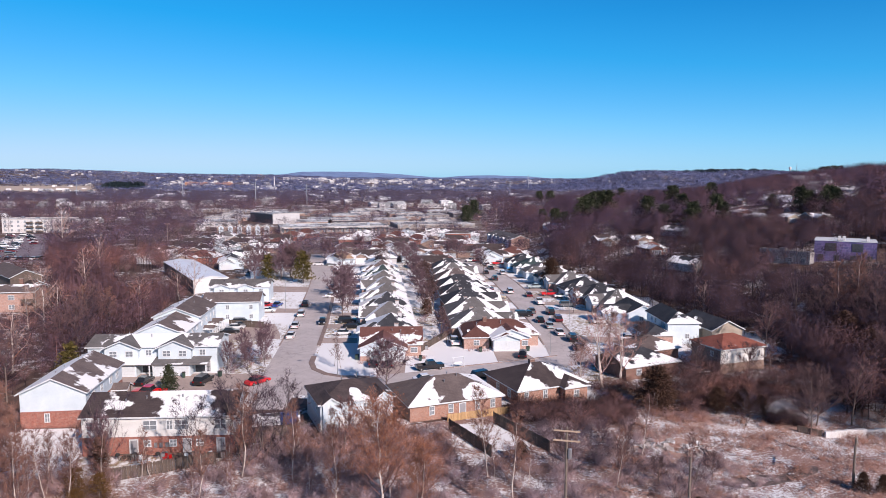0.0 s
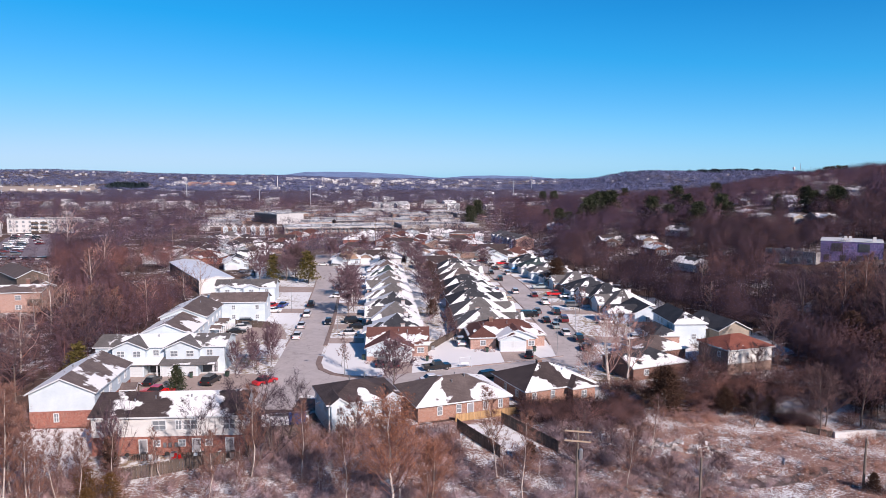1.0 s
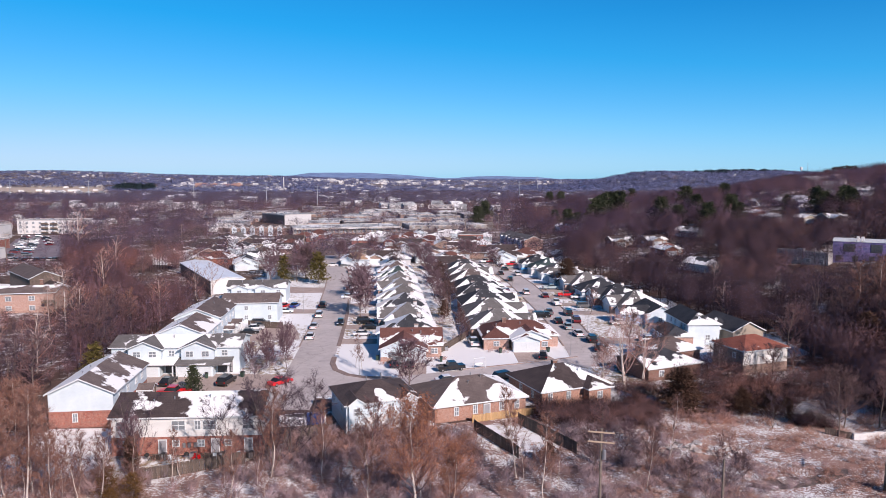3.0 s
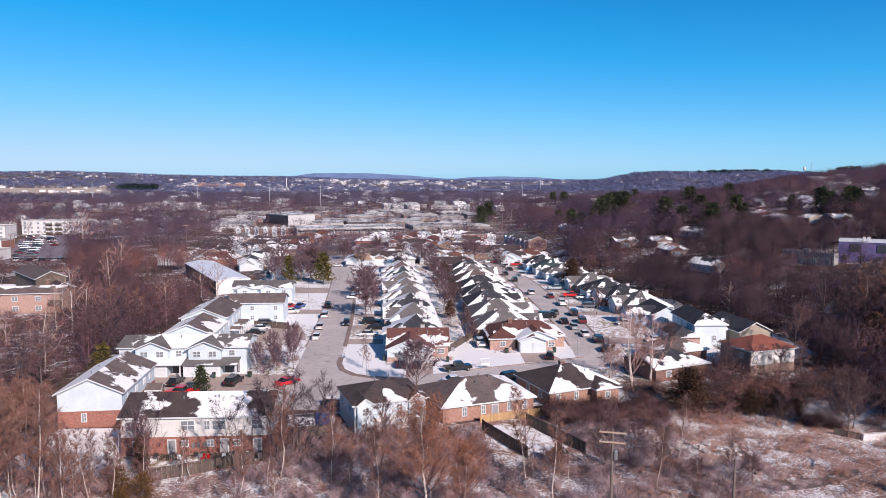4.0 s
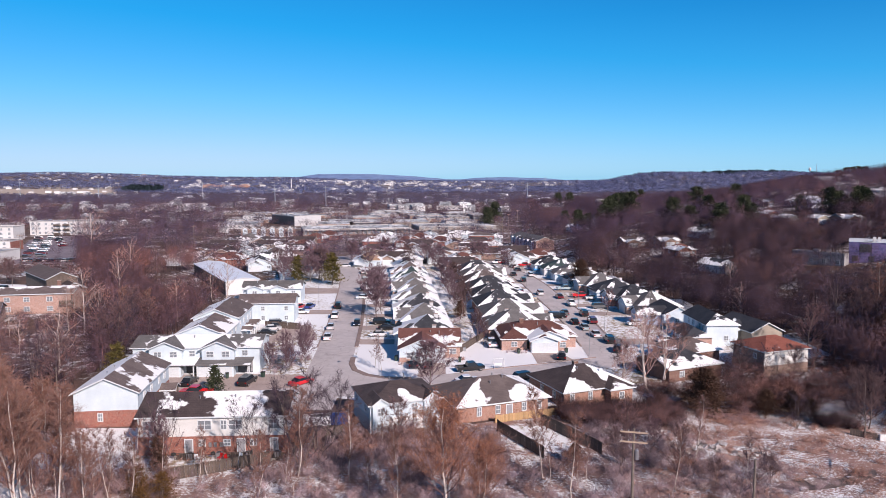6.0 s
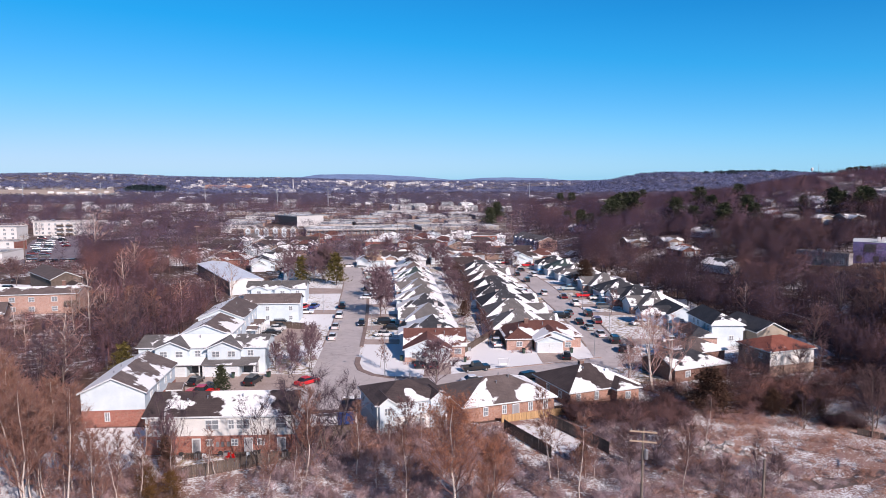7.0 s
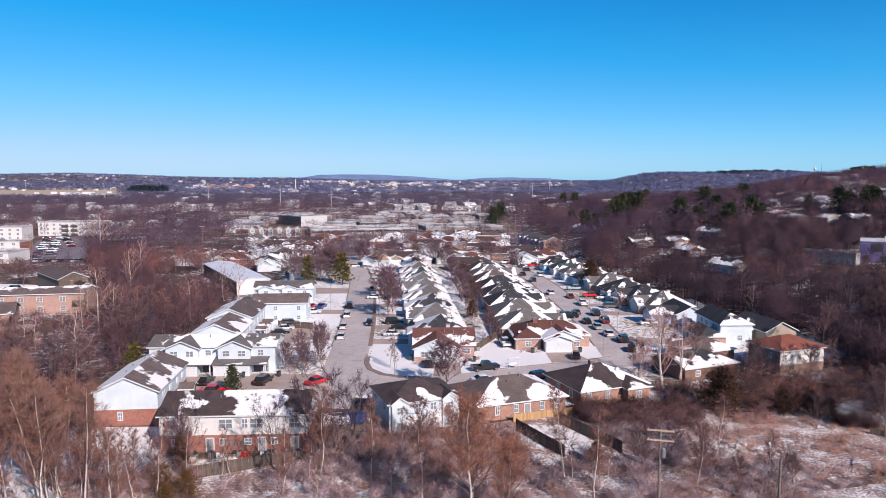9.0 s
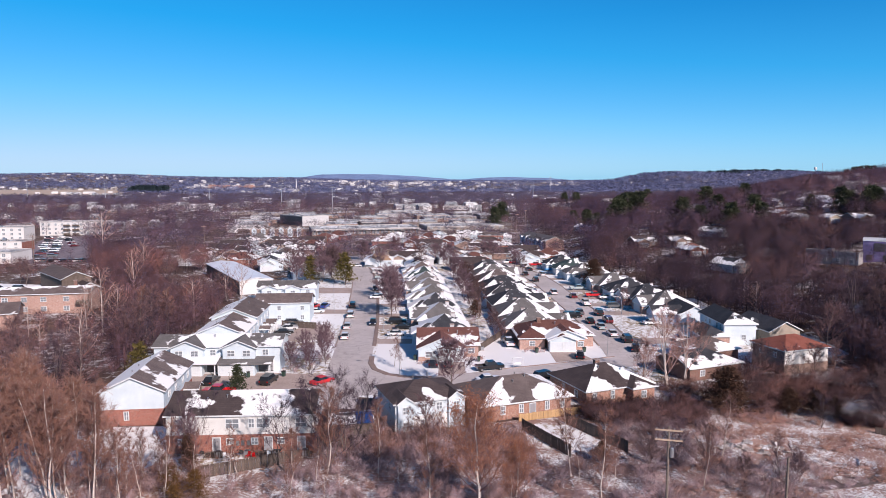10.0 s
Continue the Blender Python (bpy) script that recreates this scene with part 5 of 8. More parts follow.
# purple-wrapped building under construction on the hill
h = house("building_shell", 133, 220, -6, "unfinished three-storey building wrapped in purple sheathing", "building")
h.matrix_basis = pose(133.3, 220, 6.6, 0, 0, -32)
b = Build()
b.box(0, 17.5, 0, 14, 0, 10.6)
part("wall", b, M_WRAP, h)
b = Build()
b.box(-0.12, 17.62, -0.12, 14.12, 10.6, 10.78)
part("flat_roof", b, M_TRIM, h)
for xx in (7.0, 8.3, 15.0):
    b = Build()
    b.box(xx - 0.45, xx + 0.45, 1.0, 2.0, 10.9, 12.3, 0.03)
    part("chimney", b, M_WHITEWALL, h, "white boxed chimney")
for xx in (7.4, 15.0):
    b = Build()
    b.box(xx - 4.3, xx - 1.2, -0.12, 0.05, 7.4, 10.0)
    part("dark_bay", b, M_DARKSTEEL, h)
for r in range(3):
    for c in range(4):
        if r < 2:
            b = Build()
            b.box(1.1 + c * 4.6, 2.7 + c * 4.6, -0.06, 0.1, 1.0 + r * 3.4, 2.8 + r * 3.4)
            part("window_opening", b, M_DARKSTEEL, h)
    for c in (3, 8, 12):
        b = Build()
        b.box(-0.06, 0.1, c - 0.7, c + 0.7, 1.0 + r * 3.4, 2.7 + r * 3.4)
        part("window_opening", b, M_DARKSTEEL, h)
block("low_building", 125.1, 223.4, 17, 3, 4.6, -55.5, M_PARAPET, "low narrow building with a pale roof among hillside trees", 1, 4, M_FARFIELD, None)

# low commercial roofs and far pale buildings
rng2 = random.Random(5)
far_spots = []
taken = [(-54, 470, 44), (14, 510, 36), (-105, 565, 36)]
for i in range(110):
    y = rng2.uniform(478, 720)
    x = rng2.uniform(-0.3, 0.08) * y
    if all(math.hypot(x - a, y - c) > r_ for a, c, r_ in taken):
        w_ = rng2.uniform(13, 36)
        taken.append((x, y, 11 + w_ / 2))
        far_spots.append((x, y))
        block(rng2.choice(["warehouse", "shop"]), x, y, w_, rng2.uniform(18, 34), rng2.uniform(2.6, 4.2), rng2.uniform(4, 18), rng2.choice([M_BRICK_DULL, M_TANWALL, M_DARKSTEEL, M_GREY_SIDING]),
              "low pale commercial building with a flat snowy roof", 1, 4, None, None, (2.0, 1.3), "building", 0.3)
for x, y, w_, d_, ht in ((-185, 1185, 95, 26, 4), (-118, 1085, 60, 22, 4), (163, 1302, 42, 34, 6), (252, 1380, 42, 28, 7), (38, 1035, 46, 42, 5), (332, 1420, 38, 24, 7), (440, 1460, 48, 24, 7)):
    far_spots.append((x, y))
    block("warehouse", x, y, w_, d_, ht, 4, M_WHITEWALL, "distant white warehouse with a broad snowy roof", 1, 8, None, None, (3, 2))
for i in range(30):
    y = 720 + 1500 * rng2.random() ** 1.3
    x = rng2.uniform(-0.62, 0.33) * y
    if all(math.hypot(x - a, y - c) > 40 for a, c in far_spots):
        far_spots.append((x, y))
        block(rng2.choice(["warehouse", "shop", "school"]), x, y, rng2.uniform(16, 46), rng2.uniform(16, 36), rng2.uniform(3, 4.5), rng2.uniform(-5, 20), rng2.choice([M_WHITEWALL, M_TANWALL, M_TANWALL, M_BRICK_DULL]),
              "distant pale flat-roofed building among bare trees", 1, 5, None, None, (3, 2))
# houses on the wooded hill
HILL_SPOTS = []
for x, y, k, rz in ((98, 276, 4, 10), (97, 237, 3, 25), (101, 304, 0, 20), (121, 314, 3, 30), (157, 346, 1, 5), (166, 343, 4, 10), (163, 319, 1, 10), (171, 304, 2, 5), (198, 379, 1, 15), (206, 377, 3, 5),
                    (191, 401, 0, 30), (250, 392, 3, 40), (231, 384, 2, 10), (198, 353, 3, 0), (176, 293, 0, 10), (89, 315, 0, 10), (83, 412, 3, 40), (225, 352, 1, 20), (188, 330, 3, 25)):
    town(x, y, k, rz, (0.7, 0.5, 0.5, 0.8), 0.74)
    HOUSE_SPOTS.append((x, y))
    HILL_SPOTS.append((x, y))


# ---------- masts, water tower, poles ----------
def utility_pole(x, y, ht, rz, arms=2, label="weathered wooden utility pole with crossarms"):
    h = new("utility_pole")
    h.matrix_basis = pose(x, y, float(terrain(x, y)), 0, 0, rz)
    tagged(h, label, "utility pole", "utility poles")
    b = Build()
    b.tube([(0, 0, -0.5), (0, 0, ht * 0.5), (0, 0, ht)], [0.17, 0.14, 0.11], 8)
    part("pole", b, M_POLE, h)
    for i in range(arms):
        b = Build()
        z = ht - 0.35 - i * 1.0
        b.box(-1.3, 1.3, -0.2, -0.08, z - 0.07, z + 0.07)
        arm = part("crossarm", b, M_TANWOOD, h, "tan wooden crossarm")
        for xx in (-1.15, -0.5, 0.5, 1.15):
            b = Build()
            b.tube([(xx, -0.14, z + 0.07), (xx, -0.14, z + 0.16), (xx, -0.14, z + 0.24)], [0.03, 0.06, 0.03], 6)
            part("insulator", b, M_METAL, arm)
    if arms > 1:
        b = Build()
        b.tube([(0.32, -0.1, ht - 3.1), (0.32, -0.1, ht - 2.2), (0.32, -0.1, ht - 2.1)], [0.2, 0.2, 0.1], 10)
        part("transformer", b, M_METAL, h, "grey pole transformer can")
    return h


utility_pole(18.4, 64.2, 13.4, -14, 2)
utility_pole(32.7, 68.6, 8.3, 10, 0, "bare weathered wooden pole")
utility_pole(56.8, 78.0, 6.5, 60, 1, "weathered wooden pole with one crossarm")
for x, y in ((-60, 330), (-25, 380), (22, 410), (40, 430), (48, 470), (60, 520), (20, 560), (-130, 360), (-20, 470), (-185, 300), (88, 560)):
    utility_pole(x, y, 13, 20, 1)


h = tagged(new("water_tower"), "white cylindrical water tower on the far plain", "water tower")
h.matrix_basis = pose(-1522, 3560, 22)
b = Build()
b.tube([(0, 0, 0), (0, 0, 14), (0, 0, 15), (0, 0, 36), (0, 0, 38)], [9, 9, 11, 11, 4], 20)
part("tank", b, M_WHITEWALL, h)
h = tagged(new("radio_mast"), "slender pale radio mast far off", "mast")
h.matrix_basis = pose(-425, 1985, 0)
b = Build()
b.tube([(0, 0, 0), (0, 0, 18), (0, 0, 36)], [1.5, 1.3, 1.0], 8)
part("mast", b, M_WHITEWALL, h)
h = tagged(new("water_tower"), "small white bulb water tower on a far ridge", "water tower")
h.matrix_basis = pose(1169, 2150, 38)
b = Build()
b.tube([(0, 0, 0), (0, 0, 20), (0, 0, 23), (0, 0, 27), (0, 0, 31), (0, 0, 32)], [1.2, 1.0, 3.2, 4.2, 3.2, 1.2], 14)
part("tank", b, M_WHITEWALL, h)
h = tagged(new("radio_mast"), "thin grey radio mast on a far ridge", "mast")
h.matrix_basis = pose(1190, 2150, 38)
b = Build()
b.tube([(0, 0, 0), (0, 0, 44)], [0.9, 0.5], 6)
part("mast", b, M_METAL, h)
for x, y, ht in ((-215, 900, 30), (-330, 960, 32), (-520, 1050, 32), (-140, 850, 28), (-700, 1150, 32), (150, 1150, 30), (250, 1600, 40)):
    h = tagged(new("power_pylon"), "slim grey steel transmission pole with crossarms", "pylon", "transmission poles")
    h.matrix_basis = pose(x, y, float(terrain(x, y)))
    b = Build()
    b.tube([(0, 0, 0), (0, 0, ht)], [0.6, 0.3], 8)
    part("pole", b, M_METAL, h)
    for i in range(3):
        b = Build()
        b.box(-3.5, 3.5, -0.2, 0.2, ht - 2 - 4 * i, ht - 1.6 - 4 * i)
        part("crossarm", b, M_METAL, h)
b = Build()
b.face([(-615, 1274, 2.4), (-700, 1600, 2.4), (-1010, 2150, 3.4), (-1450, 2171, 3.4), (-900, 1312, 2.4)])
tagged(part("field_far", b, M_FARFIELD, None), "pale hay field on the far plain", "field", kind="structure")

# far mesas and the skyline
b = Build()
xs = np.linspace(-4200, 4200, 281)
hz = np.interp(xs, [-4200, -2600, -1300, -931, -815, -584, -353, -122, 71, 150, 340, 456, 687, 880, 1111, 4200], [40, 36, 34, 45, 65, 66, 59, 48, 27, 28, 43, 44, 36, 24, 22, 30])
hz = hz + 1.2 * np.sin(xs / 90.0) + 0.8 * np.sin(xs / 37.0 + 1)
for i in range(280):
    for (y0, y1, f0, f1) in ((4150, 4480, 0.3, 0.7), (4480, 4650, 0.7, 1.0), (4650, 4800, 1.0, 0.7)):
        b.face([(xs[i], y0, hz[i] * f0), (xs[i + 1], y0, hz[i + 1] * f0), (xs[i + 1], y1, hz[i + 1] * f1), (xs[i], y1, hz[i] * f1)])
tagged(part("backdrop_hills", b, M_FARHILL, None), "flat-topped hills on the horizon, coloured blue-grey with haze", "hills", kind="structure")


# ---------- cars ----------
def car_body(kind, paint):
    L, W = {"sedan": (4.6, 1.8), "suv": (4.7, 1.9), "pickup": (5.6, 1.95)}[kind]
    h = new("car" if kind != "pickup" else "pickup_truck")
    e = L / 2
    if kind == "sedan":
        low = [(-e, 0.32), (e, 0.32), (e, 0.62), (e - 0.15, 0.78), (e - 1.15, 0.9), (-e + 0.75, 0.92), (-e, 0.85)]
        cab, top = [(e - 1.2, 0.9), (e - 1.95, 1.38), (-e + 1.3, 1.42), (-e + 0.65, 0.92)], 1.42
    elif kind == "suv":
        low = [(-e, 0.38), (e, 0.38), (e, 0.8), (e - 0.1, 0.98), (e - 1.15, 1.06), (-e, 1.06)]
        cab, top = [(e - 1.15, 1.06), (e - 1.75, 1.7), (-e + 0.35, 1.72), (-e, 1.06)], 1.72
    else:
        low = [(-e, 0.45), (e, 0.45), (e, 0.95), (e - 0.1, 1.08), (e - 1.3, 1.12), (-e, 1.12)]
        cab, top = [(e - 1.35, 1.12), (e - 1.95, 1.78), (e - 3.35, 1.8), (e - 3.6, 1.12)], 1.8

    def loft(b, prof, y_, tuck):
        z_lo, z_hi = min(z for _, z in prof), max(z for _, z in prof)
        k = len(prof)
        ring = []
        for s in (-1, 1):
            for x, z in prof:
                ring.append((x, s * (y_ - tuck * (z - z_lo) / (z_hi - z_lo + 1e-6)), z))
        b.solid(ring, [tuple(range(k)), tuple(range(k, 2 * k))[::-1]] + [(i, k + i, k + (i + 1) % k, (i + 1) % k) for i in range(k)])
    b = Build()
    loft(b, low, W / 2, 0.06)
    if kind == "pickup":
        b.v, b.f, b.rise, b.keep = [], [], [], []
        loft(b, [(e - 3.65, 0.45), (e, 0.45), (e, 0.95), (e - 0.1, 1.08), (e - 1.3, 1.12), (e - 3.65, 1.12)], W / 2, 0.06)
        b.box(-e, e - 3.65, -W / 2, -W / 2 + 0.1, 0.5, 1.1), b.box(-e, e - 3.65, W / 2 - 0.1, W / 2, 0.5, 1.1)
        b.box(-e, -e + 0.1, -W / 2 + 0.1, W / 2 - 0.1, 0.5, 1.1), b.box(-e + 0.1, e - 3.65, -W / 2 + 0.1, W / 2 - 0.1, 0.5, 0.66)
    part("body", b, paint, h)
    b = Build()
    loft(b, cab, W / 2 - 0.08, 0.2)
    part("cabin_glass", b, M_GLASS, h, "dark tinted glazing")
    b = Build()
    x0, x1 = cab[2][0], cab[1][0]
    b.box(x0 - 0.02, x1 + 0.06, -W / 2 + 0.24, W / 2 - 0.24, top - 0.07, top + 0.03, 0.08)
    part("car_roof", b, paint, h)
    wheel = Build()
    wheel.tube([(0, -0.11, 0), (0, -0.09, 0), (0, 0.09, 0), (0, 0.11, 0)], [0.28, 0.33, 0.33, 0.28], 12)
    rim = Build()
    rim.tube([(0, -0.118, 0), (0, 0.118, 0)], [0.19, 0.19], 8)
    wm, rm = cached("tyre", lambda: wheel.mesh("tyre", M_TYRE)), cached("rim", lambda: rim.mesh("rim", M_RIM))
    for sx in (e - 0.85, -e + 0.85):
        for sy in (-1, 1):
            w_ = part("wheel", wm, None, h, "", pose(sx, sy * (W / 2 - 0.1), 0.33))
            part("rim", rm, None, w_)
    zl = low[3][1] - 0.16
    for sy in (-1, 1):
        b = Build()
        b.box(e - 0.05, e + 0.02, sy * W * 0.36 - 0.2, sy * W * 0.36 + 0.2, zl - 0.08, zl + 0.08)
        part("headlight", b, M_LAMP, h)
        b = Build()
        b.box(-e - 0.02, -e + 0.05, sy * W * 0.4 - 0.14, sy * W * 0.4 + 0.14, zl - 0.06, zl + 0.14)
        part("tail_light", b, M_TAIL, h)
    return h


car_done = {}


def car(x, y, rz, kind, colour, where="parked at the kerb"):
    m = pose(x, y, 0.07, 0, 0, rz)
    lab = colour.replace("skyblue", "bright blue") + " " + {"sedan": "sedan car", "suv": "sport utility car", "pickup": "pickup truck"}[kind] + " with dark windows " + where
    if (kind, colour) in car_done:
        o = copy_thing(car_done[(kind, colour)], m)
    else:
        o = car_done[(kind, colour)] = car_body(kind, PAINT[colour])
        o.matrix_basis = m
    tagged(o, lab, "car" if kind != "pickup" else "pickup truck", "parked vehicles")


for r in ((-30.2, 197, 94, "suv", "black"), (-29.0, 183, 94, "suv", "white"), (-28.0, 169, 93, "sedan", "silver"), (-27.0, 158, 93, "sedan", "white"), (-21.9, 173.5, -87, "sedan", "black"),
          (-26.6, 228, -86, "sedan", "black"), (-31, 270, 100, "sedan", "silver"), (-28.6, 268, 100, "suv", "white")):
    car(*r)
for r in ((-24.4, 211.8, 5, "sedan", "white"), (-22.5, 212.5, 5, "sedan", "white"), (-26.4, 254, 4, "pickup", "teal"), (-21.6, 254, 4, "sedan", "white"), (-15.6, 174.3, 3, "suv", "black"), (-14.9, 160.6, 3, "sedan", "silver"),
          (-13.6, 168, 3, "sedan", "black"), (-40.5, 289, 4, "sedan", "white"), (-35, 288, 4, "sedan", "grey")):
    car(*r, "on a driveway")
for r in ((-42.6, 162.9, 12, "sedan", "black"), (-42.4, 167.2, 10, "sedan", "silver"), (-42.1, 170.2, 10, "sedan", "grey"), (-42.3, 172.6, 8, "suv", "black"), (-39.4, 188.6, 4, "sedan", "white"), (-41.4, 196.6, 80, "sedan", "red"),
          (-38.4, 196.8, 80, "sedan", "blue"), (-36.2, 122.6, 80, "suv", "black"), (-46.9, 122.6, 86, "sedan", "black"), (-43.2, 115.6, 176, "pickup", "red"), (-26.2, 122.2, 50, "sedan", "red"), (-28.6, 112.6, 60, "suv", "black")):
    car(*r, "in a parking court")
for r in ((25.4, 300, 30, "pickup", "white"), (28.4, 300, 30, "pickup", "red"), (31.0, 287, 110, "sedan", "silver"), (31.6, 276, 105, "sedan", "black"), (28.6, 263, 95, "sedan", "black"), (36.4, 290.6, 20, "pickup", "red"),
          (40.8, 275, 8, "pickup", "skyblue"), (34.8, 261, 95, "suv", "silver"), (30.4, 247, 92, "suv", "black"), (32.4, 219, 92, "suv", "silver"), (37.6, 212.6, 92, "sedan", "maroon")):
    car(*r)
for r in ((23.2, 255, 4, "suv", "white"), (24.0, 241.4, 4, "sedan", "maroon"), (25.4, 226, 5, "sedan", "black"), (25.2, 223.4, 5, "sedan", "maroon"), (27.0, 208.6, 4, "pickup", "tan"), (31.2, 181.4, 4, "suv", "black"), (27.8, 181, 4, "sedan", "grey"),
          (42.2, 228, 6, "pickup", "teal"), (44.6, 214, 5, "pickup", "red"), (47.6, 210.6, 5, "sedan", "white"), (25.2, 194.8, 5, "sedan", "black")):
    car(*r, "on a driveway")
for r in ((38.9, 200, 92, "pickup", "white"), (39.4, 185, 90, "suv", "black"), (39.6, 175.4, 90, "suv", "maroon"), (34.8, 174.6, 90, "sedan", "black"), (34.4, 186.6, 92, "sedan", "grey"), (33.0, 183, 92, "sedan", "black"),
          (37.0, 160.4, 92, "sedan", "white"), (38.8, 154.2, 88, "suv", "black"), (38.6, 146, 75, "sedan", "black"), (36.0, 168.0, 90, "sedan", "teal")):
    car(*r)
for r in ((50.4, 172.4, 4, "sedan", "white"), (52.2, 154.2, 2, "sedan", "silver"), (46.4, 195.4, 4, "suv", "grey"), (5.4, 130.9, 17, "pickup", "black"), (4.6, 122.9, 17, "sedan", "white"), (15.4, 124.4, 30, "suv", "black"), (-5.6, 134.0, 85, "suv", "black"), (-2.7, 133.6, 88, "sedan", "black"),
          (25.2, 140.2, 80, "sedan", "black"), (11.2, 151.0, 95, "pickup", "silver")):
    car(*r, "beside a snowy lawn")
for i in range(20):          # two rows along the west side of the car park
    k = i // 2
    car(-254 + (i % 2) * 6.5 + k * 6.1 + rng2.uniform(-0.6, 0.6), 434 - k * 11.8 + rng2.uniform(-1.5, 1.5), 24, rng2.choice(["sedan", "suv", "suv"]), rng2.choice(["white", "white", "silver", "black", "grey", "maroon"]), "in a car park")
for i in range(11):          # a row along the near end
    car(-188 + i * 2.8, 309.5 + rng2.uniform(-0.5, 0.5), 90, rng2.choice(["sedan", "suv"]), rng2.choice(["white", "silver", "black", "grey"]), "in a car park")
for i in range(7):           # and one along the east side
    car(-241 + i * 5.2, 430 - i * 8.5, 60, rng2.choice(["sedan", "suv"]), rng2.choice(["white", "silver", "black", "maroon"]), "in a car park")
for i in range(4):
    car(-172 + i * 8, 233 - i * 1.2, -8, rng2.choice(["sedan", "suv"]), rng2.choice(["white", "black"]), "in a car park")
for i in range(6):
    car(-148 + i * 6.5, 172 + i * 0.9, 95, rng2.choice(["sedan", "suv"]), rng2.choice(["white", "silver", "black"]), "in a car park")


# ---------- street lamps and yard furniture ----------
def street_lamp(x, y, rz, ht=8.0):
    h = tagged(new("street_lamp"), "slim grey street lamp with a curved arm", "street lamp", "street lamps")
    h.matrix_basis = pose(x, y, 0, 0, 0, rz)
    b = Build()
    b.tube([(0, 0, 0), (0, 0, 0.5), (0, 0, ht)], [0.1, 0.06, 0.04], 8)
    part("pole", b, M_METAL, h)
    b = Build()
    b.tube([(0, 0, ht - 0.1), (0.5, 0, ht + 0.35), (1.6, 0, ht + 0.5)], [0.05, 0.045, 0.04], 6)
    arm = part("arm", b, M_METAL, h)
    b = Build()
    b.box(1.4, 2.1, -0.14, 0.14, ht + 0.4, ht + 0.54, 0.05)
    part("lamp_head", b, M_GARAGE, arm)


for x, y, rz in ((-18.6, 166, 180), (-24.0, 216, 180), (-34.6, 190, 0), (40.6, 166, 180), (40.2, 196, 180), (29.6, 232, 0), (-12.2, 126.8, 200), (31.5, 142.2, 250)):
    street_lamp(x, y, rz)

h = tagged(new("garden_swing"), "white timber garden swing frame on a snowy lawn", "swing")
h.matrix_basis = pose(11.2, 132.6, 0.04, 0, 0, 17)
for sx in (-1.1, 1.1):
    for sy in (-0.6, 0.6):
        b = Build()
        b.tube([(sx, sy, 0), (sx, 0, 2.0)], [0.04, 0.04], 5)
        part("leg", b, M_TRIM, h)
b = Build()
b.tube([(-1.3, 0, 2.0), (1.3, 0, 2.0)], [0.06, 0.06], 5)
part("beam", b, M_TRIM, h)
b = Build()
b.box(-0.8, 0.8, -0.25, 0.25, 0.5, 0.56)
part("seat", b, M_TRIM, h)
b = Build()
b.box(-0.8, 0.8, 0.22, 0.27, 0.6, 1.0)
part("backrest", b, M_TRIM, h)


def ac_unit(x, y, rz):
    h = tagged(new("air_conditioner"), "grey box air conditioner unit beside a wall", "air conditioner", "air conditioners")
    h.matrix_basis = pose(x, y, 0.03, 0, 0, rz)
    b = Build()
    b.box(-0.4, 0.4, -0.4, 0.4, 0.06, 0.85, 0.06)
    part("casing", b, M_METAL, h)
    b = Build()
    b.tube([(0, 0, 0.85), (0, 0, 0.9)], [0.32, 0.3], 12)
    part("fan_grille", b, M_DARKSTEEL, h)
    b = Build()
    b.box(-0.5, 0.5, -0.5, 0.5, 0, 0.06)
    part("base_slab", b, M_CONCRETE, h)


for k in range(5):
    ac_unit(-38.5 + k * 3.9, 88.6 + k * 0.17, 2)
for k in range(4):
    ac_unit(-45.4 - 0.1 * k, 103 + 3.4 * k, 5)
ac_unit(12.5, 103.9, 20), ac_unit(28.6, 110.8, 22), ac_unit(-6.8, 98.6, 23), ac_unit(4.8, 146.5, 0), ac_unit(66.5, 129.6, 20)


def patio_chair(x, y, rz, m, tone):
    h = tagged(new("patio_chair"), tone + " plastic patio chair standing behind townhouses", "chair", "patio chairs")
    h.matrix_basis = pose(x, y, 0.06, 0, 0, rz)
    b = Build()
    b.box(-0.26, 0.26, -0.25, 0.25, 0.4, 0.45, 0.06)
    part("seat", b, m, h)
    b = Build()
    b.extrude_x([(0.22, 0.45), (0.27, 0.45), (0.36, 0.92), (0.31, 0.92)], -0.24, 0.24)
    part("backrest", b, m, h)
    for sx in (-0.23, 0.23):
        for sy in (-0.22, 0.22):
            b = Build()
            b.tube([(sx, sy, 0), (sx, sy, 0.41)], [0.025, 0.025], 5)
            part("leg", b, m, h)


def barbecue(x, y, rz):
    h = tagged(new("barbecue"), "black kettle barbecue with a domed lid on a patio", "barbecue", "barbecues")
    h.matrix_basis = pose(x, y, 0.06, 0, 0, rz)
    b = Build()
    b.tube([(0, 0, 0.62), (0, 0, 0.7), (0, 0, 0.85)], [0.16, 0.3, 0.33], 10)
    part("bowl", b, M_TYRE, h)
    b = Build()
    b.tube([(0, 0, 0.86), (0, 0, 0.98), (0, 0, 1.08)], [0.33, 0.28, 0.1], 10)
    part("lid", b, M_TYRE, h)
    for k in range(3):
        b = Build()
        b.tube([(0.32 * math.cos(k * 2.1), 0.32 * math.sin(k * 2.1), 0), (0.12 * math.cos(k * 2.1), 0.12 * math.sin(k * 2.1), 0.66)], [0.02, 0.02], 5)
        part("leg", b, M_METAL, h)


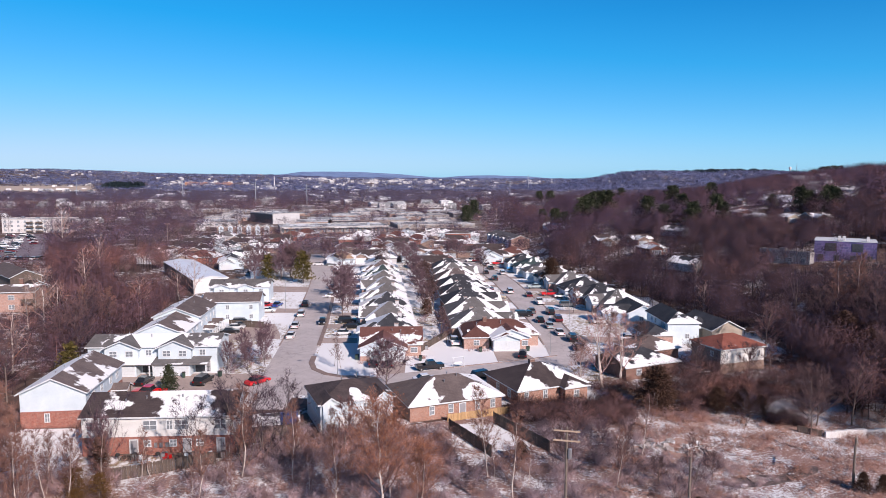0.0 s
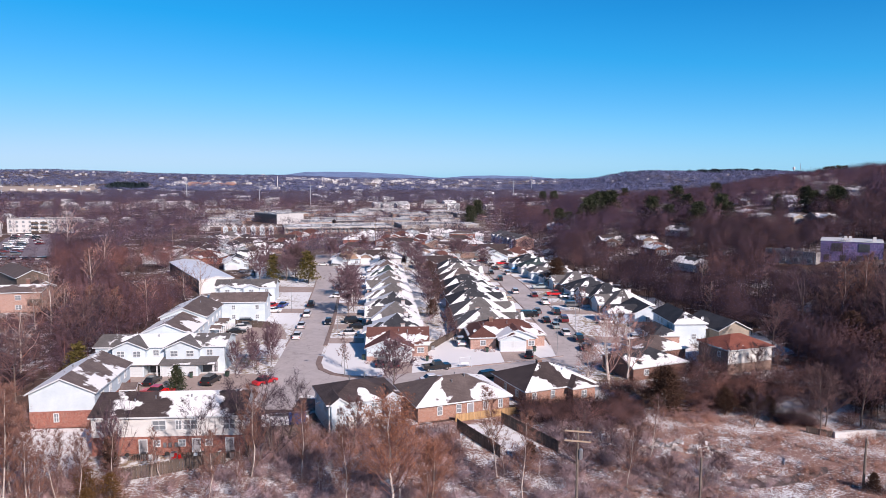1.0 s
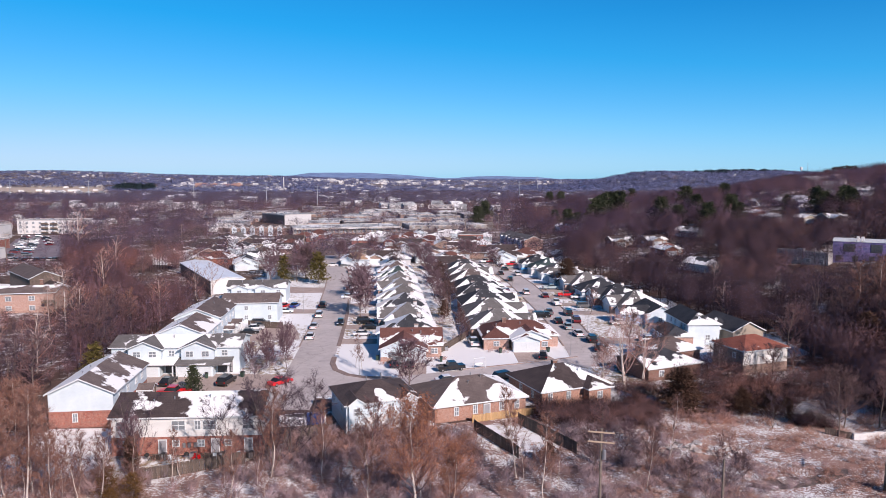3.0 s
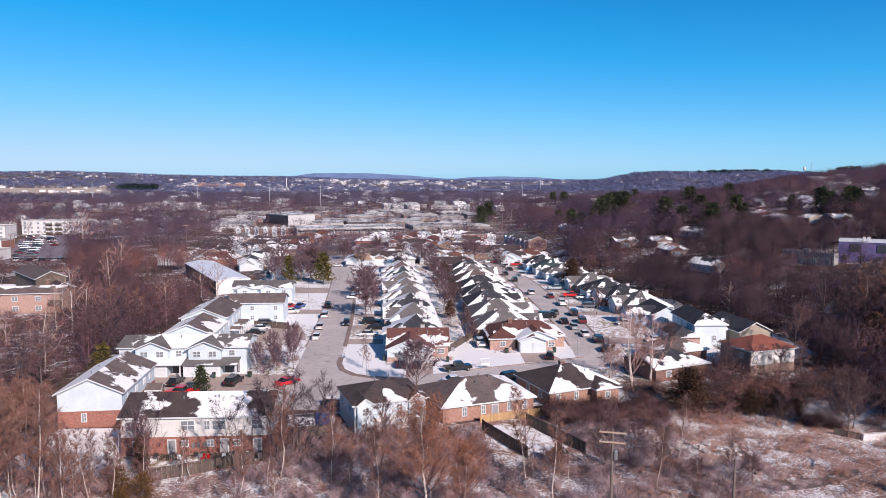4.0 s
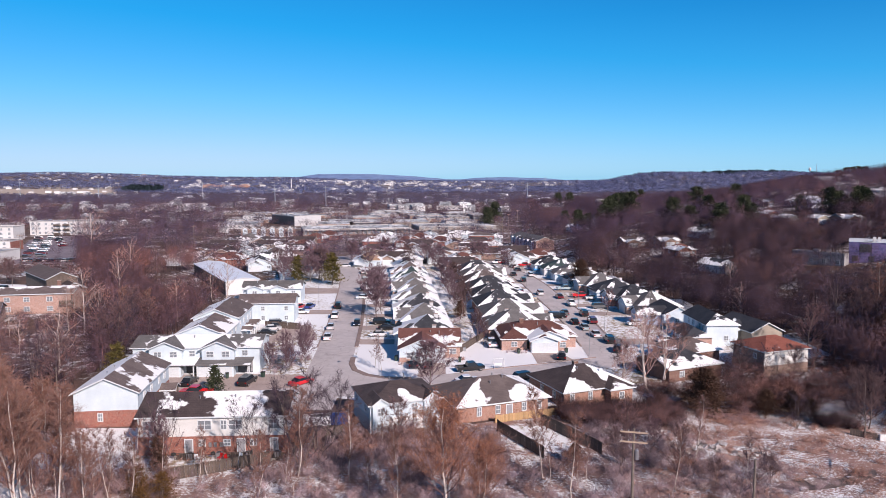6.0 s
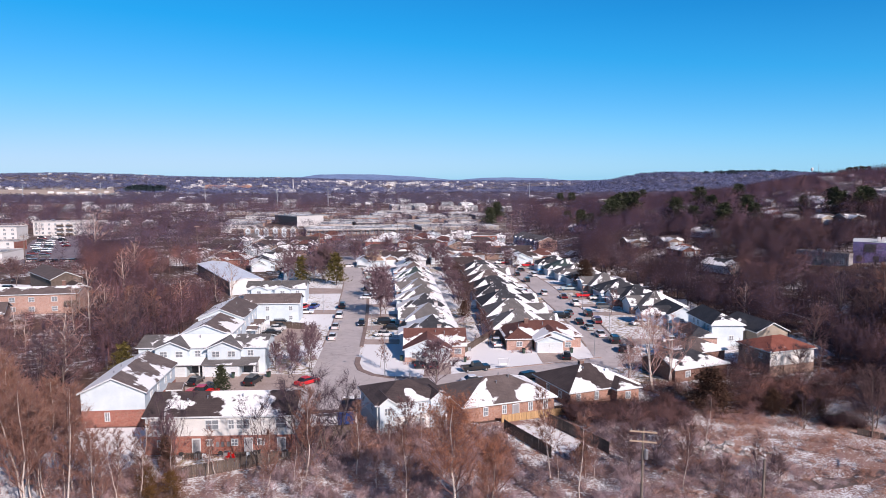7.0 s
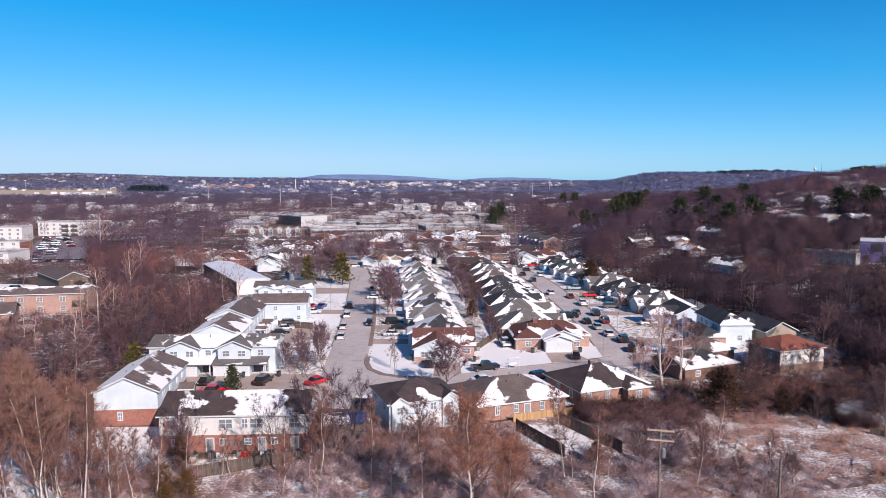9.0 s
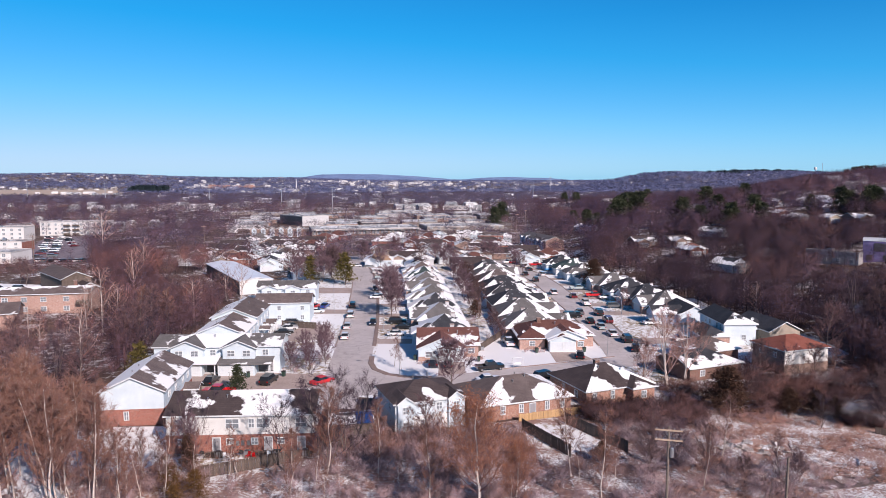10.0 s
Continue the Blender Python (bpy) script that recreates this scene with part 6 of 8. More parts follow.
for x, y, rz, m, tone in ((-33.4, 87.8, 20, M_GARAGE, "white"), (-32.2, 87.4, 110, M_GARAGE, "white"), (-30.4, 88.2, -30, M_TAIL, "red"), (-29.3, 87.8, 60, M_TAIL, "red"), (-27.6, 88.3, 10, M_GARAGE, "white"), (-25.4, 88.6, 160, M_DOOR, "grey"), (-24.4, 88.9, 40, M_GARAGE, "white")):
    patio_chair(x, y, rz, m, tone)
barbecue(-31.4, 88.5, 0), barbecue(-26.4, 88.8, 40), barbecue(-36.6, 88.2, 10)


def wheelie_bin(x, y, rz, m):
    h = tagged(new("wheeled_bin"), "dark plastic wheeled refuse bin by a drive", "bin", "refuse bins")
    h.matrix_basis = pose(x, y, 0.06, 0, 0, rz)
    b = Build()
    b.solid([(-0.24, -0.28, 0.05), (0.24, -0.28, 0.05), (0.24, 0.28, 0.05), (-0.24, 0.28, 0.05), (-0.3, -0.36, 1.0), (0.3, -0.36, 1.0), (0.3, 0.36, 1.0), (-0.3, 0.36, 1.0)],
            [(3, 2, 1, 0), (4, 5, 6, 7), (0, 1, 5, 4), (1, 2, 6, 5), (2, 3, 7, 6), (3, 0, 4, 7)])
    part("body", b, m, h)
    b = Build()
    b.box(-0.33, 0.33, -0.4, 0.4, 1.0, 1.07, 0.05)
    part("lid", b, M_TYRE, h)


M_BIN = plain("dark_green_plastic", (0.03, 0.06, 0.045), 0.5)
for x, y in ((-41.0, 126.2), (-34.4, 126.8), (-53.5, 125.8), (16.6, 144.2), (27.0, 144.6), (-9.6, 138.4), (-38.6, 114.2), (3.6, 137.2), (-1.2, 137.0)):
    wheelie_bin(x, y, rng.uniform(-20, 20), M_BIN)

# ---------- fences and yard things ----------
def fence(x0, y0, x1, y1, material, label, ht=1.8, tilt=0.0):
    """Upright boards on rails and posts."""
    h = tagged(new("fence"), label, "fence")
    d = Vector((x1 - x0, y1 - y0))
    h.matrix_basis = pose(x0, y0, 0.03, 0, 0, math.degrees(math.atan2(d.y, d.x)))
    n_ = int(d.length / 0.3)
    board = cached(("board", material.name, ht), lambda: (lambda b: (b.box(-0.135, 0.135, -0.02, 0.02, 0.05, ht), b.mesh("board", material))[1])(Build()))
    for i in range(n_):
        part("board", board, None, h, "", pose(0.15 + i * 0.3, rng.uniform(-0.02, 0.02), rng.uniform(-0.05, 0.04), 0, rng.uniform(-1, 1)))
    for i in range(int(d.length / 2.4) + 1):
        b = Build()
        b.box(i * 2.4 - 0.05, i * 2.4 + 0.05, 0.03, 0.13, 0, ht + 0.05)
        part("post", b, material, h)
    for z in (0.4, ht - 0.3):
        b = Build()
        b.box(0, d.length, 0.024, 0.07, z, z + 0.09)
        part("rail", b, material, h)


fence(8.0, 101.9, 21.6, 106.6, M_WOODNEW, "new honey-coloured wooden board fence", 1.25)
fence(8.0, 98.6, 13.6, 88.0, M_WOODOLD, "dark weathered wooden board fence down a yard", 1.8)
fence(15.0, 101.4, 21.8, 89.4, M_WOODOLD, "dark weathered wooden board fence down a yard", 1.8)
fence(-35.5, 81.6, -23.2, 87.2, M_WOODOLD, "grey-brown weathered board fence behind townhouses", 1.7)
fence(-45, 170.8, -35.6, 168.2, M_WOODOLD, "weathered board fence by a parking bay", 1.7)
fence(3.6, 144, 10.5, 160, M_WOODOLD, "weathered board fence between back yards", 1.6)
fence(60.2, 96.6, 63.0, 94.4, M_WOODOLD, "dark weathered board fence beside a low wall", 1.0)
fence(-20, 97.2, -13.0, 98.2, M_WOODOLD, "weathered board fence beside a house", 1.7)
# low snow-topped wall at the edge of the field
b = Build()
for i in range(14):
    b.box(63.1 + i * 1.6, 64.67 + i * 1.6, 94.2 + 0.13 * i + 0.04 * (i % 3), 94.7 + 0.13 * i + 0.04 * (i % 2), 0, 0.95 + 0.05 * (i % 4))
tagged(part("low_wall", b, M_WHITEWALL, None), "low pale block wall with snow along its top", "wall", kind="structure")
# broken slabs and old asphalt in the field
sheet("pavement_remnant", [(40.5, 79.6), (43.6, 81.6), (46.6, 82.3), (48.8, 81.8), (51.2, 82.5), (53.4, 84.6), (56.2, 84.4), (55.2, 82.6), (51.4, 80.6), (47.8, 79.2), (43.0, 78.4)], 0.06, M_OLDASPHALT, "dark broken remnant of asphalt in a field", "pavement")


M_OLDSLAB = ground_mat("old_slab_with_snow", ((0.17, 0.125, 0.115), (0.27, 0.2, 0.18), (0.36, 0.27, 0.24)), 1.0, 0.4, 2.0)
M_RUBBLE = ground_mat("snowy_rubble", ((0.22, 0.18, 0.165), (0.32, 0.28, 0.26), (0.42, 0.38, 0.36)), 0.98, 0.4, 2.0)


def broken_slab(x, y, r_, tilt, material, label, group):
    n_ = rng.choice([4, 5])
    a = rng.uniform(0, 6)
    b = Build()
    b.prism([(r_ * rng.uniform(0.7, 1.1) * math.cos(a + k * 6.283 / n_), 0.8 * r_ * math.sin(a + k * 6.283 / n_)) for k in range(n_)], 0, 0.07)
    o = part("concrete_slab", b, material, None, "", pose(x, y, 0.075, rng.uniform(-tilt, tilt), rng.uniform(-tilt, tilt), rng.uniform(0, 360)))
    tagged(o, label, "slab", group)


for x, y, r_ in ((42.6, 80.6, 1.0), (46.2, 80.9, 1.5), (48.4, 80.7, 1.2), (51.6, 81.9, 0.9), (43.8, 78.9, 0.9)):
    broken_slab(x, y, r_, 0.6, M_OLDSLAB, "broken old concrete slab lying in dry grass", "slabs in the field")
for i in range(90):
    broken_slab(rng.gauss(38.8, 3.8), rng.gauss(91.2, 1.5), rng.uniform(0.3, 0.95), 30, M_RUBBLE, "tilted pale rubble chunk in a heap", "rubble heap")


b = Build()
for k in range(12):
    (xa, ya), (xb, yb) = [(90.3 + 4.6 * j / 12, 179.4 - 25 * j / 12) for j in (k, k + 1)]
    wa, wb = 0.9 + 0.5 * math.sin(k * 1.9), 0.9 + 0.5 * math.sin(k * 1.9 + 1.9)
    za, zb = float(terrain(xa, ya)) + 0.6, float(terrain(xb, yb)) + 0.6
    b.face([(xa - wa, ya - wa * 0.2, za), (xb - wb, yb - wb * 0.2, zb), (xb + wb, yb + wb * 0.2, zb), (xa + wa, ya + wa * 0.2, za)])
tagged(part("ground_track", b, M_YARD, None), "narrow snow-covered track through woods", "track", kind="structure")


# ---------- trees ----------
def tube_tris(V, F, pts, radii, sides):
    """Adds a tapered tube along pts to the lists V and F."""
    pts = np.asarray(pts, float)
    base = sum(len(v) for v in V)
    d = np.gradient(pts, axis=0)
    d /= np.linalg.norm(d, axis=1, keepdims=True) + 1e-9
    a = np.cross(d, np.array([0.31, 0.87, 0.38]))
    a /= np.linalg.norm(a, axis=1, keepdims=True) + 1e-9
    c = np.cross(d, a)
    t = np.arange(sides) * 2 * np.pi / sides
    ring = pts[:, None, :] + (a[:, None, :] * np.cos(t)[None, :, None] + c[:, None, :] * np.sin(t)[None, :, None]) * np.asarray(radii)[:, None, None]
    V.append(ring.reshape(-1, 3))
    for j in range(len(pts) - 1):
        for s in range(sides):
            p, q_ = base + j * sides + s, base + j * sides + (s + 1) % sides
            F.append((p, q_, q_ + sides)), F.append((p, q_ + sides, p + sides))


def slivers(r, start, direction, length, width, facing=None):
    """Thin triangles, one for each twig, flat towards a facing where one is given."""
    n_ = len(start)
    side = np.cross(direction, r.normal(size=(n_, 3)) if facing is None else facing)
    side /= np.linalg.norm(side, axis=1, keepdims=True) + 1e-9
    w = side * (np.asarray(width)[:, None] / 2)
    v = np.stack([start - w, start + w, start + direction * np.asarray(length)[:, None]], 1).reshape(-1, 3)
    return v, np.arange(n_ * 3).reshape(-1, 3)


def bare_tree(seed, ht, spread, limbs=14, subs=6, twigs=9, twig_len=0.9, twig_w=0.03, low=0.25, rise=0.7, stems=1, sides=5, girth=0.014):
    """(wood, twigs): a leafless tree as two arrays of vertices and triangles."""
    r = np.random.RandomState(seed)
    V, F, S, D, LN, LV, LF = [], [], [], [], [], [], []
    for st in range(stems):
        lean = r.normal(0, 0.05 + 0.1 * (stems > 1), 2)
        n_ = 7
        t = np.linspace(0, 1, n_)
        tr = np.stack([lean[0] * ht * t + np.cumsum(r.normal(0, 0.012 * ht, n_)) * (t > 0), lean[1] * ht * t + np.cumsum(r.normal(0, 0.012 * ht, n_)) * (t > 0), t * ht * 0.93], 1)
        rad = ht * girth * (1 - 0.85 * t) / math.sqrt(stems)
        tube_tris(V, F, tr, rad, sides)
        ang = r.uniform(0, 6.28)
        m = max(4, limbs // stems)
        for i in range(m):
            f = low + (0.97 - low) * (i + 0.5) / m
            p = np.array([np.interp(f, t, tr[:, k]) for k in range(3)])
            ang += 2.4 + r.normal(0, 0.3)
            ln = spread * (1.0 - 0.72 * ((f - low) / (1 - low)) ** 1.3) * r.uniform(0.75, 1.15)
            out = np.array([math.cos(ang), math.sin(ang), rise * r.uniform(0.7, 1.5)])
            out /= np.linalg.norm(out)
            k = np.linspace(0, 1, 4)[:, None]
            limb = p + out * ln * k + np.array([0, 0, 0.25 * ln]) * k ** 2 + r.normal(0, 0.04 * ln, (4, 3)) * k
            tube_tris(LV, LF, limb, np.interp(f, t, rad) * 0.6 * np.array([1, 0.75, 0.5, 0.2]), 3)
            for j in range(subs):
                g = r.uniform(0.25, 1.0)
                q_ = np.array([np.interp(g, k[:, 0], limb[:, c]) for c in range(3)])
                d = out + r.normal(0, 0.6, 3) + np.array([0, 0, 0.35])
                d /= np.linalg.norm(d)
                sl = ln * r.uniform(0.25, 0.5)
                sub = np.stack([q_, q_ + d * sl * 0.5 + r.normal(0, 0.05 * sl, 3), q_ + d * sl])
                tube_tris(LV, LF, sub, np.interp(f, t, rad) * np.array([0.25, 0.18, 0.08]), 3)
                h_ = r.uniform(0.1, 1.0, twigs)
                S.append(q_ + d * sl * h_[:, None])
                dd = d + r.normal(0, 0.75, (twigs, 3)) + np.array([0, 0, 0.25])
                D.append(dd / np.linalg.norm(dd, axis=1, keepdims=True))
                LN.append(twig_len * r.uniform(0.5, 1.3, twigs))
    S, D, LN = np.concatenate(S), np.concatenate(D), np.concatenate(LN)
    tv, tf = slivers(r, S, D, LN, np.full(len(S), twig_w))
    lv = np.concatenate(LV)
    return (np.concatenate(V), np.array(F)), (np.concatenate([tv, lv]), np.concatenate([tf, np.array(LF) + len(tv)]))


def far_tree(seed, n_=130, ln=1.5, w=0.1, limbs=True):
    """A bare crown with trunk in few triangles, 1 m wide and 1 m high, to be scaled."""
    r = np.random.RandomState(seed)
    u = r.normal(size=(n_, 3))
    u /= np.linalg.norm(u, axis=1, keepdims=True)
    rad = r.uniform(0.15, 1, n_) ** 0.6
    p = u * rad[:, None] * np.array([0.5, 0.5, 0.40]) + np.array([0, 0, 0.58])
    lump = 1 + 0.25 * np.sin(5 * u[:, 0] + seed) * np.sin(4 * u[:, 1] + seed * 2)
    p[:, :2] *= lump[:, None]
    d = u * 0.2 + np.array([0, 0, 0.3]) + r.normal(0, 0.75, (n_, 3))
    d /= np.linalg.norm(d, axis=1, keepdims=True)
    v, f = slivers(r, p - d * ln * 0.05, d, ln * 0.1 * r.uniform(0.6, 1.4, n_), w * 0.1 * r.uniform(0.6, 1.4, n_), u + np.array([0, 0, 0.3]) + r.normal(0, 0.3, (n_, 3)))
    if not limbs:
        return v, f, np.zeros(len(v), bool)
    V, F = [], []
    tube_tris(V, F, [(0, 0, -0.04), (0.01, 0, 0.4), (0.0, 0.02, 0.8)], [0.012, 0.009, 0.003], 3)
    for k in range(6):
        a = k * 2.1 + seed
        tube_tris(V, F, [(0, 0, 0.3 + 0.05 * k), (0.2 * math.cos(a), 0.2 * math.sin(a), 0.5 + 0.05 * k), (0.36 * math.cos(a), 0.36 * math.sin(a), 0.68 + 0.04 * k)], [0.006, 0.004, 0.002], 3)
    V = np.concatenate(V)
    return np.concatenate([v, V]), np.concatenate([f, np.array(F) + len(v)]), np.arange(len(v) + len(V)) >= len(v)


def conifer(seed, ht, wid, n_=900, droop=0.2, size=0.5, power=0.8):
    """(trunk, needles) of an evergreen with an uneven cone of sprays."""
    r = np.random.RandomState(seed)
    V, F = [], []
    tube_tris(V, F, [(0, 0, -0.2), (0, 0, ht * 0.5), (0, 0, ht * 0.95)], [ht * 0.02, ht * 0.013, 0.02], 6)
    m = 80
    bf = np.linspace(0.08, 0.99, m) ** 0.85 + r.normal(0, 0.015, m)
    ba = np.arange(m) * 2.4 + r.normal(0, 0.4, m)
    br = wid / 2 * np.clip(1.02 - bf, 0, 1) ** power * r.uniform(0.55, 1.2, m)
    k = r.randint(0, m, n_)
    g = r.uniform(0.1, 1, n_) ** 0.6
    spread = 0.2 * wid * (0.35 + 0.65 * np.clip(1 - bf[k], 0, 1)) * g
    p = np.stack([np.cos(ba[k]) * br[k] * g, np.sin(ba[k]) * br[k] * g, bf[k] * ht + 0.12 * br[k] * g], 1)
    p += r.normal(0, 1, (n_, 3)) * spread[:, None] * np.array([0.6, 0.6, 0.45])
    p[:, 2] = np.maximum(p[:, 2], 0.15)
    d = np.stack([np.cos(ba[k]), np.sin(ba[k]), r.uniform(-droop, 0.6, n_)], 1) + r.normal(0, 0.5, (n_, 3))
    d /= np.linalg.norm(d, axis=1, keepdims=True)
    tw = slivers(r, p - d * size * 0.4, d, size * r.uniform(0.6, 1.4, n_), size * 0.45 * r.uniform(0.6, 1.3, n_))
    return (np.concatenate(V), np.array(F)), tw


def bush(seed, ht, wid, n_=380, w=0.0105):
    r = np.random.RandomState(seed)
    a = r.uniform(0, 6.28, n_)
    q_ = r.uniform(0, 1, n_) ** 0.5
    s = np.stack([np.cos(a) * q_ * wid * 0.35, np.sin(a) * q_ * wid * 0.35, r.uniform(0, 0.75, n_) * ht], 1)
    s[:, :2] *= (0.6 + 0.9 * s[:, 2:] / ht)
    d = np.stack([np.cos(a) * q_ * 0.6, np.sin(a) * q_ * 0.6, np.full(n_, 0.7)], 1) + r.normal(0, 0.45, (n_, 3))
    d /= np.linalg.norm(d, axis=1, keepdims=True)
    v, f = slivers(r, s, d, ht * r.uniform(0.12, 0.42, n_), w * r.uniform(0.6, 1.5, n_), np.stack([np.cos(a), np.sin(a), np.full(n_, 0.5)], 1) + r.normal(0, 0.35, (n_, 3)))
    return v, f, np.zeros(len(v), bool)


def crown_normals(v, f, wood):
    """Outward normals for a crown of slivers, and its triangles turned to face the same way."""
    n_ = (v - np.array([0, 0, 0.4])) / np.array([0.5, 0.5, 0.42])
    k = int(np.count_nonzero(~wood)) // 3
    n_[:k * 3] = np.repeat(n_[:k * 3].reshape(k, 3, 3).mean(1), 3, 0)
    n_ /= np.linalg.norm(n_, axis=1, keepdims=True) + 1e-6
    r = np.random.RandomState(len(v)).normal(0, 0.12, (len(v) // 3 + 1, 3))
    n_ = n_ + np.array([0, 0, 0.3]) + np.repeat(r, 3, 0)[:len(v)]
    n_ /= np.linalg.norm(n_, axis=1, keepdims=True) + 1e-6
    g = np.cross(v[f[:, 1]] - v[f[:, 0]], v[f[:, 2]] - v[f[:, 0]])
    back = (g * n_[f[:, 0]]).sum(1) < 0
    f = f.copy()
    f[back] = f[back][:, [0, 2, 1]]
    return f, n_


def scatter(name, kinds, spots, material, label, category, seed=0):
    """One object of many: each spot is x, y, z, width scale, height scale, turn, which kind, tint."""
    V, F, T, N, base = [], [], [], [], 0
    faced = [crown_normals(*k) for k in kinds]
    for x, y, z, sw, sh, rot, k, tint in spots:
        v, f, wood = kinds[k]
        f, n_ = faced[k]
        c, s = math.cos(rot), math.sin(rot)
        N.append(np.stack([n_[:, 0] * c - n_[:, 1] * s, n_[:, 0] * s + n_[:, 1] * c, n_[:, 2]], 1).astype(np.float32))
        out = np.empty_like(v)
        out[:, 0] = (v[:, 0] * c - v[:, 1] * s) * sw + x
        out[:, 1] = (v[:, 0] * s + v[:, 1] * c) * sw + y
        out[:, 2] = v[:, 2] * sh + z
        V.append(out.astype(np.float32)), F.append((f + base).astype(np.int32)), T.append(np.where(wood, 0.28 + 0.3 * (k % 2), tint * 0.75).astype(np.float32))
        base += len(v)
    T = np.concatenate(T)
    T = np.clip(T + np.random.RandomState(seed).normal(0, 0.035, len(T)), 0, 1)
    return tagged(new(name, tri_mesh(name, np.concatenate(V), np.concatenate(F), material, T, np.concatenate(N))), label, category, kind="stuff")


def tinted(vf, material, name, seed, mid, dev=0.15):
    v, f = vf
    t = np.repeat(np.clip(np.random.RandomState(seed).normal(mid, dev, len(v) // 3 + 1), 0, 1), 3)[:len(v)]
    return tri_mesh(name, v, f, material, t)


TREES = {}


def tree_kind(key, wood, tw, wood_m, twig_m, mid):
    TREES[key] = (tri_mesh("trunk", *wood, wood_m), tinted(tw, twig_m, "crown", len(TREES), mid))


for i in range(4):
    tree_kind(("grey", i), *bare_tree(20 + i, 9.0, 4.2, 20, 9, 17, 0.9, 0.032, 0.2), M_BARK, M_TWIGLIGHT, 0.25)
    tree_kind(("brown", i), *bare_tree(40 + i, 12.0, 3.8, 22, 8, 16, 1.0, 0.035, 0.22), M_BARK, M_TWIG, 0.58)
    tree_kind(("birch", i), *bare_tree(60 + i, 15.0, 2.9, 26, 9, 17, 0.9, 0.024, 0.25, 0.9, girth=0.0085), M_BIRCH, M_TWIGLIGHT, 0.6)
    tree_kind(("thin", i), *bare_tree(80 + i, 8.0, 1.5, 16, 6, 9, 0.7, 0.025, 0.2, 1.1, girth=0.009), M_BIRCH, M_TWIGLIGHT, 0.5)
    tree_kind(("limby", i), *bare_tree(100 + i, 11.0, 5.2, 18, 8, 12, 0.9, 0.03, 0.12, 0.75, 3), M_BARK, M_TWIG, 0.22)
    tree_kind(("dense", i), *bare_tree(160 + i, 9.0, 4.8, 26, 9, 20, 0.85, 0.055, 0.14, 0.8), M_BARK, M_TWIGPURPLE, 0.5)
    tree_kind(("white", i), *bare_tree(140 + i, 17.0, 5.6, 20, 6, 6, 0.9, 0.035, 0.2, 0.7), M_BIRCH, M_TWIGLIGHT, 0.86)
    tree_kind(("pale", i), *bare_tree(120 + i, 13.0, 4.8, 22, 9, 14, 0.9, 0.03, 0.15, 0.8, 3, girth=0.02), M_BIRCH, M_BUSH, 0.62)
    tree_kind(("rusty", i), *bare_tree(180 + i, 16.0, 3.9, 30, 10, 22, 0.9, 0.024, 0.42, 1.0, girth=0.0095), M_BIRCH, M_TWIGLIGHT, 0.66)
for i in range(2):
    tree_kind(("cedar", i), *conifer(200 + i, 7.0, 6.4, 6500, 0.1, 0.34, 0.5), M_BARK, M_CEDAR, 0.45)
    tree_kind(("gold", i), *conifer(240 + i, 7.0, 6.4, 2600, 0.1, 0.34, 0.4), M_BARK, M_GOLDLEAF, 0.5)
    tree_kind(("fir", i), *conifer(210 + i, 5.5, 4.4, 1700, 0.2, 0.45, 0.75), M_BARK, M_PINE, 0.5)
    tree_kind(("olive", i), *conifer(220 + i, 10.0, 7.0, 1700, 0.2, 0.75, 0.45), M_BARK, M_OLIVE, 0.5)
    tree_kind(("pine", i), *conifer(230 + i, 15.0, 12.0, 3000, 0.1, 0.95, 0.33), M_BARK, M_PINE, 0.45)
# leafy birch that keeps rust-coloured leaves
_w, _t = bare_tree(77, 16.5, 5.2, 30, 8, 13, 0.9, 0.03, 0.3, 0.75)
tree_kind(("rust", 0), _w, _t, M_BIRCH, M_TWIG, 0.7)
_r = np.random.RandomState(3)
_c = _t[0][2::3]
_c = _c[_c[:, 2] > 4.0]
_d = _r.normal(size=_c.shape)
_d /= np.linalg.norm(_d, axis=1, keepdims=True)
_c, _d = np.concatenate([_c] + [_c + _r.normal(0, 0.2, _c.shape) for _ in range(2)]), np.concatenate([_d, _d[::-1], -_d])
RUST_LEAVES = tinted(slivers(_r, _c, _d, np.full(len(_c), 0.13), np.full(len(_c), 0.1)), M_RUSTLEAF, "leaves", 5, 0.5, 0.3)

TREE_LABEL = {"grey": "leafless grey-twigged tree with a rounded crown", "brown": "leafless brown-twigged tree with upright limbs", "birch": "tall slim pale-barked leafless tree with rusty twigs",
              "gold": "golden-brown bushy evergreen in brush", "thin": "thin pale sapling without leaves", "rusty": "tall pale-barked tree with a dense crown of rust-brown twigs", "limby": "dark many-limbed leafless tree", "dense": "leafless street tree with a dense purple-brown crown", "white": "tall leafless tree with whitish bare limbs", "pale": "spreading pale-limbed leafless tree with rusty twigs", "cedar": "dense brown-green cedar tree in brush",
              "fir": "small dark green evergreen tree", "olive": "tall clumpy yellow-green evergreen tree by houses", "pine": "dark green pine with a broad crown", "rust": "tall pale birch holding rust-coloured dead leaves"}


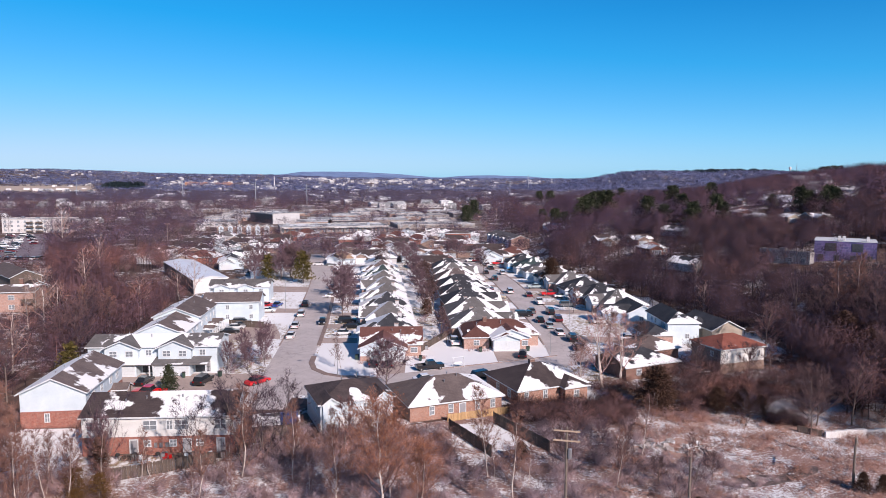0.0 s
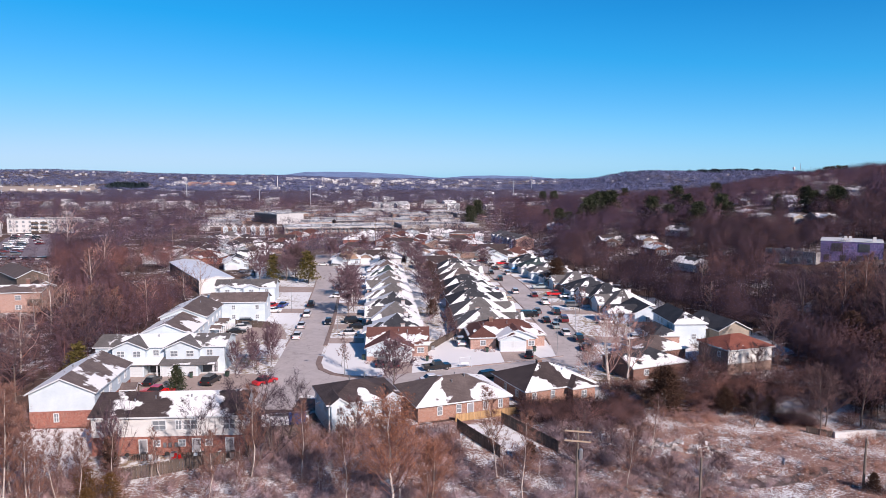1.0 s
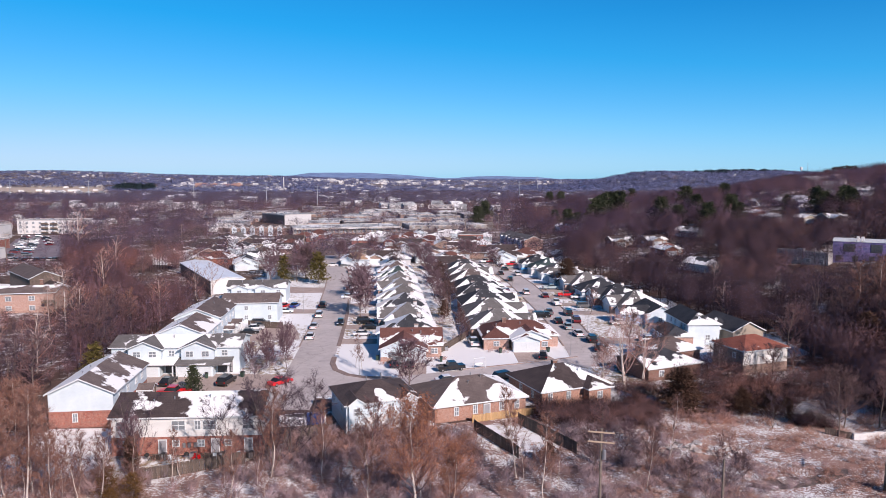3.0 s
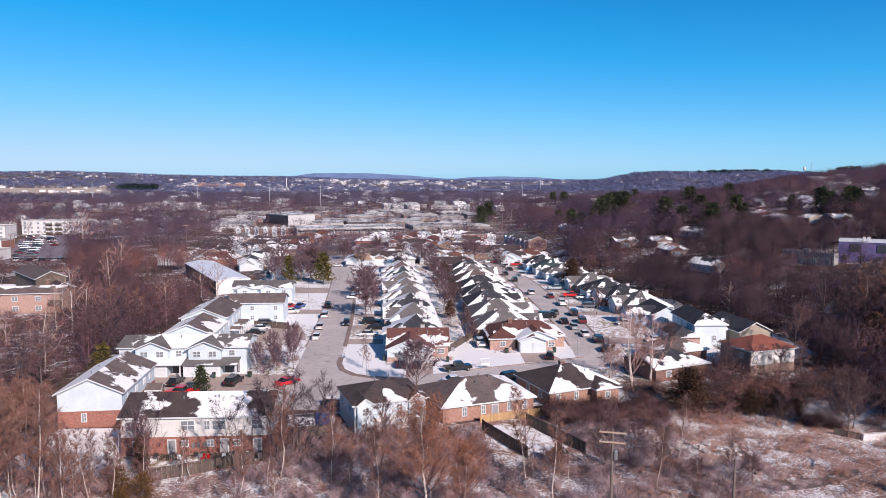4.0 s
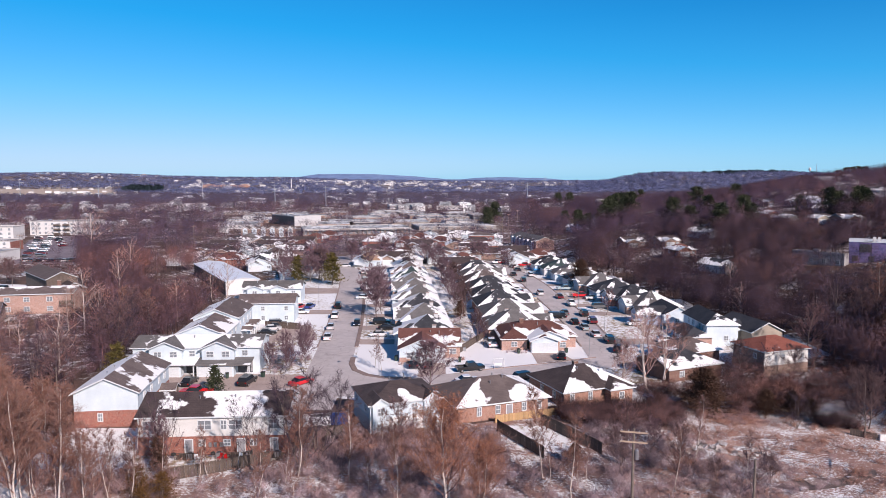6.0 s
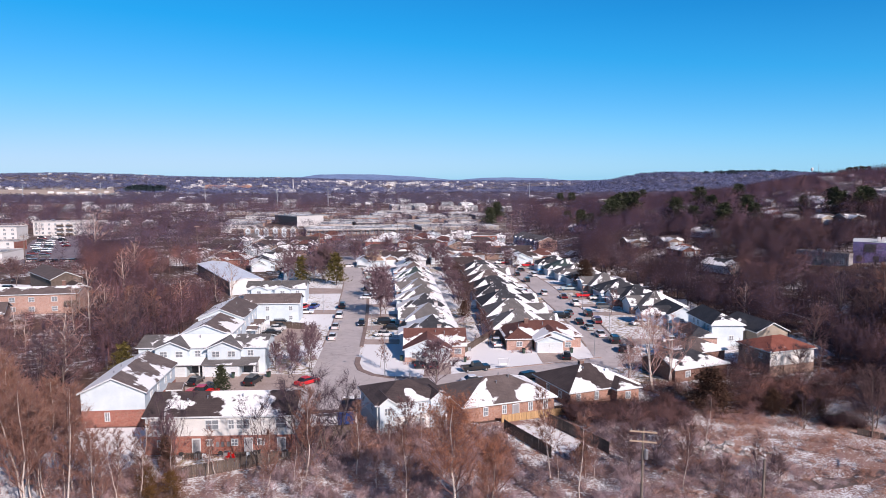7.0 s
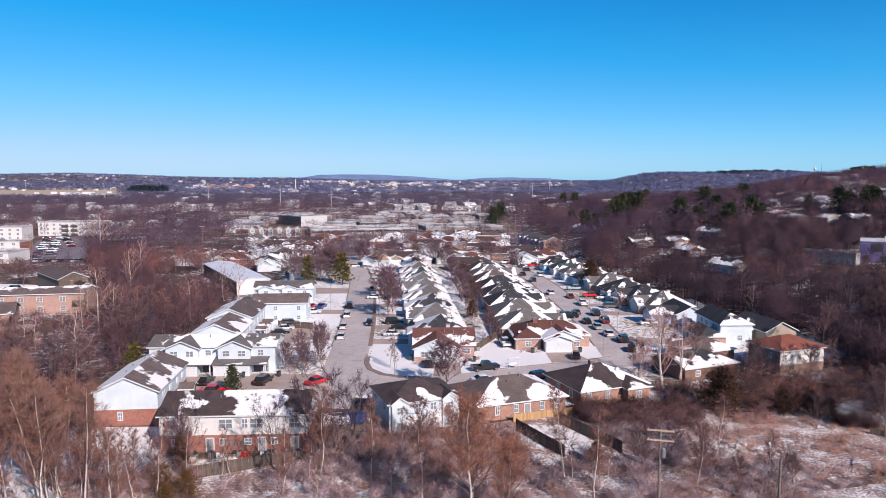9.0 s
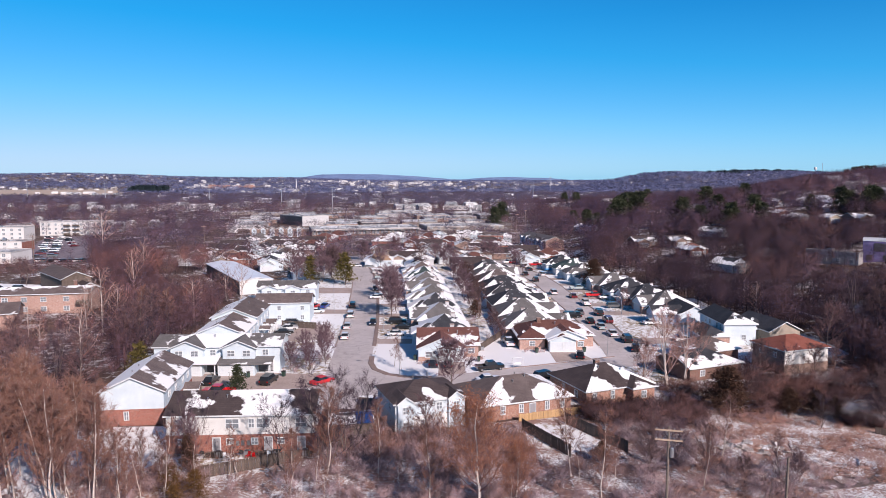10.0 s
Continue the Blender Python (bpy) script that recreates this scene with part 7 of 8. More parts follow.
def tree(key, i, x, y, s=1.0, rot=0.0, sh=None):
    t_, c_ = TREES[(key, i)]
    h = new({"cedar": "cedar", "gold": "evergreen_bush", "fir": "evergreen_tree", "olive": "evergreen_tree", "pine": "pine_tree", "rust": "birch_tree", "birch": "birch_tree", "rusty": "birch_tree", "thin": "sapling"}.get(key, "bare_tree"))
    h.matrix_basis = pose(x, y, float(terrain(x, y)), 0, 0, rot) @ Matrix.Diagonal((s, s, sh or s, 1))
    tagged(h, TREE_LABEL[key], "tree")
    part("trunk", t_, None, h)
    part("crown", c_, None, h)
    if key == "rust":
        part("leaves", RUST_LEAVES, None, h, "rust-coloured dead leaves")


rt = random.Random(4)
for x, y, k, s in ((-54, 81, 0, 0.98), (-51.3, 78.5, 1, 0.92), (-50.2, 82.5, 2, 0.84), (-57, 84, 3, 1.0), (-53, 74, 1, 0.98), (-60, 82, 2, 1.0), (-48.8, 75, 3, 0.86)):
    tree("rusty", k, x, y, s, rt.uniform(0, 360))
tree("rust", 0, 4.2, 70.5, 0.6, 140)
tree("rust", 0, -0.2, 68.0, 0.93)
tree("birch", 1, -5.5, 71.5, 0.75), tree("birch", 2, 3.6, 70.5, 0.62)
for x, y, k, s in ((-46, 70, 0, 1.1), (-43, 72.5, 1, 1.05), (-49, 74, 3, 1.1), (-52.5, 71, 1, 1.0), (-44.5, 76, 2, 1.0), (-39, 70, 0, 0.8), (-50, 78, 0, 1.0), (-55, 76, 2, 1.15),
                   (-58, 83, 1, 1.0), (-62, 90, 3, 1.0), (-61, 79, 1, 1.0), (-64, 86, 2, 1.0)):
    tree("birch", k, x, y, s, rt.uniform(0, 360))
for x, y, k, s in ((-20.6, 89, 0, 1.15), (-16.6, 86.5, 1, 0.95), (-24.6, 84.5, 2, 0.9), (-22.6, 91.8, 3, 0.85), (-16.2, 92.6, 2, 0.95), (-19, 84.6, 1, 0.8)):
    tree("limby", k, x, y, s, rt.uniform(0, 360))
tree("dense", 0, -2.2, 117.5, 1.0, 40), tree("dense", 1, -31.5, 134, 0.5, 0, 0.75), tree("dense", 2, -28.6, 138, 0.55, 40, 0.85), tree("dense", 3, -27.2, 132.5, 0.5, 80, 0.8), tree("dense", 0, -33.6, 129.6, 0.45, 0, 0.65), tree("dense", 2, -30, 129.4, 0.4, 10, 0.62)
tree("dense", 1, -17.6, 181.5, 1.3), tree("dense", 2, -20.6, 210, 1.15), tree("dense", 3, -16.8, 188, 1.0), tree("dense", 0, -21.5, 222, 0.8), tree("thin", 0, -13.6, 133.5, 0.9), tree("thin", 1, -12, 131, 0.7)
tree("pale", 0, 36.2, 117, 1.12, 20), tree("pale", 1, 40.2, 120, 1.0, 100), tree("pale", 2, 32.2, 119, 0.62), tree("grey", 2, 34, 125, 0.8)
tree("fir", 0, -40.2, 116.6, 0.95), tree("cedar", 0, 42.3, 106.6, 1.35, 0, 1.02), tree("cedar", 1, 51.4, 104.6, 0.7, 0, 0.62), tree("cedar", 1, 17.2, 86.4, 0.42), tree("gold", 0, -36.2, 76.6, 0.6), tree("gold", 1, -32.6, 74.6, 0.62), tree("gold", 1, -34.2, 72.6, 0.5), tree("limby", 1, -36.7, 84.2, 0.62, 0, 0.95), tree("dense", 1, -36.9, 84.4, 0.46, 0, 0.8), tree("cedar", 0, -36.6, 83.4, 0.44, 0, 0.75)
tree("white", 0, -88, 165, 1.0), tree("white", 1, -176, 345, 1.35, 60), tree("white", 2, -75, 130, 0.8), tree("white", 3, -104, 220, 0.9), tree("white", 1, -70, 178, 0.7), tree("white", 2, -120, 262, 0.9)
for x, y in ((-45.5, 77), (-47.5, 79.6), (-42, 75.4), (-40.2, 74), (-48.4, 77), (-51, 76), (-43.6, 80.6), (-38.6, 79.6), (-46.2, 73), (-41.6, 81.6), (-36.4, 75), (-33.8, 77.4), (-43, 77.5), (-41, 79), (-46.5, 81), (-39.5, 76), (-49.5, 82.5), (-53, 80), (-44.5, 74), (-37.5, 77.5)):
    tree("thin", rt.randrange(4), x, y, rt.uniform(0.9, 1.35), rt.uniform(0, 360))
tree("cedar", 1, 34.4, 70.2, 0.42), tree("cedar", 0, 57.4, 77.0, 0.36), tree("cedar", 1, 59.6, 76.6, 0.34), tree("cedar", 0, 55.0, 103.5, 0.62), tree("cedar", 1, 57.6, 102.8, 0.5)
tree("olive", 0, -59.5, 121.5, 0.78), tree("olive", 1, -56.4, 121, 0.5), tree("olive", 0, -52, 246, 0.95), tree("olive", 1, -38.4, 240, 1.15), tree("dense", 2, -47.6, 246, 1.0), tree("dense", 0, -43, 245, 0.9), tree("dense", 1, -56.5, 244, 1.0)
tree("grey", 0, -45, 252, 1.3), tree("dense", 2, -46, 255, 1.35), tree("dense", 1, -58, 262, 1.2), tree("grey", 3, -62, 258, 1.2), tree("grey", 1, -12, 268, 1.3), tree("grey", 2, 28, 268, 0.8), tree("cedar", 0, 48.4, 232, 1.4), tree("cedar", 1, 6.5, 212, 0.8), tree("grey", 1, 4.6, 186, 0.7), tree("grey", 3, 3, 223, 0.8)
tree("grey", 2, 8.4, 158, 0.7), tree("brown", 0, 9.5, 152, 0.5), tree("thin", 2, 5, 171, 0.9), tree("grey", 0, 46, 148, 0.9), tree("grey", 1, 51, 141, 0.8), tree("brown", 2, 46, 186, 0.6)
for x, y, k, s in ((5.2, 181, "cedar", 0.7), (7.0, 190, "grey", 0.9), (3.8, 199, "dense", 0.7), (6.2, 205, "grey", 0.9), (2.6, 214, "dense", 0.9), (4.8, 231, "grey", 1.0), (2.0, 240, "dense", 1.0), (4.4, 248, "cedar", 1.0), (0.6, 256, "dense", 1.1), (8.6, 166, "brown", 0.5)):
    tree(k, 1, x, y, s, x * 50)
tree("grey", 2, 64.5, 99, 0.9), tree("brown", 3, 70, 99, 0.9), tree("grey", 1, 61.6, 95.5, 1.1, 30, 1.15), tree("limby", 1, 53.5, 99, 0.5)
tree("grey", 1, 56.5, 125.5, 0.8), tree("limby", 2, 60.5, 124.5, 0.6), tree("grey", 3, 66.5, 125, 0.7), tree("brown", 1, 71.5, 127, 0.6)
tree("grey", 0, 29.2, 81.5, 0.5), tree("grey", 3, 31.4, 87, 0.55), tree("limby", 0, 27, 86, 0.42), tree("grey", 2, 33.4, 80, 0.4), tree("dense", 1, 30, 93, 0.4), tree("thin", 0, 28, 79, 1.0), tree("thin", 3, 33.8, 88, 1.2), tree("grey", 1, 22.5, 83, 0.7), tree("brown", 1, 25.8, 92, 0.6), tree("thin", 2, 38, 82, 0.8), tree("limby", 0, 36.6, 77, 0.45, 20, 0.6), tree("grey", 1, 40.4, 80.4, 0.42), tree("limby", 3, 33.6, 74.4, 0.36)
for i in range(18):
    x, y = rt.uniform(-33, 20), rt.uniform(72, 84)
    tree(rt.choice(["thin", "thin", "thin", "birch"]), rt.randrange(4), x, y, rt.uniform(0.5, 0.9), rt.uniform(0, 360))
for i in range(8):
    tree(rt.choice(["thin", "thin", "brown"]), rt.randrange(4), rt.uniform(-13, 4), rt.uniform(88, 96.5), rt.uniform(0.5, 0.8), rt.uniform(0, 360))
for i in range(22):
    tree(rt.choice(["brown", "brown", "limby", "birch"]), rt.randrange(4), rt.uniform(-88, -63), rt.uniform(84, 160), rt.uniform(0.8, 1.15), rt.uniform(0, 360))
for i in range(24):
    tree(rt.choice(["brown", "grey", "limby", "birch"]), rt.randrange(4), rt.uniform(76, 112), rt.uniform(104, 165), rt.uniform(0.9, 1.3), rt.uniform(0, 360))
for i in range(8):
    tree("cedar", i % 2, rt.uniform(74, 98), rt.uniform(104, 134), rt.uniform(0.8, 1.5), rt.uniform(0, 360))
for x, y, s in ((-152, 240, 1.0), (-158, 246, 1.1), (-147, 248, 0.9), (-165, 243, 1.0), (-172, 250, 1.1)):
    tree("brown", int(-x) % 4, x, y, s, x * 20, s * 0.7)
for i in range(9):
    tree("white", i % 4, rt.uniform(-112, -64), rt.uniform(96, 215), rt.uniform(0.5, 0.85), rt.uniform(0, 360))
for i in range(5):
    tree("white", i % 4, rt.uniform(78, 128), rt.uniform(118, 200), rt.uniform(0.5, 0.75), rt.uniform(0, 360))
for i in range(8):
    tree("dense", i % 4, rt.uniform(-60, 30), rt.uniform(285, 330), rt.uniform(0.7, 1.1), rt.uniform(0, 360))
# dark pines on the rise and by the town
for x, y, s in ((85, 458, 0.7), (86, 420, 0.8), (90, 412, 0.65), (96, 388, 1.2), (115, 456, 1.1), (114, 430, 1.22), (120, 428, 1.21), (124, 362, 1.04), (124, 336, 0.82), (160, 424, 1.05), (142, 360, 0.95), (130, 314, 0.95),
                (189, 435, 0.9), (149, 333, 0.94), (147, 321, 0.76), (328, 620, 0.83), (180, 339, 0.62), (182, 317, 0.92), (184, 313, 0.79), (190, 308, 0.9), (193, 308, 0.79), (37, 530, 1.0), (47, 576, 1.15), (363, 620, 0.85), (371, 620, 0.95),
                (376, 620, 0.95), (381, 620, 0.95), (387, 620, 0.9), (321, 620, 0.67), (245, 827, 1.08), (151, 785, 1.14), (149, 848, 1.1)):
    tree("pine", rt.randrange(2), x, y, s * 1.0, rt.uniform(0, 360), s * 1.02)

# ---------- woods, brush and grass ----------
FAR = [far_tree(300 + i, 200, 0.95, 0.33, i < 3) for i in range(6)]
MID = [far_tree(320 + i, 430, 1.25, 0.13) for i in range(5)]
CLUMP = [far_tree(340 + i, 42, 2.6, 0.72, False) for i in range(5)]


def near_house(x, y, d):
    return any(abs(x - a) < d and (-1.2 if x > 76 else -2.4) * d < y - c < d for a, c in HOUSE_SPOTS)


def before_house(x, y):
    """True on the falling ground below a house of the wooded hill."""
    return any(0 < c - y < 34 and abs(x - a * y / c) < 5.5 for a, c in HILL_SPOTS)


def in_woods(x, y):
    """True where the land is wooded."""
    if y < 300:
        east = np.interp(y, [60, 104, 118, 150, 165, 190, 230, 270, 300], [76, 72, 78, 82, 78, 71, 65, 61, 57])
        west = np.interp(y, [60, 95, 120, 150, 200, 215, 270, 300], [-58, -62, -66, -62, -66, -69, -76, -100])
        if x > east:
            return not ((0 < (x - 133.3) * 0.848 - (y - 220) * 0.53 + 1.5 < 21 and -4 < (x - 133.3) * 0.53 + (y - 220) * 0.848 < 17) or abs((x - 120.3) * 0.825 + (y - 230.4) * 0.566) < 1.8 and -3 < (x - 120.3) * 0.566 - (y - 230.4) * 0.825 < 20 or (abs(x - 90.3 - (179.4 - y) * 0.184) < 2.0 and 152 < y < 182))
        if x < west:
            if y > 222 and x < -0.545 * y:
                return 262 < y < 292
            if -152 < x < -120 and 205 < y < 246 and x < -120 - 0.86 * (y - 222):
                return False
            lx, ly = (x + 69.8) * 0.869 + (y - 218.8) * 0.495, -(x + 69.8) * 0.495 + (y - 218.8) * 0.869
            if -20 < lx < 13 and -5 < ly < 57:
                return False
            return not ((-172 < x < (-100 if y < 204 else -117) and 140 < y < 234 and not (x > -112 and y < 180)) or (x < -195 and y > 235))
        return False
    if x > np.interp(y, [300, 340, 450, 600], [62, 64, 62, 70]):
        return True
    return x < -130 and not (x < -0.545 * y + 4 and y < 454) and not (-130 > x > -135)


spots = []
r5 = random.Random(21)
for _ in range(20000):
    y = r5.uniform(78, 330)
    x = r5.uniform(-0.72 * y - 6, 0.74 * y + 10)
    if len(spots) < 2300 and in_woods(x, y) and (x > 0 or r5.random() < 0.85) and not near_house(x, y, 7.6):
        e = x > 0
        s = (r5.uniform(3.5, 6) if 106 < x < 165 and 165 < y < 213 else r5.uniform(6.5, 12.5)) if e else (r5.uniform(2.8, 6) if (y > 200 and x < -0.53 * y) or (100 < y < 186 and x < -0.52 * y) else r5.uniform(5, 12.5))
        s *= 0.62 if e and before_house(x, y) else 1.0
        s *= 0.8 if e and 0.49 < x / y < 0.64 and 0 < (x - 90.3) * 0.98 + (182 - y) * 0.18 + 14 and 0 < 179.4 - (x / y - 0.503) * 226 - y < 22 else 1.0
        group = noise.noise(Vector((x * 0.035, y * 0.02, 9.0))) * 0.4
        spots.append((x, y, float(terrain(x, y)), s * r5.uniform(0.65, 1.0), s, r5.uniform(0, 6.3), r5.randrange(5), min(1, max(0, r5.gauss(0.27 if e else 0.3, 0.3) + group))))
scatter("woods", MID, [p for p in spots if p[0] > 0], M_EASTWOOD, "dense leafless dark purple-brown woodland below a hill", "woods")
scatter("woods", MID, [p for p in spots if p[0] <= 0], M_WESTWOOD, "leafless russet and purple-grey woodland beside houses", "woods")
spots = []
for _ in range(40000):
    y = 300 + 620 * r5.random()
    x = r5.uniform(-0.71 * y, 0.74 * y)
    if len(spots) >= 5500:
        break
    w = in_woods(x, y)
    dens = 0.12 if x < -0.545 * y + 4 and y < 454 else (1.0 if x > 0 else 0.55) if w else (0.75 if y < 440 else (0.9 if y < 720 and -0.3 * y < x < 0.08 * y else 0.8))
    if r5.random() < dens and not near_house(x, y, 6.8 if w else 5) and not any(math.hypot(x - a, y - 6 - c) < 15 for a, c in far_spots) and not (-130 < x < -15 and 434 < y < 500) and not (-16 < x < 46 and 470 < y < 525) and not (-132 < x < -84 and 515 < y < 590):
        s = r5.uniform(8.5, 14.5) if w else (r5.uniform(3, 5) if x < -0.54 * y and y < 454 else r5.uniform(5, 10))
        s *= 0.62 if x > 60 and before_house(x, y) else 1.0
        spots.append((x, y, float(terrain(x, y)), s * r5.uniform(0.8, 1.15), s, r5.uniform(0, 6.3), r5.randrange(6), min(1, max(0, r5.gauss(0.38, 0.3) + 0.5 * noise.noise(Vector((x * 0.03, y * 0.012, 4.0)))))))
scatter("woods", FAR, [p for p in spots if p[0] > 0.12 * p[1]], M_HILLTWIG, "leafless haze-tinted dusky purple woodland on a long hill", "woods")
scatter("woods", FAR, [p for p in spots if p[0] <= 0.12 * p[1]], M_FARHAZETWIG, "leafless haze-tinted purple-brown woodland on the rise and about the town", "woods")
spots = []
for _ in range(4500):
    y = 900 + 560 * r5.random()
    x = r5.uniform(-0.75, 0.75) * y
    if -0.9 < x / y < -0.465 and 1262 < y < 2200:
        continue
    s = r5.uniform(8, 13)
    spots.append((x, y, float(terrain(x, y)), s * 2.0, s, r5.uniform(0, 6.3), r5.randrange(5), r5.gauss(0.5, 0.25)))
scatter("woods", CLUMP, spots, M_MIDHAZE, "far leafless haze-tinted woods among scattered roofs", "woods")
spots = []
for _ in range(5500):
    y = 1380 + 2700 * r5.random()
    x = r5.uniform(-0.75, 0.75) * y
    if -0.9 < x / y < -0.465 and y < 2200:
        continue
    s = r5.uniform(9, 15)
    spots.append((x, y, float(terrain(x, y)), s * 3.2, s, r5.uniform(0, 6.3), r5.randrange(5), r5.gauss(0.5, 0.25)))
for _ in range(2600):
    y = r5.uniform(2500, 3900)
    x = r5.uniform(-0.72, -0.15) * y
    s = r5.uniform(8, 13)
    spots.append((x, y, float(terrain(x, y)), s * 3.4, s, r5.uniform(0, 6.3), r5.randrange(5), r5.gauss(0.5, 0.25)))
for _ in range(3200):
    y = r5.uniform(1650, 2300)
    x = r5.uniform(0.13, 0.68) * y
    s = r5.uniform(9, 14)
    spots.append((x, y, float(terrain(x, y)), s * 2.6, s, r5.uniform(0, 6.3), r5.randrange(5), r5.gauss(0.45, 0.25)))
scatter("backdrop_woods", CLUMP, spots, M_HAZYWOOD, "far woods on plain and ridge, coloured blue-grey with haze", "woods")
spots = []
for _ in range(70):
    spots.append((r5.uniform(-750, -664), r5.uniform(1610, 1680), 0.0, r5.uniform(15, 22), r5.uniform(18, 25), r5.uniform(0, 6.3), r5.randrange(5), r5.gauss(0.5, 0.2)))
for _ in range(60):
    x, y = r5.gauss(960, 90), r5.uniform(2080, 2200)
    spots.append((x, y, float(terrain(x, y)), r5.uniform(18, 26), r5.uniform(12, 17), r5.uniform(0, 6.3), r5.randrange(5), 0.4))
scatter("pine_grove", [far_tree(360 + i, 260, 2.2, 0.5, False) for i in range(5)], spots, M_FARPINE, "dark haze-tinted evergreen grove beyond the hay field", "grove")

BUSH = [bush(400 + i, 1.0, 1.0) for i in range(6)]
spots = []


def brush(n_, x0, x1, y0, y1, h0, h1, mid, w=1.0, test=None):
    for _ in range(n_):
        x, y = r5.uniform(x0, x1), r5.uniform(y0, y1)
        if test and not test(x, y):
            continue
        s = r5.uniform(h0, h1)
        spots.append((x, y, 0.0, s * r5.uniform(0.8, 1.4) * w, s, r5.uniform(0, 6.3), r5.randrange(6), min(1, max(0, r5.gauss(mid, 0.22)))))


brush(200, -36, 24, 64, 84, 1.2, 3.4, 0.34)
brush(170, -18, 8, 68, 90, 0.9, 2.2, 0.45)
brush(90, -62, -34, 66, 84, 1.4, 3.4, 0.66, 1.0, lambda x, y: abs(y - 78.2 + 1.05 * (x + 52.6)) > 3)
brush(130, -60, -42, 80, 99, 0.8, 2.2, 0.7, 1.0, lambda x, y: x < -57 or y < 83)
brush(100, -20, 6, 84, 97, 1.5, 3.6, 0.5)
brush(90, -14, 8, 86, 96.5, 1.4, 3.2, 0.8)
brush(210, 20, 36, 66, 102, 0.7, 2.4, 0.2)
brush(260, 30, 92, 82, 106, 0.5, 1.5, 0.8)
brush(90, 24, 92, 66, 84, 0.5, 1.3, 0.7)
brush(130, 33, 46, 66, 88, 0.7, 2.0, 0.2)
brush(60, 64, 92, 84, 95, 0.9, 1.8, 0.9)
brush(30, -35.5, -27, 129, 141, 0.6, 1.8, 0.4)
brush(70, -63, -57, 100, 150, 1.0, 2.6, 0.7)
brush(14, -9.4, -5.2, 134.8, 136.6, 0.7, 1.1, 0.75)
brush(10, 2.0, 4.6, 138.4, 139.6, 0.7, 1.1, 0.75)
brush(70, 41, 50, 100.5, 106, 0.7, 1.5, 0.8, 1.3)
brush(10, 14, 18.6, 144.2, 145.8, 0.8, 1.4, 0.7)
brush(40, 2, 9, 150, 260, 0.8, 2.2, 0.5)
scatter("brush", BUSH, spots, M_BUSH, "tangled leafless brush in grey and russet", "brush")
spots = []
brush(330, 22, 62, 97, 120, 1.4, 3.2, 0.55, 1.2, lambda x, y: not (37.5 < x < 47.5 and y < 108.5) and y > 98 + 0.22 * (x - 22) and not (18 < x < 34 and y > 106) and not (40 < x < 56 and y > 121))
brush(260, 48, 96, 103, 134, 1.8, 4.2, 0.35, 1.2, lambda x, y: y > 108 + 0.05 * (x - 48) and not (57 < x < 75 and y > 126))
brush(60, 66, 100, 96, 110, 1.5, 3.0, 0.3, 1.2)
brush(170, 19, 37, 100, 106, 2.0, 3.8, 0.3, 1.2, lambda x, y: y > 101.5 - 0.16 * (x - 19))
brush(24, 58, 63, 98.5, 102.5, 1.6, 2.8, 0.1, 1.2)
scatter("brush", BUSH, spots, M_THICKTWIG, "dark red-brown leafless thicket below the houses", "brush", 3)

spots = []
for _ in range(3600):
    x, y = r5.uniform(24, 100), r5.uniform(66, 108)
    if noise.noise(Vector((x * 0.12, y * 0.2, 3.0))) < -0.05:
        continue
    s = r5.uniform(0.35, 0.9)
    spots.append((x, y, 0.03, s * 1.8, s, r5.uniform(0, 6.3), r5.randrange(3), min(1, max(0, r5.gauss(0.5, 0.25)))))
for _ in range(900):
    s = r5.uniform(0.3, 0.8)
    spots.append((r5.uniform(-56, 24), r5.uniform(66, 97), 0.0, s * 1.6, s, r5.uniform(0, 6.3), r5.randrange(3), r5.gauss(0.3, 0.2)))
scatter("dry_grass", [bush(420 + i, 1.0, 1.0, 60, 0.035) for i in range(3)], spots, M_GRASS, "tufts of tan dry grass", "grass")


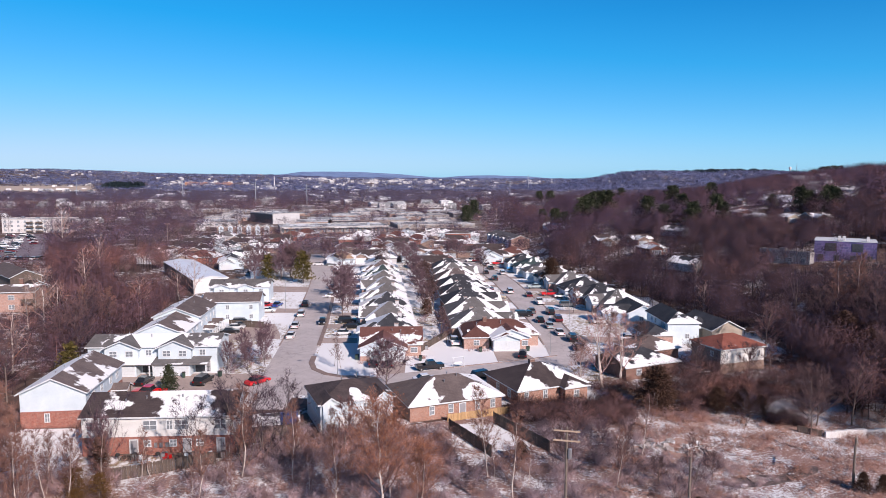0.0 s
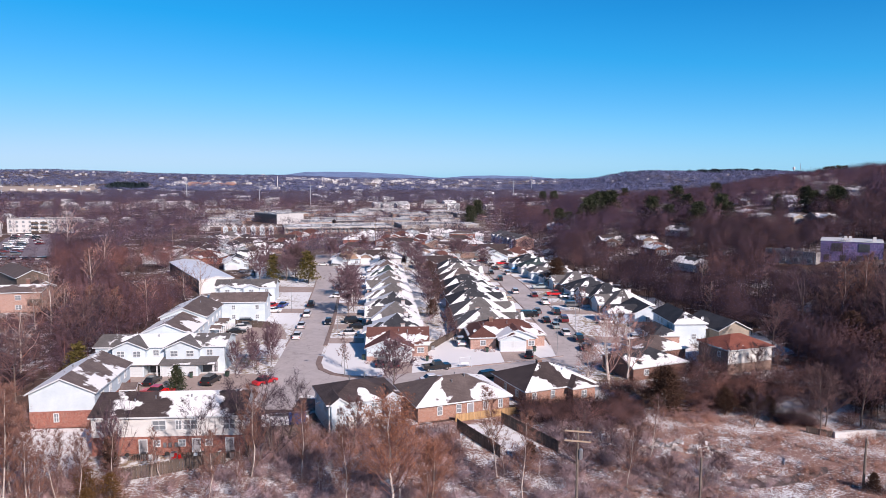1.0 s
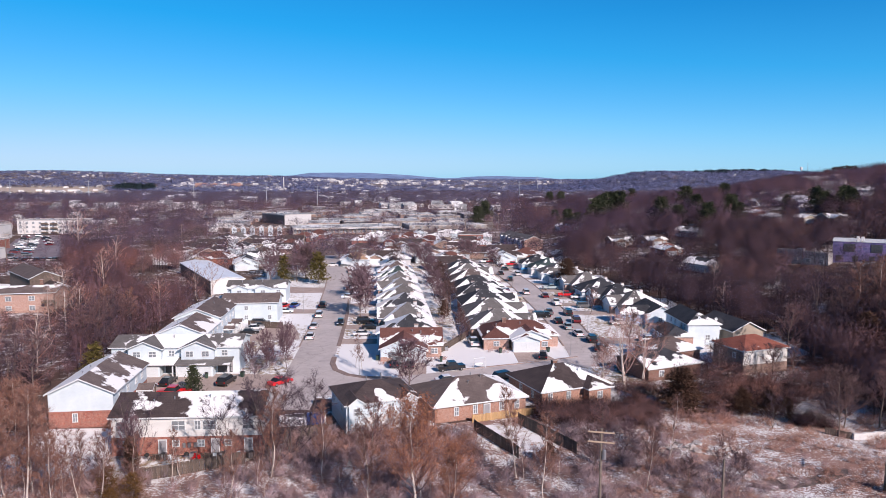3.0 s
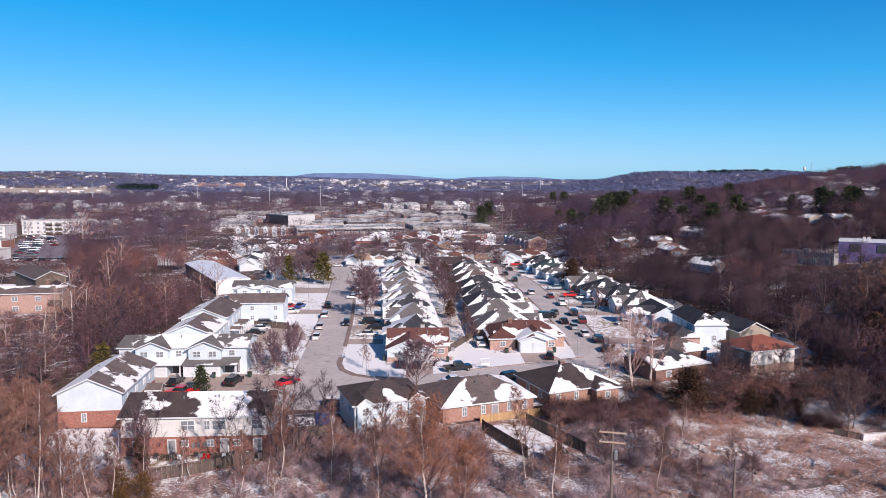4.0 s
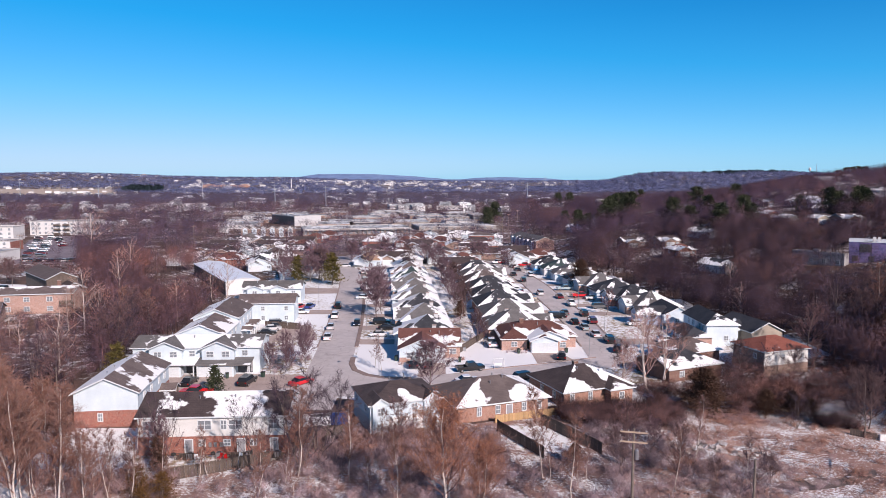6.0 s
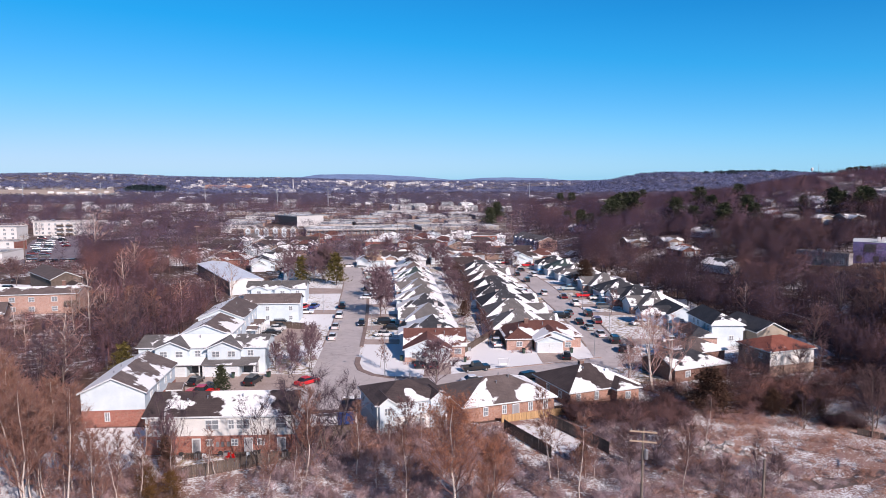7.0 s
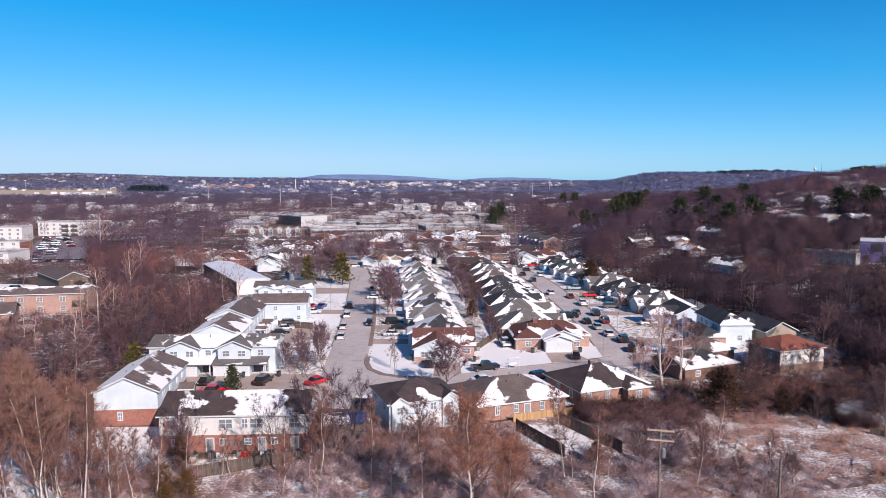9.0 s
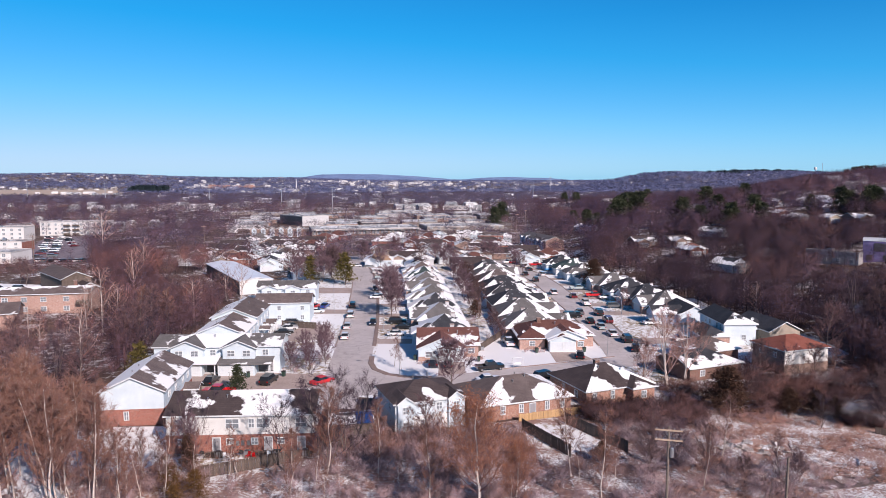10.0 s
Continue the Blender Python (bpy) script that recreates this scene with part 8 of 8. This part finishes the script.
# ---------- roofs scattered over the far plain and ridge ----------
def far_roofs(name, n_, y0, y1, x0, x1, material, label, seed, test=None, big=1.0):
    r = random.Random(seed)
    b = Build()
    while n_ > 0:
        y = r.uniform(y0, y1)
        x = r.uniform(x0, x1) * y
        if test and not test(x, y):
            continue
        n_ -= 1
        z, w, d, ht = float(terrain(x, y)) - 0.5, big * r.uniform(9, 16) / 2, r.uniform(7, 10) / 2, r.uniform(4, 7) * (0.5 + 0.5 * big)
        c, s = math.cos(r.uniform(-0.6, 0.6)), math.sin(r.uniform(-0.6, 0.6))
        P = [(-w, -d, 0), (w, -d, 0), (w, d, 0), (-w, d, 0), (-w, -d, ht), (w, -d, ht), (w, d, ht), (-w, d, ht), (-w, 0, ht + d * 0.5), (w, 0, ht + d * 0.5)]
        b.solid([(x + a * c - e * s, y + a * s + e * c, z + g) for a, e, g in P], [(0, 1, 5, 4), (1, 2, 6, 9, 5), (2, 3, 7, 6), (3, 0, 4, 8, 7), (4, 5, 9, 8), (6, 7, 8, 9)])
    tagged(part(name, b, material, None), label, "houses", kind="stuff")


far_roofs("far_houses", 170, 760, 1500, -0.7, 0.25, M_FLATROOF, "snow-roofed houses scattered through far woods", 1)
far_roofs("far_houses", 330, 1500, 3900, -0.7, 0.2, M_WHITEWALL, "pale distant roofs on the far plain", 2)
far_roofs("far_houses", 60, 1650, 2100, 0.2, 0.62, M_WHITEWALL, "pale houses scattered up a far ridge", 3, None, 0.6)
far_roofs("far_houses", 22, 460, 850, -0.66, -0.26, M_FLATROOF, "snow-roofed houses among bare trees", 7, lambda x, y: all(math.hypot(x - a, y - c) > 24 for a, c in far_spots) and not (-125 < x < -45 and 405 < y < 530), 0.6)
far_roofs("far_houses", 26, 420, 700, 0.2, 0.6, M_FLATROOF, "snow-roofed houses in hillside woods", 4)
far_roofs("far_houses", 34, 2900, 3200, -0.2, -0.142, M_WHITEWALL, "pale roofs of a distant town quarter", 11, None, 1.5)
far_roofs("far_houses", 46, 2350, 2750, -0.37, -0.27, M_WHITEWALL, "white roofs of a distant town quarter", 12, None, 1.2)
far_roofs("far_houses", 20, 2300, 2420, -0.34, -0.27, M_BRICK_ORANGE, "long orange brick blocks on the far plain", 13, None, 1.8)
far_roofs("far_houses", 10, 3700, 3800, -0.245, -0.225, M_WHITEWALL, "white tall blocks on the far skyline", 14, None, 2.6)
far_roofs("far_houses", 34, 2600, 3100, -0.11, 0.02, M_WHITEWALL, "pale roofs of a distant town quarter", 15, None, 1.2)
far_roofs("far_houses", 20, 2200, 2300, -0.577, -0.473, M_TANWALL, "low pale buildings along a far field", 16, None, 0.7)
far_roofs("far_houses", 34, 2700, 3300, -0.63, -0.4, M_TANWALL, "pale houses on low western hills", 17, None, 0.6)
